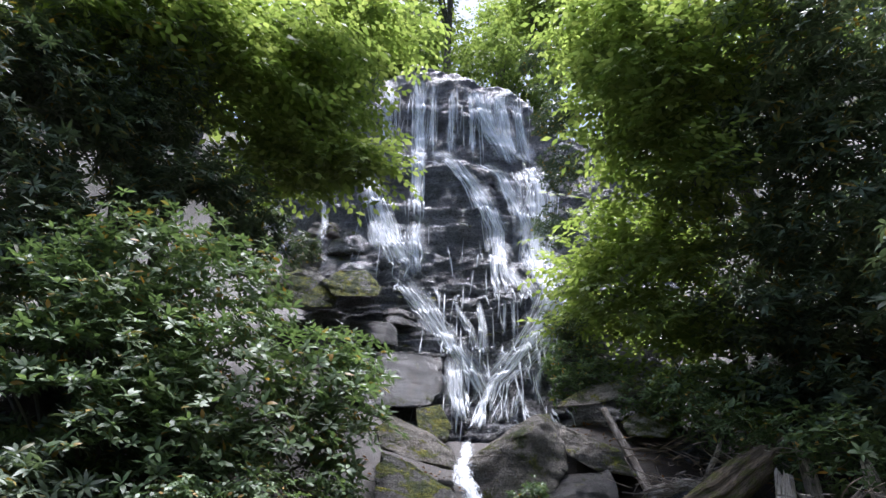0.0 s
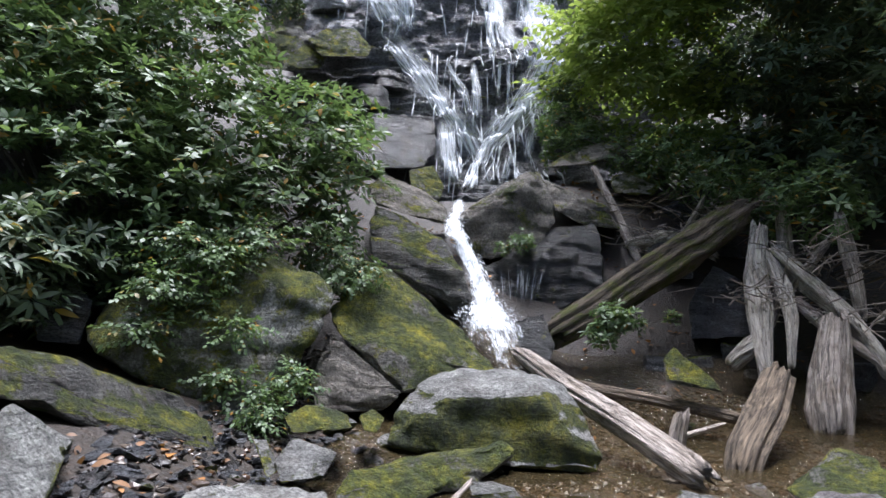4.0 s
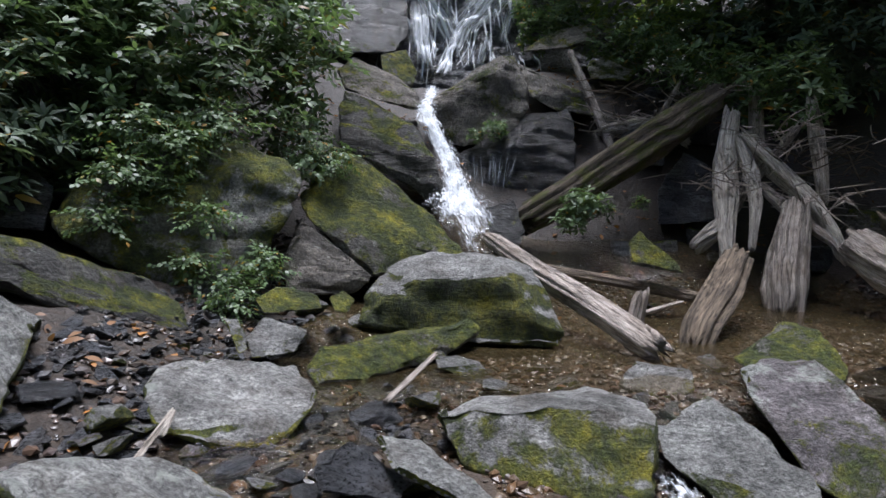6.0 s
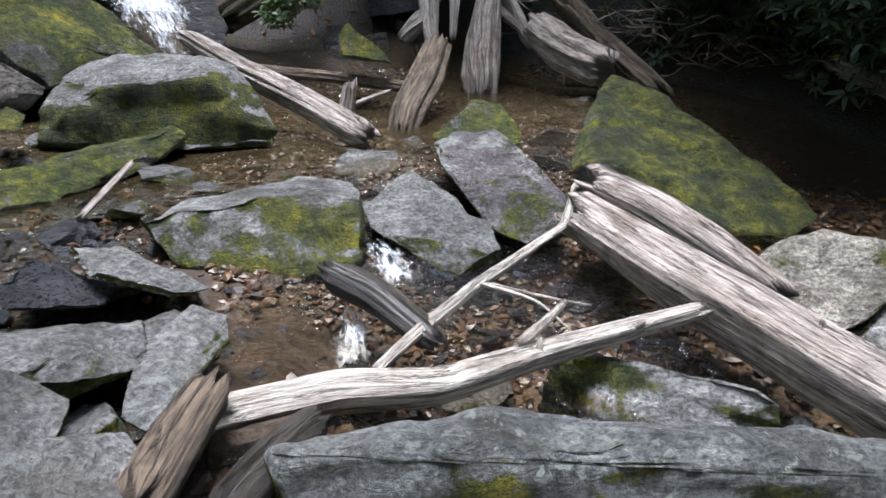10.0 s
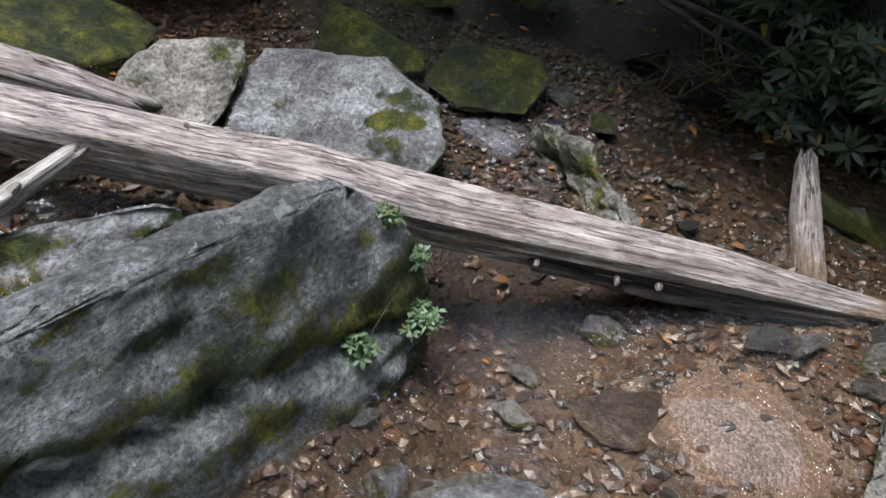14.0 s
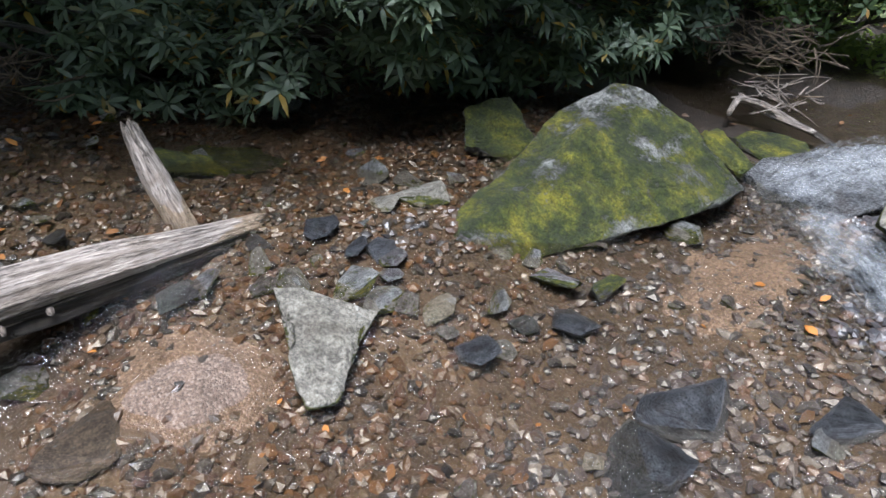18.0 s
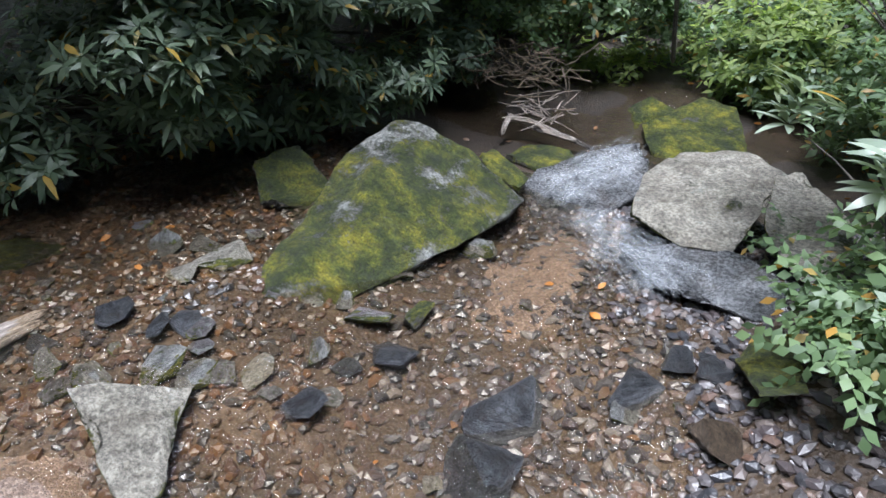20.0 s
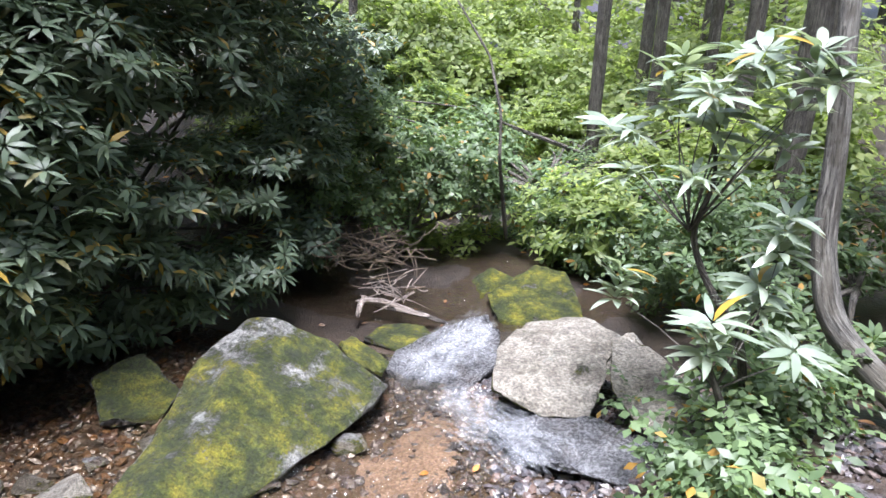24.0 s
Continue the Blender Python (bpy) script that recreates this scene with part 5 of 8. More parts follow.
boulder("wet dark rock with a sheet of running water", STONE_SLICK, [(1.2, -4.2, -0.1), (1.2, -4.5, -0.1), (0.94, -4.88, -0.06), (0.59, -5.1, 0.02), (0.46, -4.88, 0), (0.41, -4.35, -0.04), (0.59, -4.01, -0.07), (0.96, -3.97, -0.1), (1.25, -4.67, -0.34), (1.25, -4.92, -0.33), (1.01, -5.24, -0.29), (0.69, -5.43, -0.21), (0.58, -5.25, -0.23), (0.54, -4.81, -0.29), (0.7, -4.52, -0.33), (1.04, -4.48, -0.35)], 1)
boulder("pale cream rock with a broken top", STONE_PALE, [(0.35, -3.59, 0.24), (0.39, -4.21, 0.23), (0.26, -4.56, 0.23), (-0.15, -4.6, 0.3), (-0.37, -4.28, 0.33), (-0.31, -3.87, 0.3), (-0.2, -3.44, 0.25), (0.05, -3.43, 0.22), (0.34, -4.17, -0.06), (0.37, -4.7, -0.04), (0.25, -5, -0.03), (-0.13, -5.04, 0.03), (-0.34, -4.76, 0.05), (-0.28, -4.42, 0), (-0.18, -4.05, -0.07), (0.05, -4.03, -0.09)], 1)
boulder("grey rock behind pale herbs", STONE_PALE, [(-0.31, -4.19, 0.36), (-0.44, -4.29, 0.38), (-0.67, -3.82, 0.39), (-0.71, -3.57, 0.38), (-0.65, -3.17, 0.29), (-0.46, -3.28, 0.32), (-0.3, -3.65, 0.32), (-0.37, -4.46, 0.18), (-0.49, -4.55, 0.2), (-0.7, -4.14, 0.19), (-0.74, -3.94, 0.18), (-0.69, -3.59, 0.08), (-0.51, -3.69, 0.11), (-0.37, -4.01, 0.12)], 1)
boulder("low wet ledge beside the running water", STONE_SLICK, [(0.37, -3.37, 0.18), (0.05, -3.48, 0.21), (-0.25, -3.44, 0.25), (-0.52, -3.19, 0.3), (-0.53, -3.08, 0.3), (-0.37, -2.9, 0.28), (0.1, -3.05, 0.21), (0.31, -3.67, -0.03), (0.02, -3.76, -0), (-0.25, -3.73, 0.03), (-0.5, -3.52, 0.06), (-0.51, -3.42, 0.06), (-0.36, -3.27, 0.04), (0.06, -3.4, -0.02)], 1)
boulder("far mossy boulder with a pale top", STONE_MOSSY, [(0.79, -6.24, -0.32), (0.39, -6.87, -0.2), (0.05, -6.88, -0.23), (-0.12, -6.4, -0.33), (-0.21, -5.93, -0.4), (0.55, -5.76, -0.47), (0.78, -6.99, -0.63), (0.41, -7.52, -0.51), (0.1, -7.53, -0.53), (-0.06, -7.13, -0.64), (-0.14, -6.73, -0.72), (0.57, -6.58, -0.79)], 1)
boulder("far mossy boulder leaning", STONE_MOSSY, [(1.16, -6.05, -0.59), (1.04, -6.71, -0.41), (0.85, -6.9, -0.29), (0.58, -6.81, -0.33), (0.66, -6.17, -0.51), (0.87, -5.76, -0.59), (1.23, -6.73, -0.86), (1.12, -7.29, -0.69), (0.94, -7.45, -0.57), (0.7, -7.38, -0.61), (0.78, -6.84, -0.8), (0.97, -6.5, -0.88)], 1)
boulder("low dark stone at the edge of the dark pool", STONE_MOSSY, [(1.59, -4.83, -0.23), (1.53, -5.2, -0.24), (1.21, -5.29, -0.26), (1.06, -5.1, -0.25), (1.24, -4.71, -0.23), (1.66, -5.2, -0.42), (1.6, -5.51, -0.42), (1.32, -5.59, -0.43), (1.2, -5.43, -0.43), (1.36, -5.11, -0.42)], 1)
boulder("small mossy stone beside the green boulder", STONE_MOSSY, [(1.46, -4.02, 0.17), (1.41, -4.15, 0.16), (1.08, -3.99, 0.09), (1.08, -3.85, 0.06), (1.29, -3.83, 0.15), (1.52, -4.26, 0.02), (1.48, -4.37, 0.01), (1.2, -4.24, -0.05), (1.19, -4.12, -0.08), (1.38, -4.1, -0)], 1)
boulder("mossy wet stone at the gravel edge", STONE_MOSSY, [(-0.29, -2.57, 0.31), (-0.35, -2.75, 0.32), (-0.48, -2.77, 0.37), (-0.53, -2.37, 0.43), (-0.38, -2.31, 0.4), (-0.33, -2.8, 0.14), (-0.39, -2.96, 0.15), (-0.51, -2.98, 0.2), (-0.55, -2.63, 0.23), (-0.42, -2.58, 0.21)], 1)
boulder("dark mossy rock behind the green boulder", STONE_CREST, [(2.65, -3.19, 0.18), (2.52, -3.48, 0.21), (2.2, -3.36, 0.07), (2.15, -3.08, 0.03), (2.4, -2.9, 0.09), (2.85, -3.45, -0.01), (2.73, -3.71, 0.02), (2.46, -3.61, -0.1), (2.42, -3.37, -0.15), (2.64, -3.21, -0.1)], 1)
boulder("dark low rock under the bank", STONE_DARK, [(4.13, -1.22, -0.03), (4.15, -1.8, -0.14), (3.75, -2.32, -0.23), (3.43, -2.18, -0.24), (3.55, -1.56, -0.09), (3.72, -1.12, 0), (4.51, -1.41, -0.26), (4.51, -1.93, -0.36), (4.16, -2.4, -0.44), (3.89, -2.29, -0.46), (4.01, -1.72, -0.33), (4.16, -1.32, -0.25)], 1)
boulder("low mossy shelf at the water edge", STONE_MOSSY, [(3.45, -1.46, 0.2), (3.58, -1.9, 0.06), (3.37, -2.43, -0.07), (3.07, -2.28, -0.05), (3.06, -1.71, 0.09), (3.14, -1.38, 0.23), (3.67, -1.62, 0.04), (3.77, -2, -0.08), (3.58, -2.46, -0.18), (3.34, -2.33, -0.18), (3.34, -1.83, -0.06), (3.41, -1.54, 0.06)], 1)
boulder("square stone above the pool bank", STONE_UMBER, [(1.55, 9.19, 4.39), (1.99, 9.45, 4.72), (2.78, 9.2, 4.89), (2.83, 9.04, 4.63), (2.09, 8.88, 4.37), (1.85, 10.14, 4.67), (2.24, 10.34, 4.96), (2.95, 10.11, 5.11), (3, 9.98, 4.89), (2.34, 9.87, 4.66)], 1)
boulder("pale stone behind the driftwood", STONE_PALE, [(2.32, 8.67, 4.1), (2.57, 8.68, 4.24), (3.01, 8.47, 4.08), (2.8, 8.38, 3.84), (2.34, 8.51, 3.88), (2.56, 9.31, 4.24), (2.77, 9.31, 4.36), (3.16, 9.13, 4.22), (2.98, 9.06, 4.01), (2.57, 9.17, 4.05)], 1)
boulder("mossy boulder under the falls", STONE_MOSSY, [(-3.67, 11.39, 7.18), (-3.39, 11.65, 7.55), (-2.75, 11.75, 7.69), (-2.23, 11.75, 7.2), (-2.26, 11.5, 6.74), (-3.48, 11.25, 6.59), (-3.81, 12.3, 7.57), (-3.57, 12.51, 7.89), (-3, 12.6, 8.01), (-2.55, 12.61, 7.59), (-2.57, 12.41, 7.18), (-3.66, 12.19, 7.06)], 1)
boulder("mossy ledge boulder beside the falls", STONE_MOSSY, [(-2.51, 11.64, 7.33), (-2.3, 11.84, 7.71), (-1.73, 11.91, 7.76), (-1.35, 11.83, 7.33), (-1.41, 11.52, 7.01), (-2.27, 11.41, 6.94), (-2.59, 12.54, 7.73), (-2.4, 12.71, 8.06), (-1.9, 12.77, 8.11), (-1.56, 12.71, 7.73), (-1.62, 12.46, 7.46), (-2.38, 12.37, 7.4)], 1)
boulder("dark wet block under the falls", STONE_WET, [(-1.99, 10.72, 5.43), (-1.06, 10.96, 5.74), (-0.15, 11.03, 5.69), (-0.03, 10.62, 4.97), (-0.29, 10.3, 4.6), (-1.28, 10.23, 4.55), (-1.94, 11.65, 5.67), (-1.1, 11.85, 5.95), (-0.29, 11.91, 5.9), (-0.19, 11.59, 5.27), (-0.42, 11.33, 4.95), (-1.31, 11.27, 4.9)], 1)
boulder("mossy rock at the foot of the falls", STONE_MOSSY, [(-0.49, 9.72, 4.41), (-0.11, 9.9, 4.55), (0.07, 9.69, 4.13), (-0.01, 9.44, 3.88), (-0.42, 9.39, 4.05), (-0.47, 10.48, 4.56), (-0.14, 10.63, 4.68), (0.03, 10.46, 4.31), (-0.04, 10.25, 4.09), (-0.41, 10.22, 4.24)], 1)

def loose_rock(label, mat, x, y, z, wide, deep, tall, seed, rough=1.0):
    """An angular rock of a given size with its foot at z."""
    krng = random.Random(seed)
    corners = []
    for i in range(16):
        a = 6.283 * (i % 8 + krng.uniform(-0.3, 0.3)) / 8
        r = krng.uniform(0.75, 1.05) * (1.0 if i < 8 else 0.78)
        corners.append((x + 0.5 * wide * r * math.cos(a), y + 0.5 * deep * r * math.sin(a), z + (krng.uniform(0, 0.2) if i < 8 else krng.uniform(0.7, 1.0)) * tall))
    return boulder(label, mat, corners, rough, 20)


loose_rock("small grey stone wedged between the slabs", STONE_LICHEN, 0.01, 1.52, 0.86, 0.26, 0.24, 0.16, 7)
bank_rng = random.Random(52)
for k in range(16):
    x, y = bank_rng.uniform(2.1, 4.6), bank_rng.uniform(6.1, 8.8)
    d = bank_rng.uniform(0.3, 0.75)
    loose_rock("dark rock half buried in the bank under the driftwood", bank_rng.choice((STONE_DARK, STONE_UMBER, STONE_CREST)), x, y, float(ground_height(x, y)) - 0.12, d, d * 0.8, d * bank_rng.uniform(0.5, 0.8), k)
for k, (x, z, wide, tall, mat) in enumerate([(-3.9, 5.6, 1.6, 0.7, STONE_CREST), (-2.5, 5.2, 1.5, 0.6, STONE_UMBER), (-1.6, 6.1, 1.4, 0.55, STONE_WET), (-3.1, 6.3, 1.5, 0.6, STONE_MOSSY), (-1.0, 6.7, 1.1, 0.5, STONE_WET),
                                         (-4.4, 6.9, 1.4, 0.7, STONE_MOSSY), (-2.2, 8.3, 1.6, 0.5, STONE_SLICK), (-3.6, 8.5, 1.4, 0.6, STONE_UMBER), (-2.6, 9.1, 1.3, 0.55, STONE_SLICK), (-3.4, 9.9, 1.2, 0.5, STONE_UMBER),
                                         (-1.2, 4.5, 1.0, 0.6, STONE_WET), (2.6, 5.6, 1.0, 0.5, STONE_CREST), (2.9, 6.7, 1.0, 0.55, STONE_MOSSY), (1.9, 4.6, 0.9, 0.4, STONE_WET)]):
    y = float(np.min(face_depth(np.linspace(x - 0.5, x + 0.5, 9), np.full(9, z + 0.3))))
    loose_rock("bedded ledge of rock beside the falls", mat, x, y + 0.25, z, wide, 1.1, tall, 80 + k)

# ---- logs and driftwood ----
def tube(points, radii, sides=14, step=0.05, ragged=0.2, seed=0.0):
    """A grained stem along a bent line, split and fluted along its length."""
    c, r = np.array(points, float), np.array(radii, float)
    s = np.r_[0, np.cumsum(np.linalg.norm(np.diff(c, axis=0), axis=1))]
    r = np.interp(s, np.linspace(0, s[-1], len(r)), r)
    n = max(6, int(s[-1] / step))
    t = np.linspace(0, s[-1], n)
    p = np.stack([np.interp(t, s, c[:, k]) for k in range(3)], -1)
    for _ in range(3):
        p[1:-1] = (p[:-2] + 2 * p[1:-1] + p[2:]) / 4
    rad = np.interp(t, s, r)
    p += 0.12 * rad[:, None] * np.stack([grain(t * 1.9, k * 9 + seed, 31) for k in range(3)], -1)
    d = np.gradient(p, axis=0)
    d /= np.linalg.norm(d, axis=1, keepdims=True)
    ref = np.array((0.13, 0.21, 0.97)) if abs(d[:, 2]).mean() < 0.8 else np.array((0.97, 0.1, 0.2))
    a = np.cross(d, ref)
    a /= np.linalg.norm(a, axis=1, keepdims=True)
    b = np.cross(d, a)
    th = np.linspace(0, 2 * np.pi, sides + 1)
    T, H = np.meshgrid(t, th, indexing="ij")
    wrap = np.cos(H) * 2.2, np.sin(H) * 2.2
    lump = 0.5 * ragged * rough2(wrap[0] + seed, wrap[1] + T * 0.8, 50) + ragged * 0.5 * rough2(wrap[0] * 2.4 + T * 0.35, wrap[1] * 2.4 + seed, 61, 3)
    lump = lump - 0.5 * ragged * np.clip(np.abs(rough2(wrap[0] * 4.5 + seed, wrap[1] * 4.5 + T * 0.25, 83, 2)) * -3 + 0.6, 0, 1)
    if sides > 20:
        # Furrows and split strips along the grain.
        deep = np.clip(0.5 - 2.2 * np.abs(rough2(wrap[0] * 7 + seed, wrap[1] * 7 + T * 0.5, 87, 2)), 0, 1)
        lump = lump - 0.45 * ragged * deep + 0.2 * ragged * rough2(wrap[0] * 11 + T * 0.6, wrap[1] * 11 + seed, 93, 2)
    ends = np.minimum(1, np.minimum(T, t[-1] - T) / (0.5 * rad[:, None]) + 0.72)
    R = rad[:, None] * (1 + lump) * ends
    near = np.clip(1 - np.minimum(T, t[-1] - T) / (1.5 * rad[:, None]), 0, 1) * np.sign(t[-1] / 2 - T)
    jag = near * rad[:, None] * min(1.3, 0.11 * t[-1] / rad.max()) * rough2(wrap[0] * 1.7, wrap[1] * 1.7 + seed, 71, 3)
    v = p[:, None] + d[:, None] * jag[..., None] + a[:, None] * (np.cos(H) * R)[..., None] + b[:, None] * (np.sin(H) * R)[..., None]
    uv = np.stack([(H / (2 * np.pi) * 2 * np.pi * rad.mean()).ravel() + seed, T.ravel()], 1)
    v = v.reshape(-1, 3)
    k = len(v)
    v = np.r_[v, [p[0]], [p[-1]]]
    uv = np.r_[uv, [[0, 0]], [[0, 0]]]
    w = sides + 1
    i = np.arange(sides)
    caps = np.r_[np.stack([np.full(sides, k), i + 1, i], 1), np.stack([np.full(sides, k + 1), (n - 1) * w + i, (n - 1) * w + i + 1], 1)]
    return v, [grid_faces(n, w), caps], uv


def timber(name, label, mat, points, radii):
    c = np.array(points, float)
    base = Vector(c.mean(0))
    v, f, uv = tube(c - np.array(base), radii, 56 if max(radii) > 0.07 else 26 if max(radii) > 0.03 else 9, 0.03 if max(radii) > 0.04 else 0.03, 0.22, c[0][0] * 5)
    me = array_mesh(name, v, f, mat)
    set_uv(me, uv)
    ob = new(name, me)
    ob.location = base
    return tagged(ob, label, "log" if max(radii) > 0.04 else "branch")


def stubs(log, places, size, mat):
    """Broken side-branch stubs and knots on a log: where they sit and which way they point."""
    for k, (p, d) in enumerate(places):
        a, d = np.array(p) - np.array(log.location), np.array(d, float)
        v, f, uv = tube(np.array([a - 0.3 * size * d, a + 0.5 * size * d, a + size * d]), (size * 0.5, size * 0.42, size * 0.3), 9, 0.012, 0.3, k * 2.3)
        me = array_mesh("branch_stub", v, f, mat)
        set_uv(me, uv)
        new("branch_stub", me).parent = log


LONG_LOG = timber("fallen_log", "long weathered grey log lying across the stream", WOOD_GREY, [(1.96 + 0.51 * f, 2.22 - 3.79 * f, 1.05 - 0.89 * f) for f in (0, 0.2, 0.4, 0.6, 0.8, 0.9, 1)], (0.1, 0.12, 0.125, 0.12, 0.105, 0.09, 0.05))
# Dark tube set lower in the log, covering its underside towards the end.
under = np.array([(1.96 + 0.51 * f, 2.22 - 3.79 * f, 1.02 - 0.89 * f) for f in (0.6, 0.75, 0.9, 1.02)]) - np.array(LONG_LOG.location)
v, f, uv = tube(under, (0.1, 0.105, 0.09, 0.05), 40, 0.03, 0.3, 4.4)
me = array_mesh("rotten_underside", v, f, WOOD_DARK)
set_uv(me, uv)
dark_end = tagged(new("rotten_underside", me), "darker wood along the underside")
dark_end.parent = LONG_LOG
stubs(LONG_LOG, [((2.15, 0.89, 0.83), (-0.2, 0.1, 1.0)), ((2.12, 1.15, 0.9), (0.1, 0.2, 1.0)), ((2.05, 1.75, 0.99), (-0.5, 0.1, 0.9)), ((2.02, 1.45, 0.86), (-1.0, 0.0, 0.3)), ((2.17, -0.12, 0.46), (-0.9, 0.1, -0.3)),
                 ((2.21, -0.42, 0.39), (-0.9, 0.0, -0.4)), ((2.24, -0.58, 0.36), (-0.9, 0.1, -0.2)), ((2.28, 0.2, 0.67), (0.3, 0.0, 1.0)), ((2.07, 0.62, 0.68), (-1.0, 0.1, 0.2))], 0.03, WOOD_GREY)
timber("fallen_log", "split pale log lying behind the long log", WOOD_GREY, [(2.09, 2.3, 1.16), (2.21, 2.02, 1.06), (2.3, 1.78, 0.95), (2.4, 1.5, 0.82)], (0.09, 0.1, 0.1, 0.07))
CROOK = timber("branch", "bare pale driftwood branch with a crook", WOOD_PALE, [(0.27, 1.42, 0.97), (0.62, 1.5, 0.91), (0.89, 1.47, 0.86), (1.27, 1.51, 0.85), (1.91, 1.44, 0.9)], (0.055, 0.06, 0.048, 0.042, 0.03))
stubs(CROOK, [((0.89, 1.46, 0.83), (0.1, -0.4, -0.9)), ((1.27, 1.5, 0.88), (0.3, 0.3, 0.9)), ((1.62, 1.45, 0.9), (0.4, -0.6, 0.6)), ((0.5, 1.5, 0.96), (-0.2, 0.4, 0.9))], 0.035, WOOD_PALE)
timber("branch", "thin bent bare branch", WOOD_PALE, [(0.75, 1.6, 0.88), (0.94, 1.71, 0.92), (1.23, 1.86, 0.97), (1.85, 2.18, 1.02), (2.06, 2.39, 1.14)], (0.02, 0.026, 0.024, 0.02, 0.015))
timber("twig", "bare forked twig on the branch", WOOD_PALE, [(1.24, 1.87, 0.98), (1.39, 1.69, 0.95), (1.43, 1.56, 0.88)], (0.008, 0.006, 0.004))
timber("twig", "bare pale twig on the branch", WOOD_PALE, [(1.27, 1.84, 0.98), (1.46, 1.76, 0.92), (1.62, 1.69, 0.88)], (0.008, 0.006, 0.004))
timber("twig", "short broken side branch", WOOD_PALE, [(1.21, 1.52, 0.9), (1.31, 1.54, 0.94), (1.44, 1.6, 0.97)], (0.02, 0.016, 0.01))
timber("rotten_log", "dark rotting log in the wet gravel", WOOD_DARK, [(0.51, 1.34, 0.93), (0.37, 1.19, 0.96), (0.26, 1.04, 0.99)], (0.05, 0.055, 0.05))
timber("rotten_log", "brown split log with torn fibres", WOOD_BROWN, [(0.3, 1.39, 1.08), (0.2, 1.24, 1.05), (0.12, 1.03, 1.07)], (0.05, 0.055, 0.05))
timber("sunken_log", "dark wet log half sunk in the stream", WOOD_DARK, [(0.78, 2.07, 1.03), (0.91, 1.91, 0.97), (1, 1.69, 0.89)], (0.06, 0.06, 0.05))
timber("fallen_log", "weathered log slanting down into the pool", WOOD_GREY, [(0.7, 5.36, 1.82), (0.98, 4.86, 1.6), (1.26, 4.26, 1.42), (1.48, 3.74, 1.24)], (0.06, 0.08, 0.09, 0.085))
timber("stump", "short broken post standing in the pool", WOOD_GREY, [(1.58, 4.22, 1.51), (1.55, 4.22, 1.38), (1.53, 4.21, 1.24), (1.51, 4.2, 1.02)], (0.041, 0.053, 0.057, 0.043))
timber("twig", "short bare stick lying on the pool", WOOD_GREY, [(1.62, 4.3, 1.36), (1.78, 4.35, 1.4), (1.93, 4.41, 1.43)], (0.018, 0.015, 0.012))
timber("sunken_log", "straight wet beam across the pool", WOOD_BROWN, [(1.16, 5.89, 1.56), (1.81, 5.41, 1.48), (2.28, 4.91, 1.4)], (0.05, 0.05, 0.05))
timber("stump", "wet brown split stump leaning in the water", WOOD_BROWN, [(2.58, 4.9, 1.74), (2.28, 4.58, 1.48), (1.98, 4.25, 1.24), (1.91, 4.17, 1.08)], (0.098, 0.123, 0.131, 0.098))
timber("driftwood", "bleached forked trunk standing in the log jam", WOOD_PALE, [(3.32, 6.65, 3.13), (3.19, 6.45, 2.62), (3.04, 6.12, 2.21), (2.88, 5.75, 1.81), (2.85, 5.67, 1.63)], (0.082, 0.107, 0.123, 0.082, 0.061))
timber("driftwood", "bleached side limb of the forked trunk", WOOD_PALE, [(3.31, 6.48, 2.85), (3.36, 6.27, 2.5), (3.27, 5.99, 2.21), (3.12, 5.74, 1.94), (3.07, 5.66, 1.76)], (0.057, 0.074, 0.066, 0.041, 0.031))
timber("driftwood", "slanting bleached trunk in the log jam", WOOD_PALE, [(3.46, 6.62, 2.9), (3.6, 6.25, 2.53), (3.66, 5.78, 2.18), (3.66, 5.42, 1.9), (3.66, 5.33, 1.73)], (0.082, 0.098, 0.098, 0.066, 0.05))
timber("stump", "pale barkless stump at the water edge", WOOD_GREY, [(3.46, 5.66, 2.16), (3.29, 5.42, 1.8), (3.15, 5.25, 1.43), (3.11, 5.2, 1.23)], (0.115, 0.139, 0.18, 0.135))
timber("driftwood", "broken pale chunk of wood", WOOD_PALE, [(2.69, 5.95, 1.75), (2.78, 5.91, 1.86), (2.9, 5.96, 1.99)], (0.074, 0.09, 0.066))
timber("fallen_log", "thick broken log at the water edge", WOOD_GREY, [(3.64, 5.16, 1.83), (3.69, 4.75, 1.66), (3.77, 4.31, 1.49)], (0.16, 0.18, 0.17))
timber("fallen_log", "grey log behind the thick broken log", WOOD_BROWN, [(3.98, 5.17, 2.04), (4.11, 4.82, 1.72), (4.31, 4.21, 1.26)], (0.12, 0.12, 0.12))
timber("fallen_log", "mossy log slanting over the pool rocks", WOOD_MOSSY, [(1.1, 6.21, 1.96), (1.55, 6.32, 2.24), (2.14, 6.44, 2.62), (2.49, 6.5, 2.86), (3.25, 6.87, 3.34)], (0.14, 0.17, 0.19, 0.2, 0.18))
timber("driftwood", "bare pole leaning against the boulder", WOOD_GREY, [(2.03, 8.37, 4.18), (2.21, 8.05, 3.57), (2.35, 7.59, 2.88), (2.37, 7.52, 2.68)], (0.041, 0.053, 0.057, 0.043))
timber("fallen_log", "dark log lying across the bank", WOOD_DARK, [(2.37, 8.8, 3.83), (2.97, 8.61, 3.84), (3.52, 8.41, 3.84)], (0.09, 0.1, 0.1))
timber("driftwood", "rough bleached log with broken roots", WOOD_PALE, [(2.26, 7.7, 3.08), (2.68, 7.55, 3.15), (3.03, 7.33, 3.03), (3.13, 7.27, 2.9)], (0.057, 0.082, 0.074, 0.055))
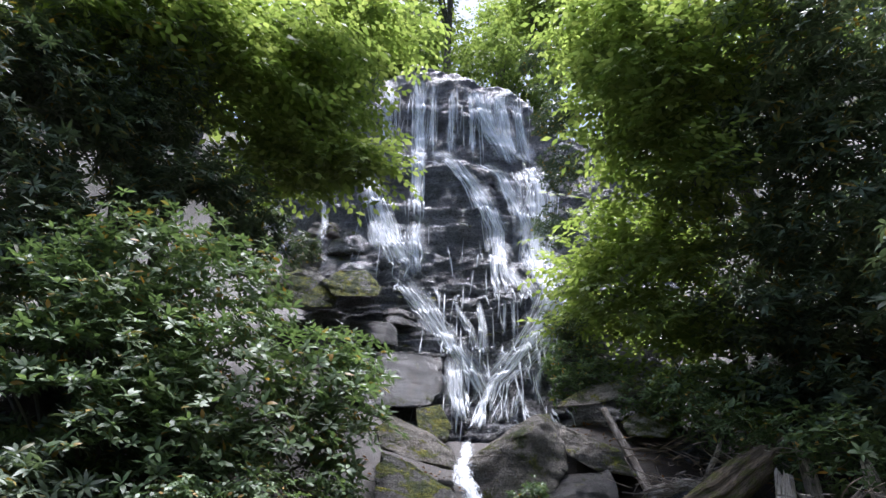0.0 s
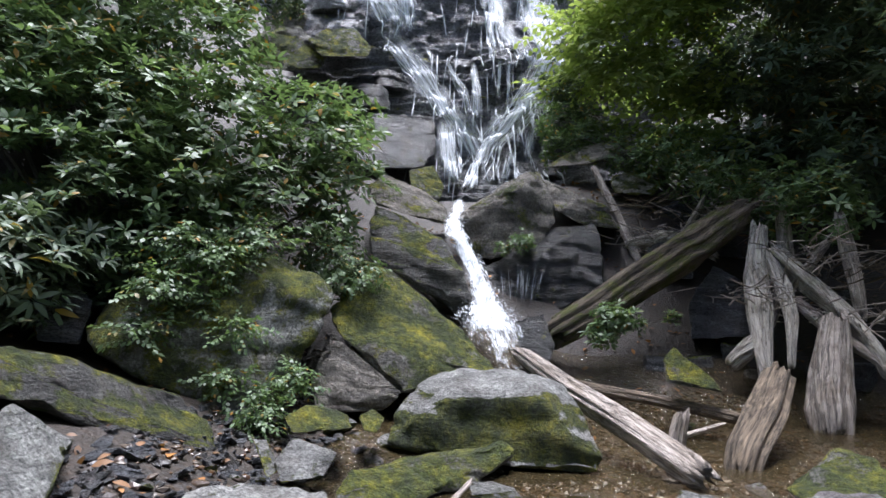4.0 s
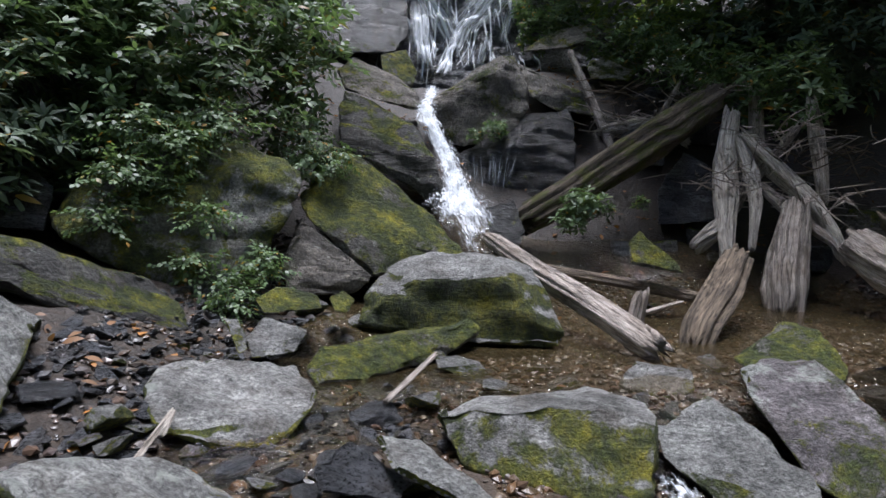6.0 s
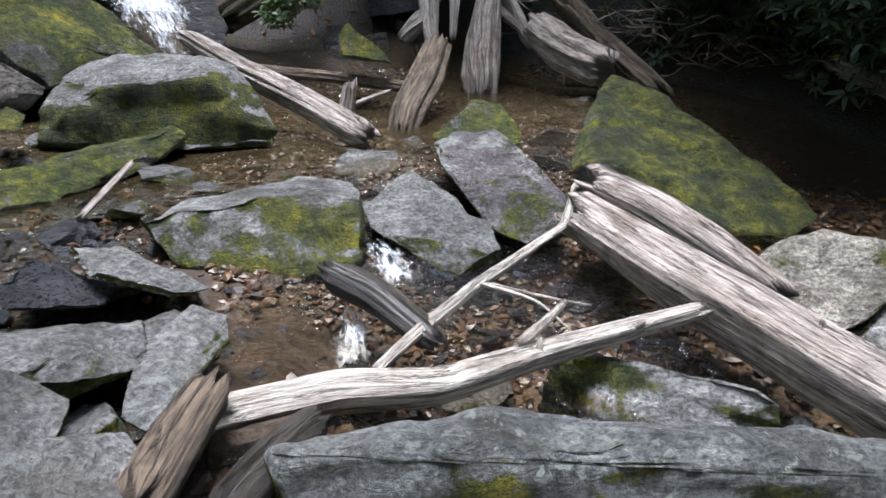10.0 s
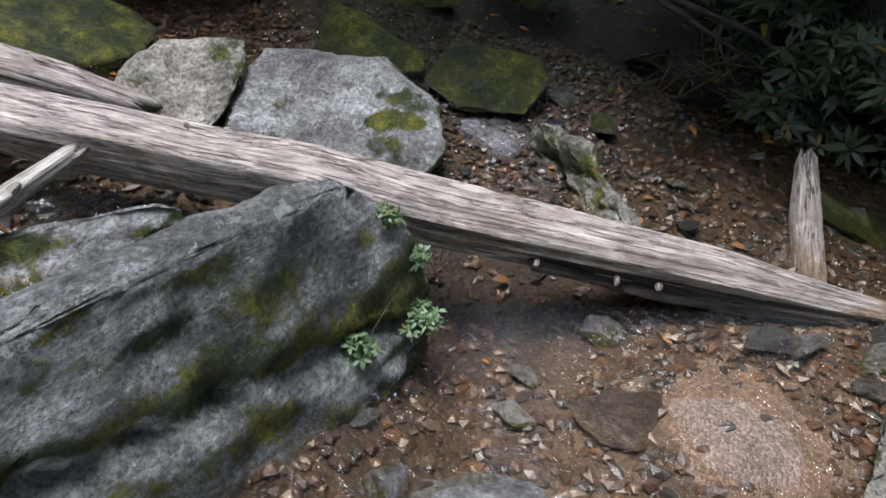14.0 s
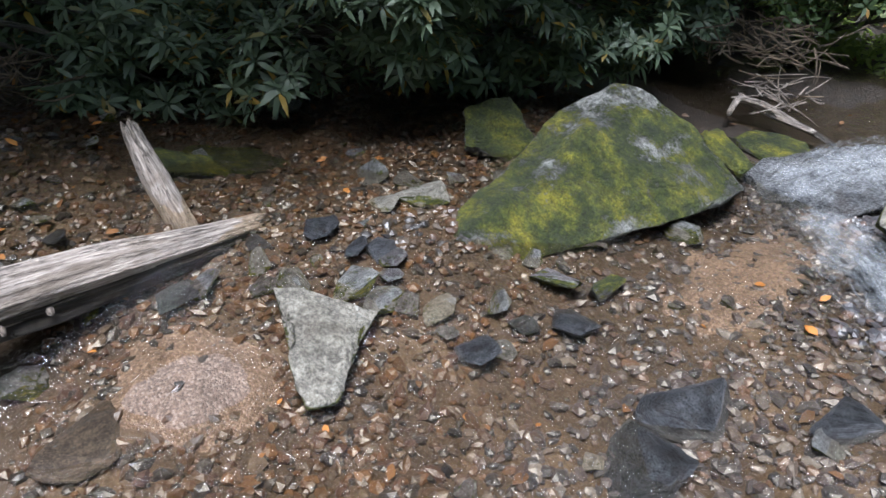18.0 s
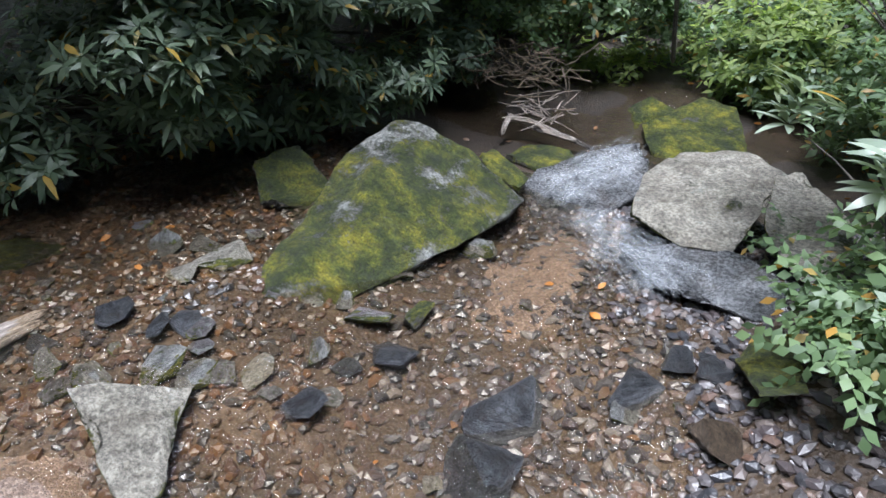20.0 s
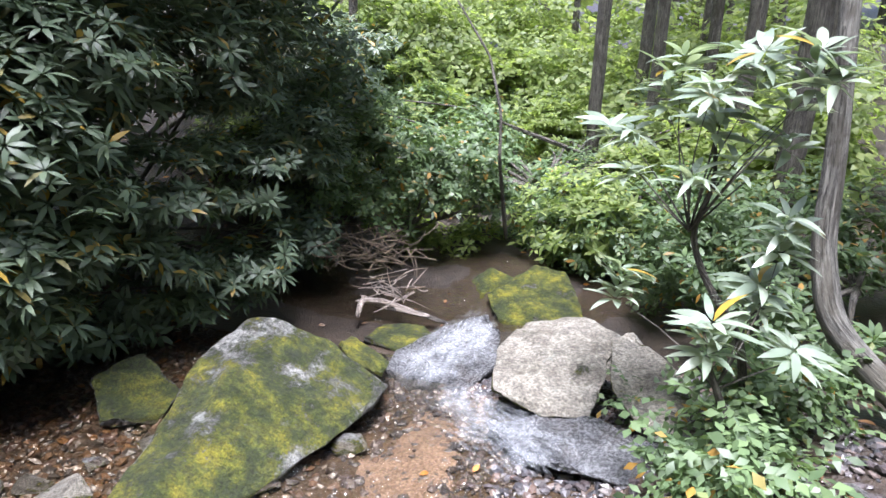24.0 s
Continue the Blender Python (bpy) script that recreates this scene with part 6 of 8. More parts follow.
timber("twig", "broken stick on the log jam", WOOD_GREY, [(2.95, 7.65, 3.27), (3.06, 7.57, 3.47), (3.13, 7.51, 3.65)], (0.03, 0.03, 0.02))
timber("fallen_log", "mossy log on top of the log jam", WOOD_MOSSY, [(2.72, 7.47, 2.88), (3.22, 7.55, 3.23), (3.84, 7.73, 3.69)], (0.16, 0.18, 0.18))
timber("driftwood", "broken bleached spike of wood", WOOD_GREY, [(3.92, 6.28, 3.22), (3.89, 6.12, 2.86), (3.81, 5.87, 2.41), (3.79, 5.81, 2.21)], (0.049, 0.074, 0.066, 0.05))
timber("driftwood", "grey snapped trunk in the shade", WOOD_GREY, [(3.67, 6.86, 3.41), (3.67, 6.79, 3.12), (3.61, 6.64, 2.8), (3.59, 6.59, 2.59)], (0.057, 0.074, 0.074, 0.055))
timber("driftwood", "leaning stem of grey wood", WOOD_GREY, [(3.85, 6.37, 2.95), (3.6, 6.32, 2.66), (3.3, 6.29, 2.31), (3.22, 6.28, 2.12)], (0.041, 0.049, 0.049, 0.037))
timber("driftwood", "weathered stem lying in the log jam", WOOD_GREY, [(3.38, 6.13, 2.36), (3.52, 5.82, 2.09), (3.65, 5.39, 1.83), (3.68, 5.29, 1.67)], (0.049, 0.066, 0.057, 0.043))
timber("driftwood", "pale splintered stem in the log jam", WOOD_PALE, [(3.34, 6.43, 2.89), (3.54, 6.03, 2.47), (3.63, 5.52, 2.05), (3.65, 5.43, 1.87)], (0.041, 0.049, 0.049, 0.037))
timber("stump", "weathered post leaning at the water edge", WOOD_GREY, [(3.39, -1.37, 0.41), (3.01, -1.31, 0.29), (2.6, -1.25, 0.19), (2.48, -1.23, 0.06)], (0.045, 0.065, 0.07, 0.053))
timber("fallen_log", "grey log lying on the dark bank", WOOD_GREY, [(5.45, 3.48, 1.51), (5.54, 3.14, 1.36), (5.56, 2.63, 1.13)], (0.07, 0.08, 0.08))
timber("twig", "long thin stick lying on the gravel", WOOD_GREY, [(2.7, -1.85, -0.03), (2.5, -1.99, 0.01), (2.31, -2.07, 0.02), (2.18, -2.12, 0.02)], (0.012, 0.012, 0.01, 0.007))
timber("twig", "small bare stick on the stones", WOOD_PALE, [(-0.77, 2.31, 1.18), (-0.79, 2.43, 1.2), (-0.79, 2.49, 1.22)], (0.014, 0.014, 0.01))
timber("twig", "pale curved stick beside the slab", WOOD_PALE, [(-0.64, 1.49, 1.17), (-0.69, 1.79, 1.21), (-0.7, 2.03, 1.25), (-0.71, 2.26, 1.29)], (0.012, 0.012, 0.01, 0.008))
timber("twig", "short stick leaning on the flat slab", WOOD_GREY, [(-0.02, 2.84, 1.16), (0.08, 2.96, 1.23), (0.2, 3.13, 1.31)], (0.014, 0.014, 0.012))
timber("root", "tangled bare roots at the far bank", WOOD_GREY, [(1.74, -5.15, -0.2), (1.79, -5.39, -0.15), (1.63, -5.54, -0.21), (1.29, -5.49, -0.26)], (0.02, 0.03, 0.025, 0.02))
timber("root", "bare root arching over the pool edge", WOOD_GREY, [(1.86, -5.58, -0.2), (1.57, -5.53, -0.26), (1.17, -5.42, -0.24)], (0.02, 0.025, 0.02))
timber("twig", "dark branch tip in the water", WOOD_DARK, [(1.57, -5.53, -0.26), (1.29, -5.49, -0.26), (1.02, -5.43, -0.29)], (0.03, 0.03, 0.02))

# ---- foliage ----
def leaf_blade(length, width, droop=0.25, fold=0.12, rows=2):
    """One blade along +x: (verts, faces)."""
    v = [(0, 0, 0)]
    f = []
    for k in range(rows):
        t = (k + 1) / (rows + 1)
        w = width * math.sin(math.pi * t ** 0.85) ** 0.8 / 2
        z = -droop * length * t ** 2
        v += [(length * t, w, z + fold * w), (length * t, -w, z + fold * w)]
    v.append((length, 0, -droop * length))
    f.append((0, 2, 1))
    for k in range(rows - 1):
        a = 1 + 2 * k
        f.append((a, a + 1, a + 3, a + 2))
    a = 1 + 2 * (rows - 1)
    f.append((a, a + 1, len(v) - 1))
    return np.array(v, float), f


def whorl(leaves, length, width, rng, rise=0.35, droop=0.3, rows=2):
    """A ring of leaves round a shoot's tip, as rhododendrons bear them."""
    V, F = [], []
    for k in range(leaves):
        bv, bf = leaf_blade(length * rng.uniform(0.75, 1.1), width * rng.uniform(0.85, 1.1), droop * rng.uniform(0.5, 1.5), 0.15, rows)
        a = 2 * math.pi * (k + rng.uniform(-0.3, 0.3)) / leaves
        m = np.array((Matrix.Rotation(a, 3, "Z") @ Matrix.Rotation(-rise * rng.uniform(0.2, 1.6), 3, "Y") @ Matrix.Rotation(rng.uniform(-0.4, 0.4), 3, "X")))
        o = len(V) and sum(len(x) for x in V)
        V.append(bv @ m.T + m @ np.array((0.01, 0, 0)))
        F += [tuple(i + o for i in q) for q in bf]
    return np.concatenate(V), F


def spray(leaves, length, width, rng, reach=1.0, rows=1):
    """A flat twig of alternate leaves along +x."""
    V, F = [], []
    for k in range(leaves):
        bv, bf = leaf_blade(length * rng.uniform(0.7, 1.15), width * rng.uniform(0.8, 1.15), 0.2, 0.1, rows)
        side = 1 if k % 2 else -1
        a = side * rng.uniform(0.5, 1.2) if k < leaves - 1 else 0
        m = np.array((Matrix.Rotation(a, 3, "Z") @ Matrix.Rotation(rng.uniform(-0.2, 0.5), 3, "Y") @ Matrix.Rotation(rng.uniform(-0.5, 0.5), 3, "X")))
        x = reach * k / leaves
        o = sum(len(q) for q in V) if V else 0
        V.append(bv @ m.T + np.array((x, 0, -0.12 * x * x)))
        F += [tuple(i + o for i in q) for q in bf]
    return np.concatenate(V), F


def scattered(name, kinds, places, ups, turns, sizes, mat):
    """Many copies of a few templates as one mesh of leaves."""
    V, tri, quad, o = [], [], [], 0
    pick = np.arange(len(places)) % len(kinds)
    for k, (tv, tf) in enumerate(kinds):
        at = places[pick == k]
        if not len(at):
            continue
        z = ups[pick == k]
        z = z / np.linalg.norm(z, axis=1, keepdims=True)
        h = turns[pick == k]
        x = np.stack([np.cos(h), np.sin(h), 0 * h], -1)
        x = x - z * (x * z).sum(1, keepdims=True)
        x /= np.linalg.norm(x, axis=1, keepdims=True) + 1e-9
        y = np.cross(z, x)
        R = np.stack([x, y, z], -1) * sizes[pick == k][:, None, None]
        v = np.einsum("nij,kj->nki", R, tv) + at[:, None]
        offs = o + np.arange(len(at))[:, None, None] * len(tv)
        t3, t4 = [f for f in tf if len(f) == 3], [f for f in tf if len(f) == 4]
        if t3:
            tri.append((np.array(t3)[None] + offs).reshape(-1, 3))
        if t4:
            quad.append((np.array(t4)[None] + offs).reshape(-1, 4))
        V.append(v.reshape(-1, 3))
        o += v.shape[0] * v.shape[1]
    faces = ([np.concatenate(tri)] if tri else []) + ([np.concatenate(quad)] if quad else [])
    return array_mesh(name, np.concatenate(V), faces, mat)


lrng = random.Random(11)
nrng = np.random.default_rng(5)
WHORLS = [whorl(lrng.randint(6, 9), 0.125, 0.034, lrng, 0.45, 0.45) for _ in range(6)]
TUFTS = [whorl(lrng.randint(5, 8), 0.095, 0.034, lrng, 0.5) for _ in range(6)]
SPRAYS = [spray(lrng.randint(8, 11), 0.085, 0.05, lrng, 0.42) for _ in range(6)]
WIDE = [spray(lrng.randint(8, 11), 0.2, 0.13, lrng, 1.0) for _ in range(6)]


def clump_points(clumps, density, flat=1.0):
    """Places in balls of foliage, mostly near their skins, thinned into shelves with gaps."""
    P, U = [], []
    for x, y, z, r in clumps:
        n = int(density * r * r * 12) + 6
        d = nrng.normal(size=(n * 2, 3))
        d /= np.linalg.norm(d, axis=1, keepdims=True)
        rad = r * (0.35 + 0.75 * nrng.random(n * 2) ** 0.55)
        rad *= 1 + 0.35 * grain(d[:, 0] * 2.3 + x, d[:, 2] * 2.3 + y, 7)
        p = d * rad[:, None] * (1, 1, 0.85 * flat) + (x, y, z)
        keep = rough2(p[:, 0] * 1.6 + p[:, 1], p[:, 2] * 2.6 - p[:, 1] * 0.7, 77, 3) > (-0.35 if r > 0.3 else -9)
        P.append(p[keep][:n])
        U.append(d[keep][:n])
    return np.concatenate(P), np.concatenate(U)


def foliage(name, clumps, density, kinds, mat, parent, lift=0.9, size=1.0, flat=1.0):
    p, d = clump_points(clumps, density, flat)
    n = len(p)
    ups = d * (1 - lift * 0.55) + np.array((0, 0, lift)) + nrng.normal(size=(n, 3)) * 0.3
    me = scattered(name, kinds, p - np.array(parent.location), ups, nrng.random(n) * 6.283, size * nrng.uniform(0.7, 1.25, n), mat)
    ob = new(name, me)
    ob.parent = parent
    return ob


def limbs(parent, base, clumps, radius, mat, name="limb", count=99):
    """A trunk's limbs or a bush's stems, out to the foliage."""
    for k, (x, y, z, r) in enumerate(clumps[:count]):
        a, b = Vector(base), Vector((x, y, z))
        mid = a.lerp(b, 0.5) + Vector((lrng.uniform(-0.2, 0.2), lrng.uniform(-0.2, 0.2), 0.12)) * (b - a).length * 0.5
        pts = np.array([a, mid, b]) - np.array(parent.location)
        v, f, uv = tube(pts, (radius, radius * 0.6, radius * 0.25), 7, 0.12, 0.12, k * 1.7)
        me = array_mesh(name, v, f, mat)
        set_uv(me, uv)
        ob = new(name, me)
        ob.parent = parent


def bush(label, clumps, base, density=70, kinds=None, mat=None, size=1.0, name="bush", stem=0.03, stems=12, lift=0.9):
    ob = tagged(new(name), label, "bush")
    ob.location = base
    limbs(ob, base, clumps, stem, BARK, "stem", stems)
    foliage("leaves", clumps, density, kinds or WHORLS, mat or LEAF_RHODO, ob, lift, size)
    return ob


def tree(label, base, height, radius, clumps, density=30, kinds=None, mat=None, size=1.0, lean=(0, 0), name="tree", limb_count=8, flat=0.6):
    ob = tagged(new(name), label, "tree")
    ob.location = base
    top = (lean[0], lean[1], height)
    pts = [(0, 0, -0.4), (lean[0] * 0.15, lean[1] * 0.15, height * 0.3), (lean[0] * 0.5, lean[1] * 0.5, height * 0.65), top]
    v, f, uv = tube(np.array(pts), (radius * 1.25, radius, radius * 0.75, radius * 0.35), 14, 0.25, 0.1, base[0])
    me = array_mesh("trunk", v, f, BARK)
    set_uv(me, uv)
    tr = new("trunk", me)
    tr.parent = ob
    if clumps:
        fork = Vector(base) + Vector((lean[0] * 0.5, lean[1] * 0.5, height * 0.6))
        limbs(ob, fork, clumps, radius * 0.4, BARK, "limb", limb_count)
        foliage("crown", clumps, density, kinds or WIDE, mat or LEAF_TREE, ob, 1.2, size, flat)
    return ob


TRUNKS = [(0, -0.10, -10.35), (1, -0.87, -13.33), (0, -0.98, -11.33), (2, -1.97, -14.27), (0, -1.90, -12.27), (1, -2.07, -10.19), (3, -2.21, -8.09), (2, 4.18, -11.63), (1, 4.65, -15.71), (3, 1.52, -19.35), (0, -1.81, -18.33), (2, -2.93, -17.17), (1, -3.41, -15.04), (0, -3.56, -11.89), (2, 4.29, -21.98), (2, 0.50, -16.41), (0, -5.90, 6.54), (2, -4.05, 7.91)]

# ---- trees of the forest behind and above ----
def crown_clumps(cx, cy, z0, z1, r, n, rng):
    out = []
    for k in range(n):
        t = (k + rng.random()) / n
        a, d = rng.uniform(0, 6.283), r * math.sqrt(rng.random()) * (1.1 - 0.6 * t)
        out.append((cx + d * math.cos(a), cy + d * math.sin(a), z0 + (z1 - z0) * t, rng.uniform(0.7, 1.3) * r * 0.42))
    return out


frng = random.Random(8)
protos = []
for k in range(4):
    h = (11, 14, 9, 16)[k]
    protos.append(tree("slender forest tree with a grey trunk and green crown", (0, 0, 0), h, (0.13, 0.17, 0.1, 0.2)[k],
                       crown_clumps(0, 0, h * (0.6, 0.65, 0.6, 0.65)[k], h * 1.02, 2.6, 10, frng), 3, WIDE, (LEAF_TREE, LEAF_BRIGHT, LEAF_TREE, LEAF_BRIGHT)[k],
                       1.25, (frng.uniform(-0.5, 0.5), frng.uniform(-0.5, 0.5))))
    tagged(protos[-1], group="forest trees")


def plant_tree(k, x, y, turn, s=1.0, proto=[False] * 4):
    m = Matrix.Translation((x, y, float(ground_height(x, y)) - 0.1)) @ Matrix.Rotation(turn, 4, "Z") @ Matrix.Scale(s, 4)
    if proto[k]:
        ob = copy_thing(protos[k], m)
        ob.scale = (s, s, s)
    else:
        proto[k] = True
        protos[k].matrix_basis = m


for k, x, y in TRUNKS:
    h = (13, 15, 12, 17)[k]
    tagged(tree("tall bare forest trunk with a thin crown", (x, y, float(ground_height(x, y)) - 0.1), h, (0.085, 0.1, 0.07, 0.12)[k], crown_clumps(x, y, h * 0.8, h, 1.2, 3, frng), 2.0, WIDE, LEAF_BRIGHT, 1.2, (frng.uniform(-0.5, 0.5), frng.uniform(-0.5, 0.5))), group="forest trees")
for x, y in [(-7, -20), (-3, -24), (2, -25), (6, -20), (9, -15), (-11, -16), (-12, -8), (-11, 2), (-11, 9), (12, 2), (12, 9), (12, -6), (-3.5, 20.5), (-0.6, 23), (1.6, 20.5), (3.6, 22), (5.8, 20),
             (-6.2, 20), (-9, 18), (8.5, 18), (2.4, 27), (-2.8, 27)]:
    plant_tree(frng.randrange(4), x, y, frng.uniform(0, 6), frng.uniform(0.8, 1.1))

# Woods that close the view all round.
n = 9000
ang, rad = nrng.uniform(0, 6.283, n), nrng.uniform(24, 36, n)
fx, fy = rad * np.cos(ang), rad * np.sin(ang)
fz = ground_height(fx, fy) + 13 * nrng.random(n) ** 1.3
keep = ~((np.abs(fx - 0.5) < 2.5) & (fy > 0) & (fz > 24))
me = scattered("far_woods", WIDE, np.stack([fx, fy, fz], -1)[keep], nrng.normal(size=(n, 3))[keep] * 0.4 + (0, 0, 1), nrng.uniform(0, 6.28, n)[keep], nrng.uniform(1.8, 3.2, n)[keep], LEAF_BRIGHT)
tagged(new("far_woods", me), "distant sunlit green woods", "woods", kind="stuff")


def leaning_tree(label, clumps, base, height, radius, mat, boughs=14):
    c = np.array(clumps)
    lean = ((c[:, 0].mean() - base[0]) * 0.8, (c[:, 1].mean() - base[1]) * 0.8)
    return tree(label, base, height, radius, clumps, 17, SPRAYS, mat, 1.7, lean, limb_count=boughs, flat=0.55)


bush("laurel and rhododendron thicket over the large mossy boulder", [(-3.35, 5.11, 4.01, 0.73), (-2.97, 5.56, 4.66, 0.72), (-2.28, 5.71, 4.51, 0.7), (-2.75, 5.14, 3.54, 0.74), (-1.89, 5.41, 3.5, 0.73), (-1.22, 5.86, 3.7, 0.55), (-0.86, 5.84, 3.2, 0.42), (-1.43, 5.46, 2.92, 0.55), (-2.11, 5.14, 2.81, 0.64), (-2.81, 4.79, 2.85, 0.69), (-0.99, 6.23, 4.04, 0.35), (-3.41, 4.75, 3.45, 0.63)], (-2.6, 5.6, 1.8), 75, TUFTS, LEAF_LAUREL)
bush("dark rhododendron on the shaded bank", [(-4.81, 5.95, 6.84, 1.19), (-4.42, 6.47, 7.47, 1.25), (-4.67, 6.02, 5.87, 1.05), (-3.94, 6.68, 6.66, 0.87), (-3.27, 6.69, 6.19, 0.67), (-2.94, 7.36, 6.36, 0.63), (-4.09, 6.09, 5.29, 0.77), (-5.14, 5.46, 7.08, 1.19), (-4.26, 5.62, 4.65, 0.86), (-2.95, 8.04, 6.2, 0.5)], (-4.5, 8, 4.2), 42)
bush("rhododendron sprays low on the bank", [(-2.82, 4.58, 2.79, 0.38), (-2.62, 4.52, 2.48, 0.32), (-2.65, 4.29, 2.19, 0.31), (-2.79, 4.17, 2.42, 0.4)], (-3.2, 4.2, 2.0), 70)
leaning_tree("broadleaf tree leaning over the falls with bright leaves", [(-3.94, 6.39, 8.7, 1.14), (-3.05, 7.03, 9.28, 1.2), (-2.28, 7.81, 9.5, 0.97), (-2.53, 7.85, 8.6, 0.83), (-3.17, 7.27, 8.19, 0.88), (-1.85, 8.4, 8.96, 0.48), (-1.76, 8.06, 7.75, 0.53), (-1.25, 8.16, 7.74, 0.4), (-2.26, 8.01, 7.65, 0.53), (-1.89, 8.12, 10.73, 0.95), (-4.58, 6.25, 8.43, 1.06), (-2.87, 8.36, 7.77, 0.65), (-1.42, 9, 11.38, 0.69), (-5.13, 5.94, 8.29, 1.06)], (-5.6, 9.0, 5.2), 9.5, 0.16, LEAF_BRIGHT)
leaning_tree("broadleaf tree with yellow green leaves beside the falls", [(2.54, 7.33, 9.78, 0.96), (3.32, 7.43, 8.86, 0.84), (2.81, 7.49, 8.67, 0.73), (2.25, 7.75, 9.46, 0.43), (3.8, 7.05, 9.53, 1.06), (2.21, 7.61, 10.44, 0.61), (3.17, 7.82, 8.1, 0.73), (3.52, 7.9, 7.36, 0.71), (2.78, 8.21, 8.17, 0.56)], (5.8, 10.2, 4.6), 9.0, 0.15, LEAF_BRIGHT)
leaning_tree("low broadleaf sapling hanging over the falls' edge", [(2.65, 9.44, 7.54, 0.69), (3.17, 9.08, 7.14, 0.76), (2.18, 10.04, 7.4, 0.46), (2.43, 9.96, 6.93, 0.4), (2.5, 9.99, 6.53, 0.49), (3.02, 9.64, 6.09, 0.72), (3.51, 8.96, 6.59, 0.75), (3.58, 9.12, 5.54, 0.73), (3.27, 9.6, 5.24, 0.51), (3.7, 9.07, 4.75, 0.62), (2.47, 11.27, 6.62, 0.49)], (4.8, 10.0, 4.4), 5.0, 0.09, LEAF_BRIGHT, 0)
bush("dark rhododendron wall above the log jam", [(4.59, 7.18, 9.45, 1.48), (5.34, 7.12, 8.13, 1.42), (4.6, 8.07, 7.5, 1.32), (5.33, 7.66, 6.35, 1.35), (4.62, 8.66, 5.84, 1.2), (5.09, 8.11, 4.98, 1.23), (4.48, 8.28, 8.71, 1.11), (5.56, 6.19, 8.7, 1.4), (5.42, 6.96, 6.81, 1.32), (4.35, 8.86, 4.88, 0.72), (4.76, 8.23, 4.26, 0.77), (5.12, 7.6, 4.12, 0.91)], (7.4, 8.2, 4.0), 22, WHORLS, LEAF_RHODO, 1.25)
bush("dark rhododendron on the slope behind the log jam", [(5.6, 9.6, 5.0, 1.1), (6.6, 9.0, 5.6, 1.2), (7.6, 8.4, 6.2, 1.2), (6.2, 10.2, 6.6, 1.2), (7.2, 9.6, 7.4, 1.3), (5.4, 10.6, 7.6, 1.1), (8.4, 7.4, 6.0, 1.2), (8.2, 8.6, 8.0, 1.3), (4.4, 10.6, 6.2, 0.8)], (7.0, 10.0, 4.4), 14, WHORLS, LEAF_RHODO, 1.7)
bush("rhododendron over the dark pool bank", [(5.3, 4.79, 2.25, 0.74), (5.45, 4, 2.15, 0.7), (5.47, 3.29, 1.9, 0.65), (6.05, 4.71, 1.83, 0.59), (6.07, 3.82, 1.63, 0.43)], (6.2, 3.5, 2.2), 45)
bush("dark rhododendron hanging over the stream bank", [(4.57, -1.77, 0.31, 0.4), (4.15, -2.02, 0.31, 0.33), (3.65, -2.42, 0.42, 0.29), (3.65, -3, 0.43, 0.33), (3.51, -3.49, 0.38, 0.34), (3.2, -3.8, 0.09, 0.22), (2.96, -4.36, 0.26, 0.37), (2.65, -4.84, 0.35, 0.38), (4.94, -2.63, 0.36, 0.59), (4.68, -3.55, 0.46, 0.61), (4.14, -4.5, 0.4, 0.63), (4.41, -1.45, 0.22, 0.25)], (4.6, -2.4, 0.3), 75)
bush("dark rhododendron hanging over the stream bank", [(5.27, -1.44, 0.48, 0.43), (4.54, -1.78, 0.24, 0.3), (4.46, -1.95, 0.54, 0.42), (5.74, -1.19, 0.47, 0.41), (5.5, -1.66, 0.83, 0.59), (4.99, -2, 1.01, 0.59), (4.04, -2.02, 0.14, 0.24), (4.95, -1.88, 0.6, 0.37)], (5.2, -0.6, 0.8), 48)
bush("dark rhododendron hanging over the stream bank", [(3.04, -3.54, 2.02, 0.5), (3.05, -4.2, 1.93, 0.52), (2.91, -5.16, 1.82, 0.54), (2.96, -3.51, 1.33, 0.43), (2.92, -4.15, 1.08, 0.43), (2.77, -4.96, 0.91, 0.44), (2.71, -6.09, 1.1, 0.51), (2.89, -3.42, 0.91, 0.31), (2.8, -4.2, 0.59, 0.31), (2.7, -5, 0.22, 0.3), (2.93, -3.07, 0.59, 0.26), (2.63, -6.07, 0.08, 0.32), (3.11, -3.14, 1.69, 0.52), (3.05, -2.98, 0.98, 0.41)], (4.4, -5.4, 0.2), 88)
bush("upper boughs of the bank rhododendron", [(3.29, -4.12, 2.53, 0.66), (3.12, -5.02, 2.54, 0.74), (2.87, -6.11, 2.45, 0.73), (2.85, -6.99, 1.72, 0.63), (3.4, -3.94, 3.02, 0.79), (3.41, -5.21, 3.22, 0.95), (3.46, -3.39, 2.24, 0.61)], (4.8, -6.0, 0.6), 42)
bush("dark rhododendron hanging over the stream bank", [(5.58, 3.83, 1.92, 0.64), (5.59, 3.08, 1.86, 0.6), (5.45, 2.48, 1.54, 0.51), (6.02, 3.51, 1.49, 0.42), (6.1, 4.47, 1.57, 0.39), (5.52, 2.77, 2.23, 0.74), (5.65, 3.69, 2.4, 0.81)], (6.0, 3.0, 1.6), 40)
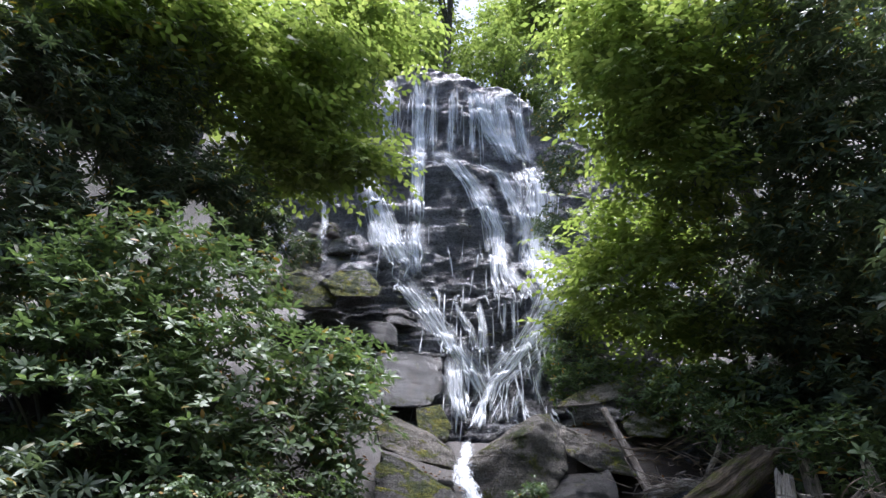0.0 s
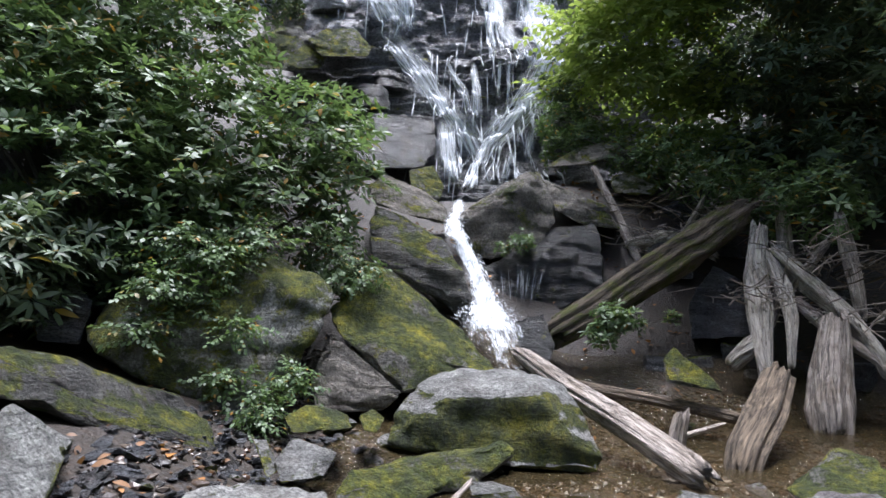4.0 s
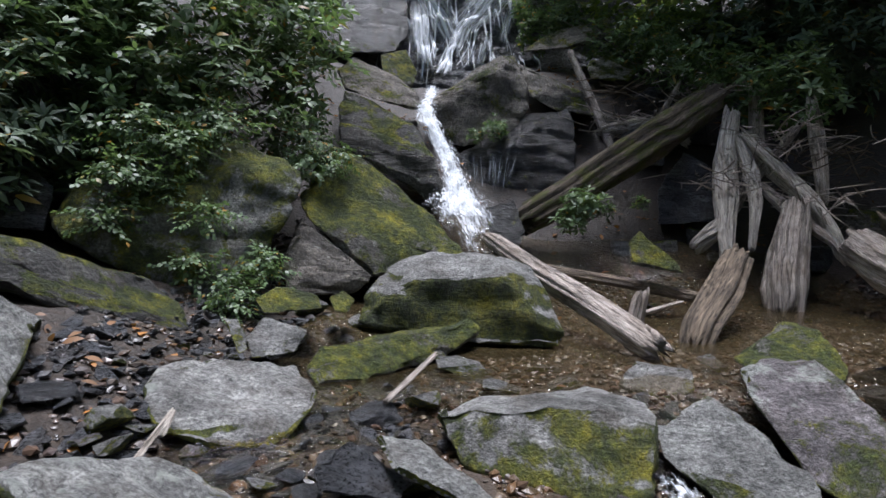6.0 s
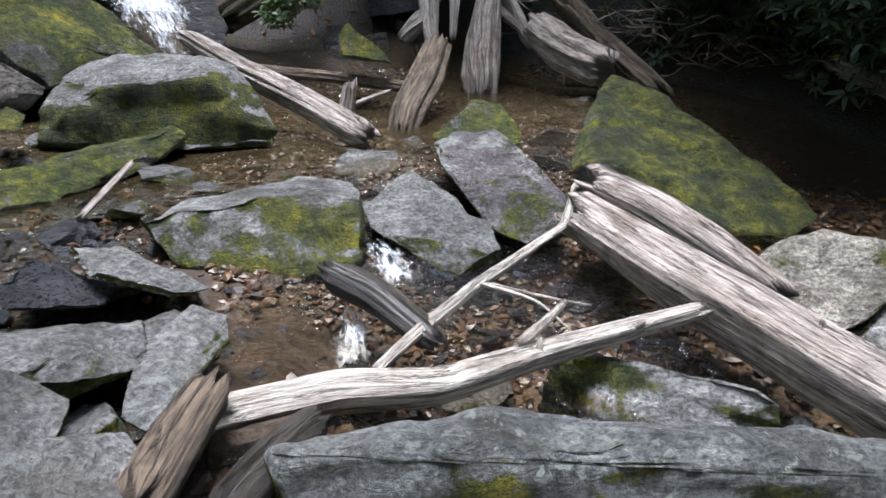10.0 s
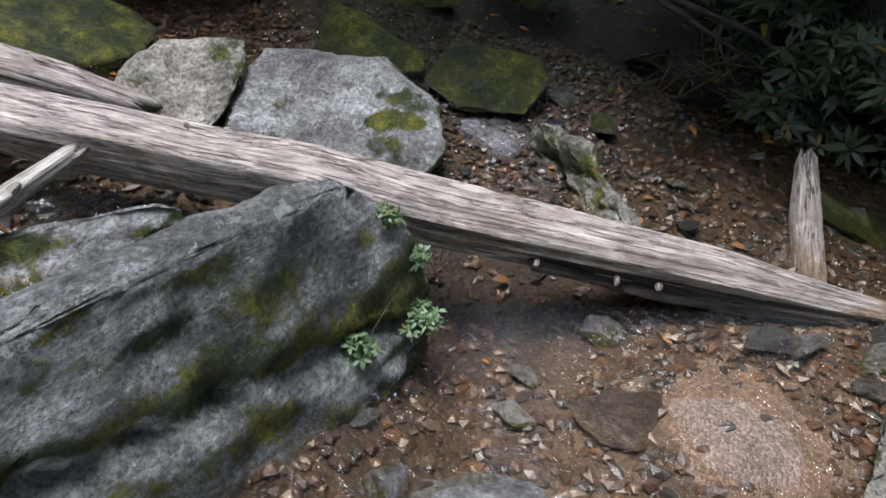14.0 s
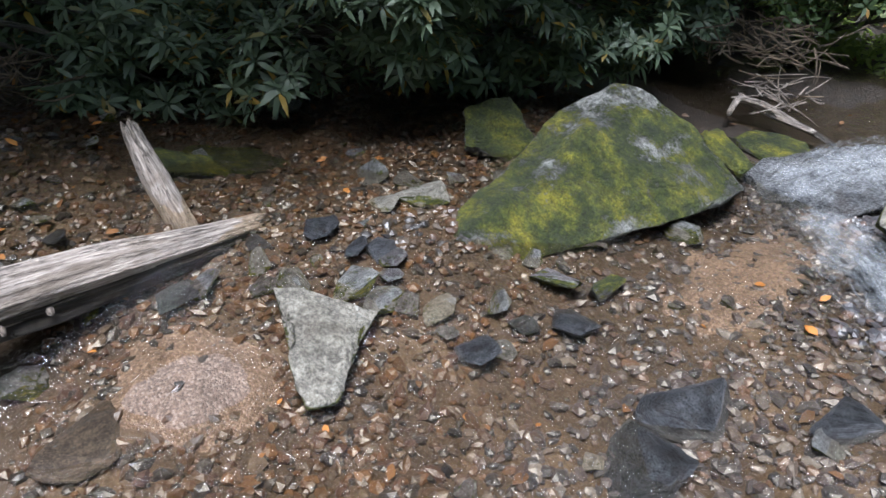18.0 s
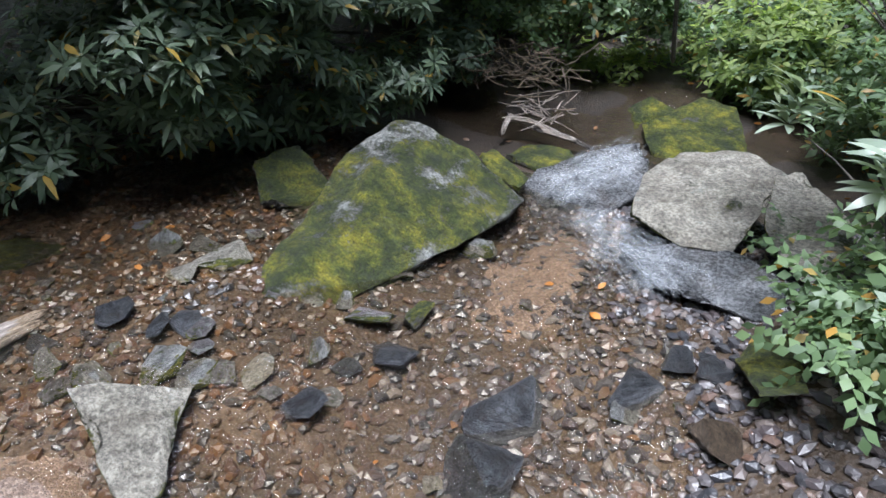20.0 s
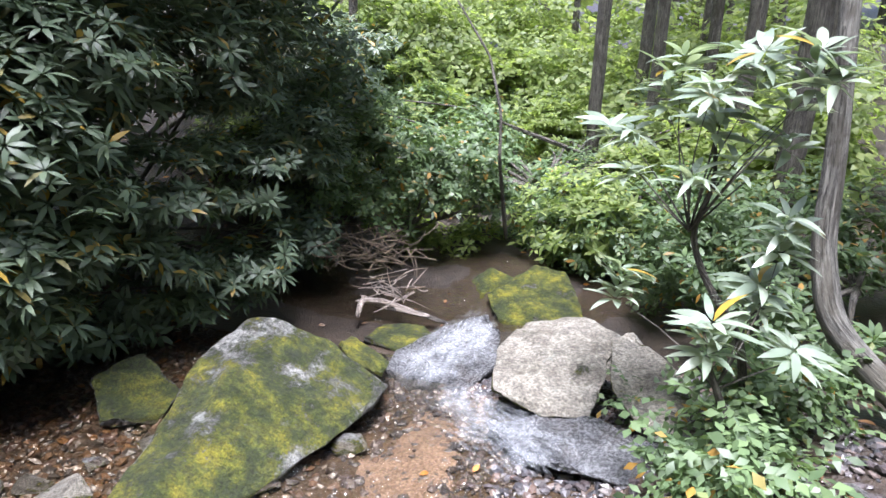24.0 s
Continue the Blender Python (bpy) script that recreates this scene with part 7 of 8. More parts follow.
# Overhead clumps out of view, added to keep light off the bank.
bush("unseen rhododendron canopy added to shade the bank", [(3.9, -0.6, 4.0, 0.75), (3.7, -1.8, 3.9, 0.75), (3.8, -3.1, 3.8, 0.8), (3.7, -4.4, 3.8, 0.8), (2.4, -6.2, 3.6, 0.8), (3.0, -7.2, 3.6, 0.9), (3.0, -3.5, 4.2, 0.8), (2.9, -4.7, 4.2, 0.8), (2.7, -5.6, 4.3, 0.8), (5, 3.2, 4.6, 1.3), (4.9, 1.2, 4.6, 1.3), (4.7, -0.8, 4.4, 1.3), (4.5, -2.8, 4.3, 1.3), (4.4, -4.8, 4.3, 1.3), (6.2, 2, 5, 1.5), (6.2, -1, 5, 1.5), (6, -4, 5, 1.5), (5.6, 4.8, 5, 1.4), (4.6, -6.4, 4.4, 1.3)], (6.4, -0.5, 1.6), 20, WHORLS, LEAF_RHODO, 1.5)
# Unseen bushes added on the near side, so light falls mostly from above.
bush("unseen rhododendron added to block low side light", [(-3.6, 2.4, 2, 1), (-4.2, 2.9, 2.9, 1), (-3.9, 1.8, 3.4, 0.9)], (-3.90, 2.40, 0.9), 12, WHORLS, LEAF_RHODO, 1.6)
bush("unseen rhododendron added to block low side light", [(-3.4, 0.4, 2, 1), (-4, 0.9, 2.9, 1), (-3.7, -0.2, 3.4, 0.9)], (-3.70, 0.40, 0.9), 12, WHORLS, LEAF_RHODO, 1.6)
bush("unseen rhododendron added to block low side light", [(-3.4, -1.8, 2, 1), (-4, -1.3, 2.9, 1), (-3.7, -2.4, 3.4, 0.9)], (-3.70, -1.80, 0.9), 12, WHORLS, LEAF_RHODO, 1.6)
bush("unseen rhododendron added to block low side light", [(-4.6, 4, 2, 1), (-5.2, 4.5, 2.9, 1), (-4.9, 3.4, 3.4, 0.9)], (-4.90, 4.00, 0.9), 12, WHORLS, LEAF_RHODO, 1.6)
bush("unseen rhododendron added to block low side light", [(-3.8, -4.2, 2, 1), (-4.4, -3.7, 2.9, 1), (-4.1, -4.8, 3.4, 0.9)], (-4.10, -4.20, 0.9), 12, WHORLS, LEAF_RHODO, 1.6)
bush("sunlit pale green thicket across the pool", [(2.79, -7.31, -0.71, 0.35), (2.47, -8.13, -0.34, 0.45), (1.83, -7.75, -0.38, 0.39), (1.31, -7.66, -0.37, 0.34), (3.14, -9.13, 0.16, 0.67), (2.5, -9.28, -0.07, 0.58), (1.82, -8.92, -0.09, 0.55), (1.63, -10.05, 0.09, 0.7), (2.59, -10.95, 0.41, 0.87), (1.15, -8.4, -0.45, 0.45), (0.72, -8.47, -0.42, 0.45), (3.45, -11.81, 0.84, 1.06)], (1.6, -9.5, 0.2), 60, TUFTS, LEAF_BRIGHT, 1.3)
bush("green undergrowth beside the mossy boulders", [(0.41, -8.06, -0.11, 0.42), (-0.09, -7.53, -0.18, 0.4), (0.21, -9.16, 0.07, 0.55), (-0.51, -8.12, 0.1, 0.49), (-0.23, -10.21, 0.2, 0.7), (0.75, -10.11, -0.12, 0.62)], (-0.8, -8.5, 0.3), 60, TUFTS, LEAF_LAUREL, 1.2)
bush("bright understorey in the open wood", [(-1, -11.23, 0.42, 0.87), (-1.82, -11.16, 0.66, 0.87), (-2.17, -9.04, 0.73, 0.63), (-2.88, -8.89, 1.08, 0.71), (-1.24, -9.13, 0.27, 0.63), (4.29, -13.73, 1.97, 1.48), (-1.49, -15.33, 1.44, 1.58), (-3.56, -13.96, 1.61, 1.48), (1.8, -13.21, 0.78, 1.26), (1.03, -14.33, 1.05, 1.35), (3.14, -14.02, 1.32, 1.48), (0.4, -12.28, 0.45, 0.95), (2.03, -16.27, 1.63, 1.97), (-0.38, -13.32, 0.67, 1.14)], (0.5, -14, 0.5), 20, SPRAYS, LEAF_BRIGHT, 1.8)
bush("dense low herbs and shrub on the bank", [(-0.89, -6.09, 0.44, 0.42), (-1.42, -6.03, 0.57, 0.42), (-1.69, -5.41, 0.57, 0.39), (-1.19, -5.18, 0.46, 0.32), (-0.9, -6.45, -0.07, 0.34), (-1.94, -6.45, 0.7, 0.46), (-2.25, -5.8, 0.72, 0.47), (-1.39, -4.49, 0.53, 0.24), (-1.54, -3.96, 0.52, 0.22)], (-2.0, -5.2, 0.5), 75, TUFTS, LEAF_LAUREL)
bush("leafy green herbs at the gravel edge", [(-0.69, -2.96, 0.54, 0.16), (-0.9, -3.18, 0.61, 0.17), (-0.59, -2.63, 0.57, 0.12), (-0.8, -2.65, 0.68, 0.15), (-0.45, -3.68, 0.29, 0.1), (-1.1, -3.26, 0.65, 0.18), (-0.66, -2.43, 0.67, 0.14), (-0.92, -3.54, 0.64, 0.13)], (-1.0, -3.0, 0.4), 150, SPRAYS, LEAF_LAUREL, 0.7)
bush("leafy thicket hanging over the dark pool", [(2.3, -7.0, 0.3, 0.45), (1.7, -7.3, 0.5, 0.5), (2.8, -6.7, 0.7, 0.5), (1.3, -7.6, 0.7, 0.5), (2.0, -7.4, 1.0, 0.5), (1.0, -7.9, 0.2, 0.4), (2.6, -7.2, 1.3, 0.55)], (2.0, -7.6, -0.2), 70, TUFTS, LEAF_LAUREL, 1.1)
bush("dark thicket behind the dead brush", [(3.55, -6.8, 0.61, 0.66), (3.36, -8.07, 0.73, 0.82), (2.92, -6.45, 0.24, 0.43), (3.1, -8.57, 0.04, 0.63), (3.67, -9.67, 1.46, 1.06), (4.1, -8.38, 1.52, 0.95)], (2.8, -7.5, 0.3), 45)
bush("low green undergrowth on the forest floor", [(-1.512, -12.871, 0.658, 0.504), (-2.868, -11.05, 1.173, 0.73), (2.721, -12.146, 0.542, 0.547), (-2.019, -12.852, 0.775, 0.775), (3.231, -8.579, 0.461, 0.518), (-0.921, -9.675, 0.386, 0.749), (3.64, -12.971, 1.039, 0.685), (0.648, -12.415, 0.492, 0.481), (4.077, -8.221, 0.753, 0.555), (3.871, -10.009, 1.023, 0.747), (0.667, -10.975, 0.425, 0.601), (-2.109, -11.639, 0.931, 0.465), (-3.029, -9.679, 0.794, 0.637), (0.37, -11.409, 0.634, 0.518), (-0.098, -12.264, 0.549, 0.547), (-0.553, -8.944, 0.146, 0.645), (3.835, -12.884, 0.908, 0.53), (2.721, -9.746, 0.215, 0.566), (-1.98, -10.7, 0.447, 0.694), (3.767, -7.676, 0.554, 0.786), (-3.254, -11.737, 1.388, 0.721), (-0.117, -7.746, 0.1, 0.736), (-1.053, -12.332, 0.485, 0.498)], (0.5, -9.0, 0.1), 55, TUFTS, LEAF_BRIGHT, 1.3)
bush("pale ferny undergrowth across the pool", [(-0.347, -7.633, -0.046, 0.453), (-3.042, -12.466, 1.263, 0.577), (-1.077, -12.908, 0.772, 0.598), (-1.737, -13.138, 0.635, 0.509), (2.015, -12.587, 0.368, 0.622), (-1.408, -7.414, -0.04, 0.635), (2.79, -11.003, 0.646, 0.617), (-1.465, -10.995, 0.318, 0.597), (-1.411, -8.075, 0.273, 0.625), (-3.147, -11.948, 1.096, 0.523), (-1.548, -8.195, 0.061, 0.468), (4.024, -10.051, 1.148, 0.591), (3.808, -9.511, 0.889, 0.711), (0.554, -12.933, 0.443, 0.756), (3.798, -7.86, 0.444, 0.68), (2.996, -9.581, 0.451, 0.635), (1.838, -9.316, 0.173, 0.773), (4.25, -13.046, 1.502, 0.787), (1.947, -13.228, 0.776, 0.495), (4.348, -9.43, 0.911, 0.509), (1.682, -10.028, 0.427, 0.775), (-1.652, -13.48, 0.986, 0.455), (3.611, -12.793, 1.084, 0.724)], (-0.5, -10.0, 0.3), 50, SPRAYS, LEAF_LAUREL, 1.2)
bush("shaded undergrowth on the slope beside the falls", [(-2.84, 7.118, 3.746, 0.461), (-3.583, 5.952, 3.196, 0.632), (-4.303, 6.99, 3.799, 0.41), (-3.86, 6.791, 3.806, 0.582), (-5.5, 6.122, 3.795, 0.557), (-5.962, 8.64, 5.89, 0.426), (-4.044, 6.22, 3.443, 0.493), (-5.159, 6.779, 4.299, 0.429), (-5.588, 7.491, 4.876, 0.554), (-4.438, 8.747, 5.352, 0.42), (-2.827, 5.238, 2.364, 0.651), (-4.479, 8.431, 4.97, 0.662), (-5.365, 4.991, 3.165, 0.502), (-4.049, 8.992, 5.35, 0.402), (-4.877, 7.088, 4.268, 0.615), (-4.257, 4.601, 2.66, 0.654), (-4.716, 8.263, 5.231, 0.588), (-3.564, 7.431, 3.976, 0.674), (-4.319, 9.03, 5.274, 0.66), (-3.167, 7.449, 3.891, 0.442), (-3.224, 6.12, 3.045, 0.44), (-5.703, 4.963, 3.393, 0.453)], (-3.6, 6.4, 2.6), 45)
bush("low plants behind the log jam", [(1.92, 9.95, 4.85, 0.32), (2.34, 9.79, 5.09, 0.37), (2.66, 8.9, 4.51, 0.3), (2.88, 8.47, 4.26, 0.32), (3.19, 7.98, 4.01, 0.35), (3.42, 7.49, 3.78, 0.37), (1.92, 10.31, 5.42, 0.39), (3.16, 8.32, 4.45, 0.4), (3.64, 6.99, 3.5, 0.42), (3.88, 6.42, 3.35, 0.47)], (3.6, 8.2, 3.4), 60, TUFTS, LEAF_LAUREL)
bush("moss and ferns on the falls' edge", [(2.19, 11.1, 6.11, 0.42), (2.38, 10.7, 5.56, 0.4), (2.16, 11.9, 6.86, 0.34), (2.48, 11.67, 7.26, 0.46), (-2.14, 11.17, 11.88, 0.53), (-2.46, 11.18, 12.55, 0.55), (2.08, 11.89, 13.35, 0.58), (2.27, 11.8, 11.89, 0.55), (2.43, 11.74, 10.26, 0.57), (2.28, 11.98, 8.97, 0.49), (-3.37, 10.06, 7.7, 0.42), (-2.8, 10.84, 7.66, 0.33)], (3.4, 10.5, 5.0), 70, TUFTS, LEAF_RHODO, stems=0)


# ---- single plants and brush ----
BIG_WHORLS = [whorl(lrng.randint(8, 11), 0.17, 0.04, lrng, 0.5, 0.4, 4) for _ in range(5)]


def rhododendron(label, stem, tips):
    """A young bush: one crooked stem, side shoots, and a whorl of long leaves at each tip."""
    ob = tagged(new("rhododendron"), label, "bush")
    ob.location = stem[0]
    base = np.array(stem[0])
    v, f, uv = tube(np.array(stem) - base, (0.022, 0.018, 0.014, 0.008), 9, 0.05, 0.1, 3.3)
    me = array_mesh("stem", v, f, BARK)
    set_uv(me, uv)
    new("stem", me).parent = ob
    crook = stem[len(stem) // 2]
    limbs(ob, crook, [(*p, 0) for p in tips], 0.006, BARK, "shoot")
    for k, p in enumerate(tips):
        m = 4 if k < 4 else 2
        at = np.array([p] * m) - base + np.array([(0, 0, 0.05 * i) for i in range(m)])
        ups = np.array([(lrng.uniform(-0.3, 0.3), lrng.uniform(-0.3, 0.3), 1.0) for _ in range(m)])
        me = scattered("leaf_whorl", [BIG_WHORLS[k % 5], BIG_WHORLS[(k + 2) % 5]], at, ups, np.array([lrng.uniform(0, 6) for _ in range(m)]), np.array([lrng.uniform(0.85, 1.1) for _ in range(m)]), LEAF_SILVER)
        new("leaf_whorl", me).parent = ob
    return ob


def bent_tree(label, line, radii, clumps):
    ob = tagged(new("tree"), label, "tree")
    ob.location = line[0]
    v, f, uv = tube(np.array(line) - np.array(line[0]), radii, 16, 0.06, 0.08, 1.1)
    me = array_mesh("trunk", v, f, BARK_PALE)
    set_uv(me, uv)
    new("trunk", me).parent = ob
    limbs(ob, line[-1], clumps, 0.04, BARK, "limb")
    foliage("crown", clumps, 10, WIDE, LEAF_TREE, ob)
    return ob


def sticks(label, at, count, reach, mat):
    """A heap of thin dead sticks lying across each other."""
    srng = random.Random(int(abs(at[0] * 100)) + count)
    V, Q, C, U, o = [], [], [], [], 0
    for k in range(count):
        c = np.array([srng.gauss(0, reach * 0.55), srng.gauss(0, reach * 0.55), srng.uniform(0, reach * 0.5)])
        a, e, ln = srng.uniform(0, 6.28), srng.gauss(0.15, 0.35), srng.uniform(0.25, 0.8) * max(0.6, reach)
        d = np.array([math.cos(a) * math.cos(e), math.sin(a) * math.cos(e), math.sin(e)]) * ln / 2
        bow = np.array([srng.uniform(-0.06, 0.06) for _ in range(3)])
        v, f, uv = tube(np.array([c - d, c + bow, c + d]), (srng.uniform(0.004, 0.012), 0.006, 0.003), 5, 0.12, 0.1, k)
        V.append(v), Q.append(f[0] + o), C.append(f[1] + o), U.append(uv)
        o += len(v)
    me = array_mesh("brushwood", np.concatenate(V), [np.concatenate(Q), np.concatenate(C)], mat)
    set_uv(me, np.concatenate(U))
    ob = new("brushwood", me)
    ob.location = at
    return tagged(ob, label, "brushwood", kind="stuff")


rhododendron("young rhododendron with drooping silvery green leaves", [(-0.84, -3.23, 0.66), (-0.8, -3.25, 0.9), (-0.63, -3.37, 1.11), (-0.54, -3.45, 1.32), (-0.63, -3.49, 1.53), (-0.6, -3.54, 1.75)], [(-0.6, -3.54, 1.75), (-0.39, -3.68, 1.85), (-0.72, -3.44, 1.97), (-0.89, -3.29, 1.99), (-0.25, -3.67, 1.68), (-0.45, -3.79, 2.03), (-0.68, -3.39, 1.61), (-0.88, -3.49, 1.88), (-0.5, -3.31, 1.56), (-0.24, -3.54, 1.52), (-0.93, -3.17, 2.02), (-0.67, -3.65, 2.07), (-0.91, -3.56, 1.7), (-0.15, -3.88, 1.67), (-0.53, -3.37, 1.94)])
rhododendron("low rhododendron shoot beside the pale rock", [(-0.729, -2.894, 0.65), (-0.658, -2.941, 0.798), (-0.607, -2.966, 0.935)], [(-0.607, -2.966, 0.935), (-0.861, -3.173, 1.338), (-0.248, -3.366, 0.974), (-0.808, -3.19, 1.04), (-0.935, -2.994, 0.944)])
bent_tree("leaning grey tree with a bent lichened trunk", [(-1.566, -3.153, 0.63), (-1.415, -3.409, 0.736), (-1.269, -3.597, 0.887), (-1.225, -3.779, 1.199), (-1.239, -3.926, 1.625), (-1.206, -4.036, 2.206), (-1.245, -4.382, 2.894), (-1.278, -4.989, 3.803)], (0.07, 0.06, 0.05, 0.048, 0.045, 0.045), [(-2.4, -4.4, 7.0, 0.9), (-1.6, -5.2, 7.6, 0.9), (-2.8, -5.4, 8.2, 1.0)])
timber("sapling", "thin bare sapling bent in an arch", BARK, [(0.642, -6.272, 0.28), (0.688, -5.858, 1.097), (0.706, -5.921, 1.496), (0.857, -6.14, 1.942), (1.234, -6.479, 2.403)], (0.02, 0.016, 0.012, 0.008))
sticks("heap of dead brown brushwood on the far bank", (2.093, -6.233, -0.069), 150, 0.55, WOOD_BROWN)
sticks("tangle of dry pale twigs and roots", (1.607, -5.648, -0.229), 26, 0.3, WOOD_GREY)
sticks("tangle of broken twigs on the log jam", (2.6, 7.498, 3.008), 70, 0.5, WOOD_GREY)
sticks("heap of broken grey branches", (3.583, 6.103, 2.634), 60, 0.6, WOOD_GREY)
sticks("dead twigs at the dark bank", (4.489, -0.972, 0.392), 50, 0.3, WOOD_BROWN)
bush("small fern like herb growing in a rock crack", [(1.86, 0.36, 0.79, 0.04), (1.8, 0.24, 0.43, 0.05), (1.61, 0.39, 0.45, 0.04), (1.9, 0.27, 0.62, 0.03)], (1.86, 0.3, 0.58), 900, TUFTS, LEAF_LAUREL, 0.35, "herb", 0.004, 3)
bush("bright green herbs under the slanting log", [(1.617, 5.986, 2.154, 0.16), (1.498, 5.916, 1.995, 0.12), (1.816, 6.035, 2.107, 0.1), (2.215, 6.114, 2.161, 0.06)], (1.621, 5.988, 1.945), 260, TUFTS, LEAF_LAUREL, 0.7, "herb", 0.006, 5)
bush("small fern patch on the wedge boulder", [(0.94, 7.162, 2.995, 0.13), (0.725, 7.196, 2.918, 0.08)], (0.924, 7.274, 2.934), 400, TUFTS, LEAF_LAUREL, 0.5, "herb", 0.004, 2)
bush("seedlings at the foot of the mossy boulder", [(-1.028, 4.225, 1.503, 0.13), (-0.904, 4.371, 1.639, 0.1), (-1.043, 4.101, 1.377, 0.08), (-1.312, 4.258, 1.638, 0.1), (-1.291, 4.383, 1.966, 0.1)], (-1.033, 4.201, 1.327), 300, SPRAYS, LEAF_LAUREL, 0.45, "herb", 0.005, 5)
bush("creeping shoots over the mossy boulder", [(-1.771, 4.602, 2.509, 0.2), (-1.496, 4.606, 2.438, 0.15), (-1.855, 4.375, 2.214, 0.15), (-1.579, 4.438, 2.149, 0.12), (-1.335, 4.844, 2.636, 0.2), (-0.732, 5.313, 2.4, 0.2), (-0.903, 5.468, 2.599, 0.25), (-1.898, 4.253, 1.95, 0.12)], (-1.81, 4.79, 2.616), 200, SPRAYS, LEAF_LAUREL, 0.5, "creeper", 0.006, 8)
sticks("broken twigs and bark among the driftwood", (3.157, 7.255, 3.183), 45, 0.6, WOOD_GREY)
sticks("broken twigs and bark among the driftwood", (3.168, 6.242, 2.308), 45, 0.4, WOOD_GREY)
sticks("broken twigs and bark among the driftwood", (3.583, 5.671, 2.094), 45, 0.5, WOOD_GREY)
sticks("broken twigs and bark among the driftwood", (2.549, 7.98, 3.423), 45, 0.5, WOOD_BROWN)
sticks("broken twigs and bark among the driftwood", (4.084, 6.04, 2.481), 45, 0.5, WOOD_BROWN)
sticks("broken twigs and bark among the driftwood", (4.563, 4.825, 1.759), 45, 0.5, WOOD_GREY)
sticks("broken twigs and bark among the driftwood", (4.92, 4.017, 1.476), 45, 0.5, WOOD_BROWN)

# ---- stream stones and gravel ----
STONE_SHAPES = []
for k in range(10):
    srng = random.Random(k + 40)
    pts = []
    for i in range(13):
        d = Vector((srng.gauss(0, 1), srng.gauss(0, 1), srng.gauss(0, 1))).normalized()
        pts.append(Vector((d.x * 0.5, d.y * 0.5, d.z * 0.5)) * srng.uniform(0.85, 1.1))
    bm = rock_bmesh(pts, 0.8, 6)
    me = bpy.data.meshes.new("stone")
    bm.to_mesh(me)
    bm.free()
    me.shade_smooth()
    STONE_SHAPES.append(me)
stone_rng = random.Random(3)
stone_meshes = {}


def stone(x, y, z, wide, deep, tall, mat):
    """A loose stone of a given breadth, depth and height, bedded in the gravel."""
    k = stone_rng.randrange(len(STONE_SHAPES))
    if (k, mat.name) not in stone_meshes:
        me = STONE_SHAPES[k].copy()
        me.materials.clear()
        me.materials.append(mat)
        stone_meshes[k, mat.name] = me
    ob = new("stone", stone_meshes[k, mat.name])
    s = max(wide, deep)
    z = min(z, float(ground_height(x, y)) + 0.02)
    ob.location = (x, y, z + tall * s * 0.3)
    ob.rotation_euler = (stone_rng.uniform(-0.3, 0.3), stone_rng.uniform(-0.3, 0.3), math.atan2(-x, y) * 0 + stone_rng.uniform(-0.5, 0.5) - (1.57 if abs(x) > abs(y) else 0))
    ob.scale = (wide * 1.1, max(deep * 1.5, wide * 0.6), max(0.25, tall) * s * 1.3)
    words = {"grey_schist": "flat grey stone", "dark_slate": "dark slate stone", "pale_schist": "pale cream stone", "purple_schist": "purplish stone", "mossy_schist": "mossy green stone", "brown_schist": "long brown stone"}
    return tagged(ob, words.get(mat.name, "grey stone") + " bedded in the stream gravel", "stone", "stones in the stream bed")


stone(2.51, -2.28, 0.1, 0.23, 0.15, 0.3, STONE_GREY)
stone(2.1, -2.33, 0.13, 0.18, 0.23, 0.4, STONE_PALE)
stone(2.16, -2.1, 0.17, 0.15, 0.12, 0.3, STONE_PALE)
stone(2.34, -2.4, 0.1, 0.21, 0.11, 0.2, STONE_GREY)
stone(2.18, -2.63, 0.08, 0.13, 0.08, 0.2, STONE_PURPLE)
stone(2.17, -1.73, 0.19, 0.2, 0.13, 0.3, STONE_DARK)
stone(1.96, -1.76, 0.17, 0.21, 0.09, 0.2, STONE_DARK)
stone(1.81, -1.84, 0.15, 0.15, 0.11, 0.3, STONE_PURPLE)
stone(1.73, -1.76, 0.14, 0.12, 0.09, 0.3, STONE_PURPLE)
stone(1.8, -1.62, 0.13, 0.22, 0.12, 0.3, STONE_GREY)
stone(1.46, -1.81, 0.08, 0.14, 0.15, 0.3, STONE_PALE)
stone(1.21, -1.77, 0.05, 0.23, 0.13, 0.3, STONE_DARK)
stone(1.05, -2.23, 0.01, 0.23, 0.15, 0.3, STONE_DARK)
stone(1.27, -2.35, 0.05, 0.3, 0.12, 0.2, STONE_PURPLE)
stone(1.33, -2.77, 0.02, 0.13, 0.13, 0.3, STONE_PURPLE)
stone(1.06, -3.22, -0.03, 0.21, 0.14, 0.4, STONE_GREY)
stone(0.45, -2.15, -0.01, 0.31, 0.34, 0.15, STONE_DARK)
stone(0.48, -1.87, -0.05, 0.34, 0.27, 0.15, STONE_DARK)
stone(0.6, -1.75, -0.05, 0.08, 0.07, 0.4, STONE_PALE)
stone(-0.27, -2.2, 0.18, 0.27, 0.16, 0.3, STONE_BROWN)
stone(0.01, -2.41, 0.12, 0.24, 0.17, 0.2, STONE_DARK)
stone(1.57, -1.73, 0.1, 0.13, 0.1, 0.3, STONE_PURPLE)
stone(1.1, -2.45, 0.02, 0.11, 0.22, 0.5, STONE_MOSSY)
stone(0.04, -2.3, 0.1, 0.14, 0.14, 0.2, STONE_GREY)
stone(1.32, -2.04, 0.06, 0.15, 0.13, 0.3, STONE_GREY)
stone(1.36, -1.75, 0.06, 0.12, 0.07, 0.2, STONE_GREY)
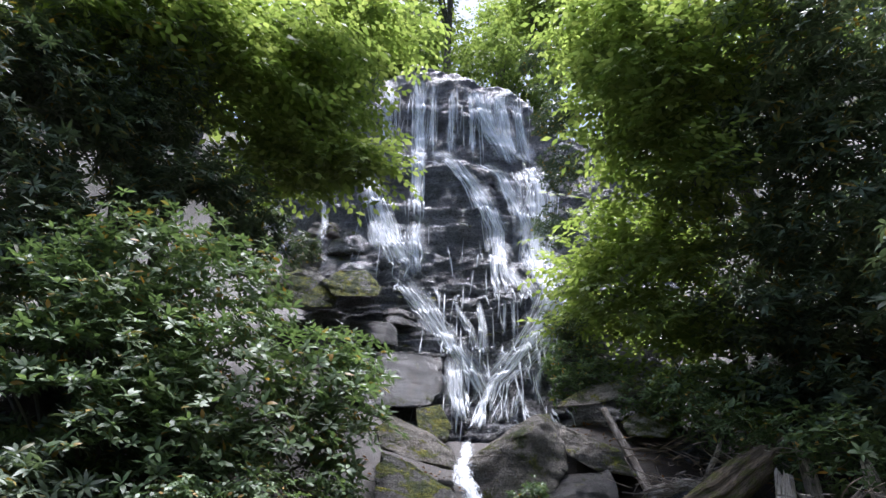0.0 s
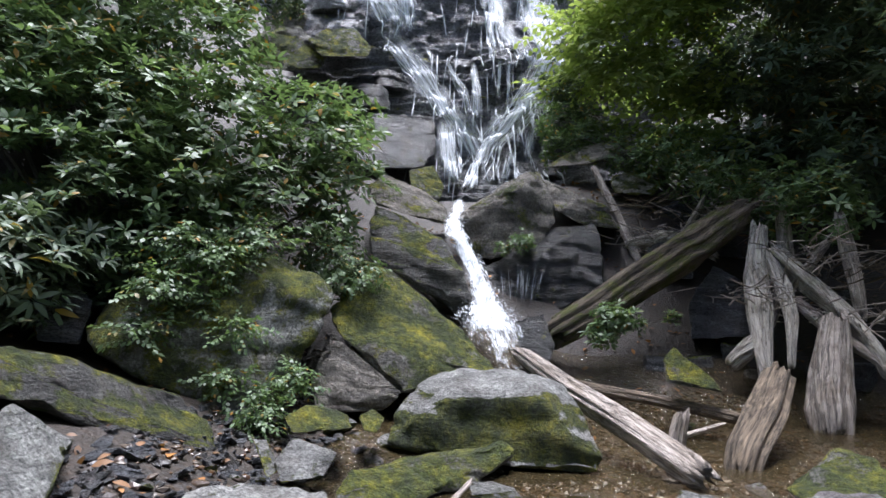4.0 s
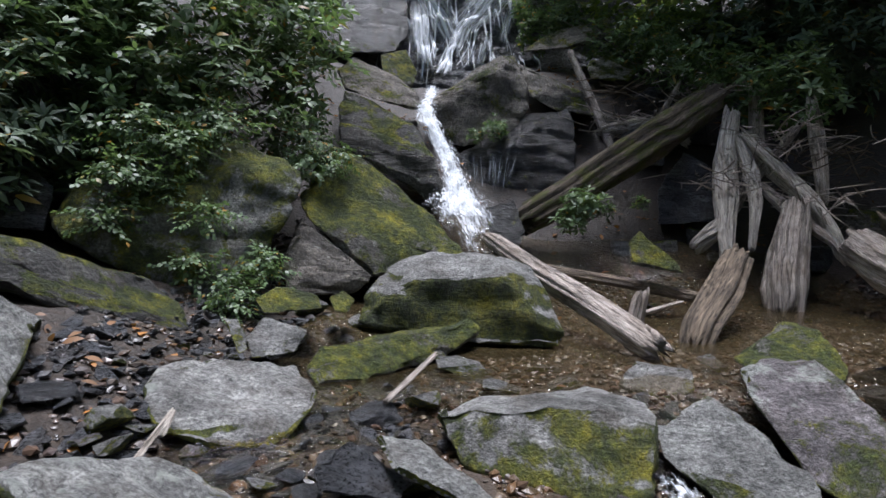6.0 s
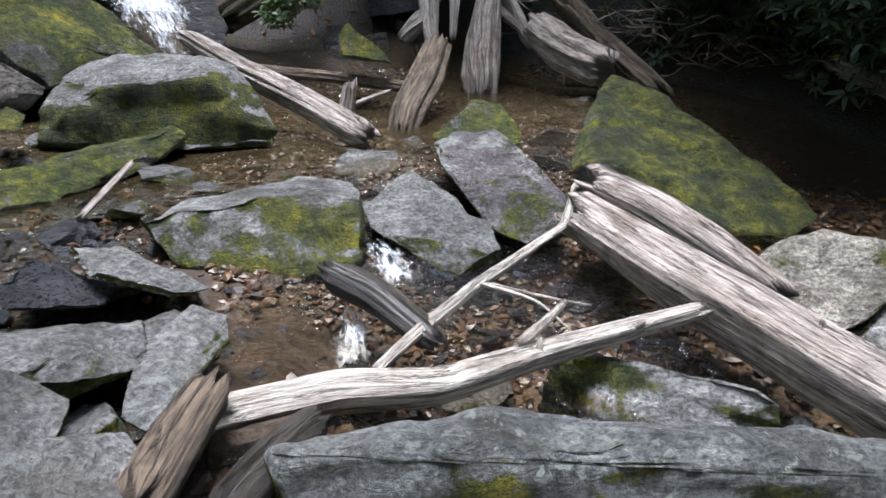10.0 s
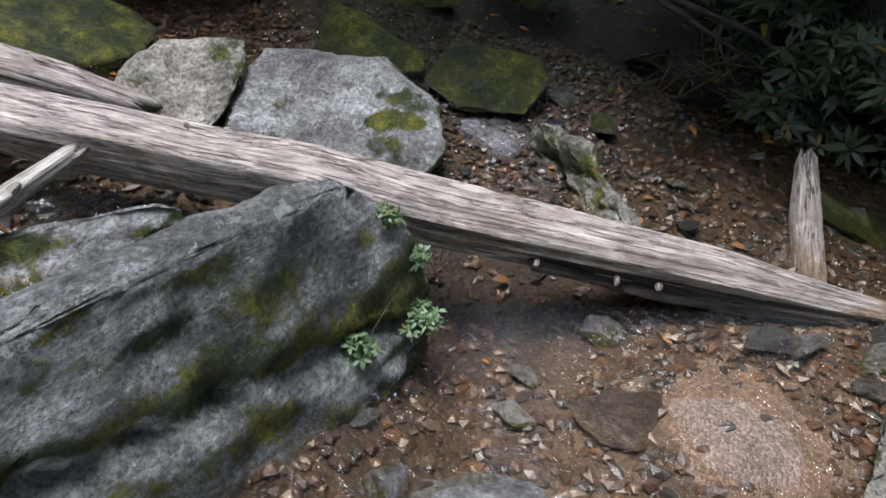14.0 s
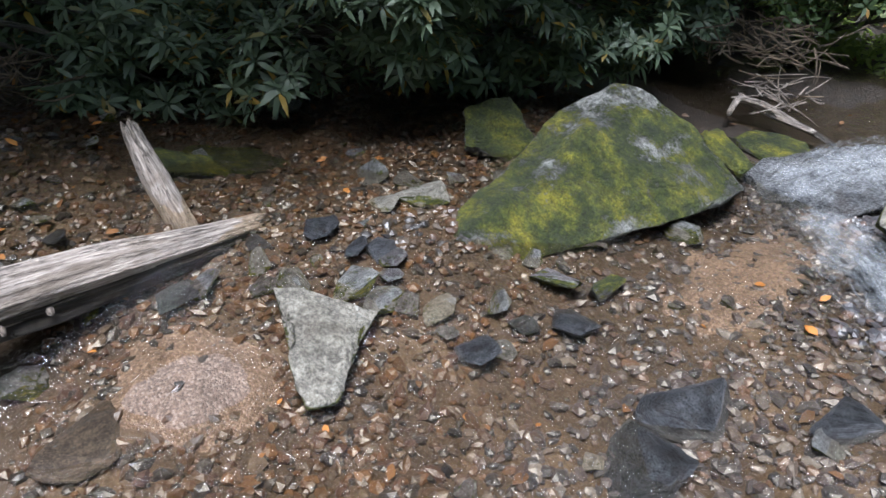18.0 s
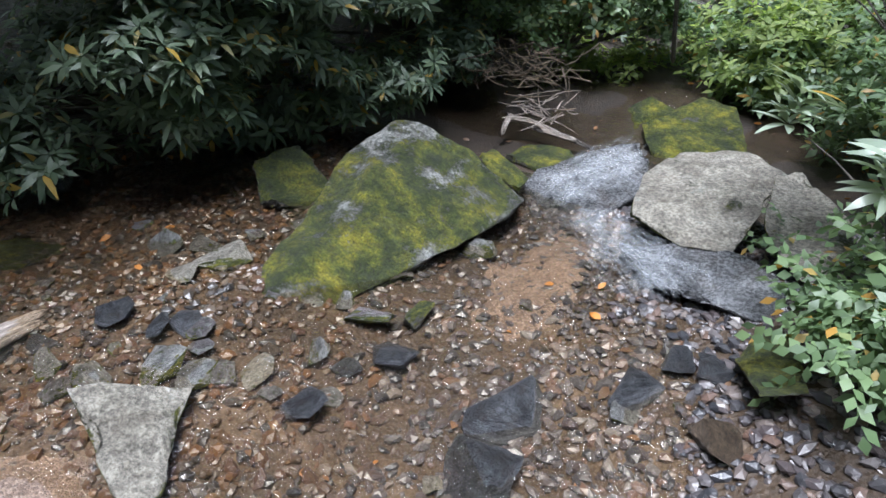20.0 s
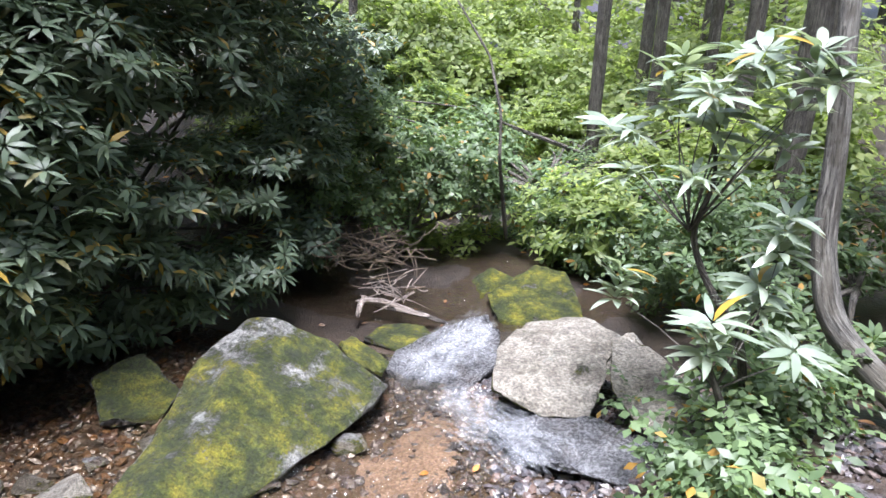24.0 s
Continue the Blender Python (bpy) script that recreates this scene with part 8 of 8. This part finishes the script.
stone(2.18, -1.37, 0.17, 0.16, 0.11, 0.2, STONE_GREY)
stone(2.18, -1.01, 0.19, 0.23, 0.13, 0.2, STONE_DARK)
stone(2.03, -1.32, 0.16, 0.16, 0.08, 0.2, STONE_PURPLE)
stone(2.38, -1.03, 0.21, 0.16, 0.08, 0.2, STONE_GREY)
stone(1.18, -2.06, 0.03, 0.13, 0.13, 0.3, STONE_DARK)
stone(-0.11, -2.63, 0.15, 0.2, 0.15, 0.2, STONE_DARK)
stone(-0.33, 2.8, 1.07, 0.13, 0.08, 0.4, STONE_DARK)
stone(-0.06, 2.83, 1.08, 0.23, 0.13, 0.3, STONE_DARK)
stone(-0.16, 2.42, 1.05, 0.24, 0.15, 0.25, STONE_DARK)
stone(-0.25, 2.2, 1.02, 0.14, 0.07, 0.3, STONE_DARK)
stone(-0.7, 2.46, 1.07, 0.14, 0.07, 0.3, STONE_PURPLE)
stone(-0.55, 2.36, 1.04, 0.2, 0.1, 0.25, STONE_DARK)
stone(0.14, 3.1, 1.08, 0.19, 0.22, 0.4, STONE_GREY)
stone(0.57, 4.32, 1.14, 0.23, 0.15, 0.4, STONE_GREY)
stone(-0.26, 2.98, 1.08, 0.11, 0.13, 0.3, STONE_DARK)
stone(0.02, 2.28, 1.03, 0.19, 0.09, 0.3, STONE_DARK)
stone(-1, 2.27, 1.17, 0.11, 0.11, 0.3, STONE_PURPLE)
stone(-0.9, 2.44, 1.16, 0.12, 0.09, 0.3, STONE_GREY)
stone(-1.2, 2.42, 1.29, 0.17, 0.19, 0.3, STONE_DARK)
stone(-0.62, 4.46, 1.31, 0.24, 0.16, 0.4, STONE_GREY)
stone(-0.46, 4.51, 1.26, 0.2, 0.14, 0.3, STONE_GREY)
stone(-0.2, 4.29, 1.22, 0.34, 0.15, 0.3, STONE_GREY)
stone(0.39, 3.6, 1.11, 0.35, 0.19, 0.25, STONE_GREY)
stone(0.54, 3.27, 1.1, 0.26, 0.15, 0.2, STONE_GREY)
stone(0.79, 3.68, 1.11, 0.16, 0.1, 0.2, STONE_GREY)
stone(2.26, 4.73, 1.17, 0.23, 0.11, 0.3, STONE_PURPLE)
stone(1.86, 3.75, 1.13, 0.2, 0.14, 0.3, STONE_PURPLE)
stone(2.71, 3.51, 1.12, 0.34, 0.19, 0.25, STONE_DARK)
stone(2.53, 3.26, 1.05, 0.32, 0.16, 0.25, STONE_DARK)
stone(0.89, 3.39, 1.1, 0.18, 0.12, 0.25, STONE_GREY)
stone(-0.92, 2.3, 1.15, 0.09, 0.16, 0.4, STONE_GREY)
stone(-0.44, 4.2, 1.22, 0.15, 0.11, 0.3, STONE_DARK)
stone(-0.32, 2.3, 1.04, 0.11, 0.08, 0.3, STONE_DARK)
stone(-0.41, 2.27, 1.03, 0.11, 0.11, 0.3, STONE_GREY)
stone(2.1, 5.57, 1.24, 0.21, 0.16, 0.4, STONE_PURPLE)
stone(0.43, 1.93, 0.92, 0.08, 0.09, 0.3, STONE_DARK)
stone(0.93, 1.98, 0.78, 0.12, 0.08, 0.3, STONE_PALE)
stone(1.04, 1.84, 0.73, 0.12, 0.08, 0.3, STONE_MOSSY)
stone(1.12, 1.65, 0.67, 0.27, 0.14, 0.35, STONE_GREY)
stone(1.15, 1.49, 0.63, 0.17, 0.09, 0.3, STONE_DARK)
stone(1.31, 1.4, 0.6, 0.1, 0.1, 0.4, STONE_GREY)
stone(0.84, 1.49, 0.76, 0.1, 0.06, 0.3, STONE_DARK)
stone(2.65, 3.54, 1.12, 0.23, 0.12, 0.3, STONE_DARK)
stone(2.53, 3.29, 1.06, 0.25, 0.13, 0.3, STONE_DARK)
stone(3.64, 4.48, 1.19, 0.25, 0.3, 0.4, STONE_PALE)
stone(2.41, 4.9, 1.19, 0.19, 0.14, 0.3, STONE_PURPLE)
stone(2.82, -0.77, 0.27, 0.12, 0.11, 0.4, STONE_DARK)
stone(3.51, -0.38, 0.42, 0.22, 0.19, 0.4, STONE_MOSSY)
stone(3.75, -1.23, 0.21, 0.14, 0.11, 0.3, STONE_GREY)
stone(4.92, -0.72, 0.35, 0.35, 0.22, 0.3, STONE_GREY)
stone(2.97, -0.76, 0.3, 0.11, 0.07, 0.3, STONE_PALE)
stone(3.13, -0.75, 0.32, 0.12, 0.09, 0.3, STONE_GREY)
stone(2.18, -1.02, 0.19, 0.22, 0.08, 0.2, STONE_DARK)
stone(1.79, -0.46, 0.13, 0.41, 0.27, 0.1, STONE_BROWN)
stone(1.92, -0.12, 0.16, 0.13, 0.08, 0.2, STONE_GREY)
stone(1.72, -0.12, 0.14, 0.18, 0.09, 0.15, STONE_GREY)
stone(3.72, -0.16, 0.48, 0.2, 0.13, 0.2, STONE_GREY)

for k in range(290):
    for _ in range(30):
        x, y = stone_rng.uniform(-1.2, 4.2), stone_rng.uniform(-4.5, 5.5)
        if abs(x) + abs(y) > 0.9 and math.hypot(x - 1.78, y + 0.88) > 0.42:
            break
    s = stone_rng.uniform(0.05, 0.2) ** 1.0 * (0.6 if stone_rng.random() < 0.6 else 1.0)
    stone(x, y, float(ground_height(x, y)), s, s * 0.7, stone_rng.uniform(0.3, 0.6), stone_rng.choice((STONE_GREY, STONE_DARK, STONE_PURPLE, STONE_BROWN, STONE_GREY)))

# Small gravel that nobody could count.
pebbles = []
for k in range(6):
    prng = random.Random(k + 70)
    bm = bmesh.new()
    bmesh.ops.create_icosphere(bm, subdivisions=1, radius=0.5)
    for v in bm.verts:
        v.co = Vector((v.co.x, v.co.y * prng.uniform(0.6, 0.8), v.co.z * 0.4)) * prng.uniform(0.65, 1.25)
    bm.verts.index_update()
    pebbles.append((np.array([v.co for v in bm.verts]), [tuple(v.index for v in f.verts) for f in bm.faces]))
    bm.free()
n = 84000
px, py = nrng.uniform(-1.4, 4.6, n), nrng.uniform(-4.6, 6.0, n)
keep = nrng.random(n) < np.interp(grain(px * 0.9, py * 0.9, 33), [-0.5, 0.3], [0.5, 1.0]) * np.where((py > 0.9) & (px < 0.4), 0.3, 1.0) * np.where((np.hypot((px - 1.78) / 0.3, (py + 0.88) / 0.3) < 1), 0.5, 1.0) * np.where((np.hypot((px - 2.3) / 0.45, (py - 0.1) / 0.65) < 1), 0.2, 1.0)
px, py = px[keep], py[keep]
n = len(px)
size = 0.024 + 0.07 * nrng.random(n) ** 2.0
pz = ground_height(px, py) + size * 0.08
ups = nrng.normal(size=(n, 3)) * 0.25 + (0, 0, 1)
me = scattered("gravel", pebbles, np.stack([px, py, pz], -1), ups, nrng.random(n) * 6.28, size, GRAVEL)
me.shade_flat()
tagged(new("gravel", me), "brown and grey wet gravel on the stream bed", "gravel", kind="stuff")

# Dark slate shards on the upper shore.
shards = []
for k in range(6):
    prng = random.Random(k + 90)
    bm = bmesh.new()
    for i in range(9):
        a = 6.283 * (i + prng.uniform(-0.3, 0.3)) / 9
        bm.verts.new((0.5 * math.cos(a) * prng.uniform(0.7, 1.1), 0.33 * math.sin(a) * prng.uniform(0.6, 1.1), prng.choice((-0.09, 0.09)) + prng.uniform(-0.04, 0.04)))
    bmesh.ops.convex_hull(bm, input=bm.verts[:])
    bmesh.ops.delete(bm, geom=[v for v in bm.verts if not v.link_faces], context="VERTS")
    bmesh.ops.triangulate(bm, faces=bm.faces[:])
    bm.verts.index_update()
    shards.append((np.array([v.co for v in bm.verts]), [tuple(v.index for v in f.verts) for f in bm.faces]))
    bm.free()
n = 2600
px, py = nrng.uniform(-1.5, 2.4, n), nrng.uniform(1.3, 4.6, n)
keep = (grain(px * 1.3, py * 1.3, 51) > -0.25) & ~((px > 0.9) & (py > 3.2))
px, py = px[keep], py[keep]
n = len(px)
size = 0.05 + 0.11 * nrng.random(n) ** 1.8
me = scattered("slate_shards", shards, np.stack([px, py, ground_height(px, py) + size * 0.07], -1), nrng.normal(size=(n, 3)) * 0.3 + (0, 0, 1), nrng.random(n) * 6.28, size, STONE_DARK)
me.shade_flat()
tagged(new("slate_shards", me), "dark wet slate shards between the boulders", "slate", kind="stuff")

# Bars of fine pale sand in the shallows.
def sandbar(cx, cy, rx, ry, high, label):
    ring, turn = np.meshgrid(np.linspace(0, 1, 24), np.linspace(0, 2 * np.pi, 61), indexing="ij")
    r = ring * (1 + 0.4 * grain(np.cos(turn) * 1.6 + cx, np.sin(turn) * 1.6, 66))
    bx, by = cx + rx * r * np.cos(turn), cy + ry * r * np.sin(turn)
    bz = ground_height(bx, by) + high * (1 - ring ** 2) - 0.02 + 0.008 * rough2(bx * 5, by * 5, 68) + 0.004 * rough2(bx * 16, by * 16, 67)
    me = array_mesh("sandbar", np.stack([bx, by, bz], -1).reshape(-1, 3), [grid_faces(24, 61)], SAND)
    tagged(new("sandbar", me), label, "sand", kind="stuff")


sandbar(1.78, -0.88, 0.38, 0.34, 0.05, "low bar of pinkish sand and grit in the shallows")
sandbar(0.72, -3.1, 0.36, 0.66, 0.045, "wet tan sand beside the running water")

# Fallen leaves.
n = 9000
px, py = nrng.uniform(-3.5, 7.5, n), nrng.uniform(-9, 9.5, n)
keep = nrng.random(n) < np.where((px > 3.6) | (px < -0.9) | (py > 5.5), 1.0, 0.12)
px, py = px[keep], py[keep]
n = len(px)
fallen = [leaf_blade(1.0, 0.5, 0.1, 0.3, 2) for _ in range(3)]
me = scattered("leaf_litter", fallen, np.stack([px, py, ground_height(px, py) + 0.02], -1), nrng.normal(size=(n, 3)) * 0.3 + (0, 0, 1), nrng.random(n) * 6.28, nrng.uniform(0.03, 0.09, n), LEAF_DRY)
tagged(new("leaf_litter", me), "brown and orange fallen leaves", "leaves", kind="stuff")
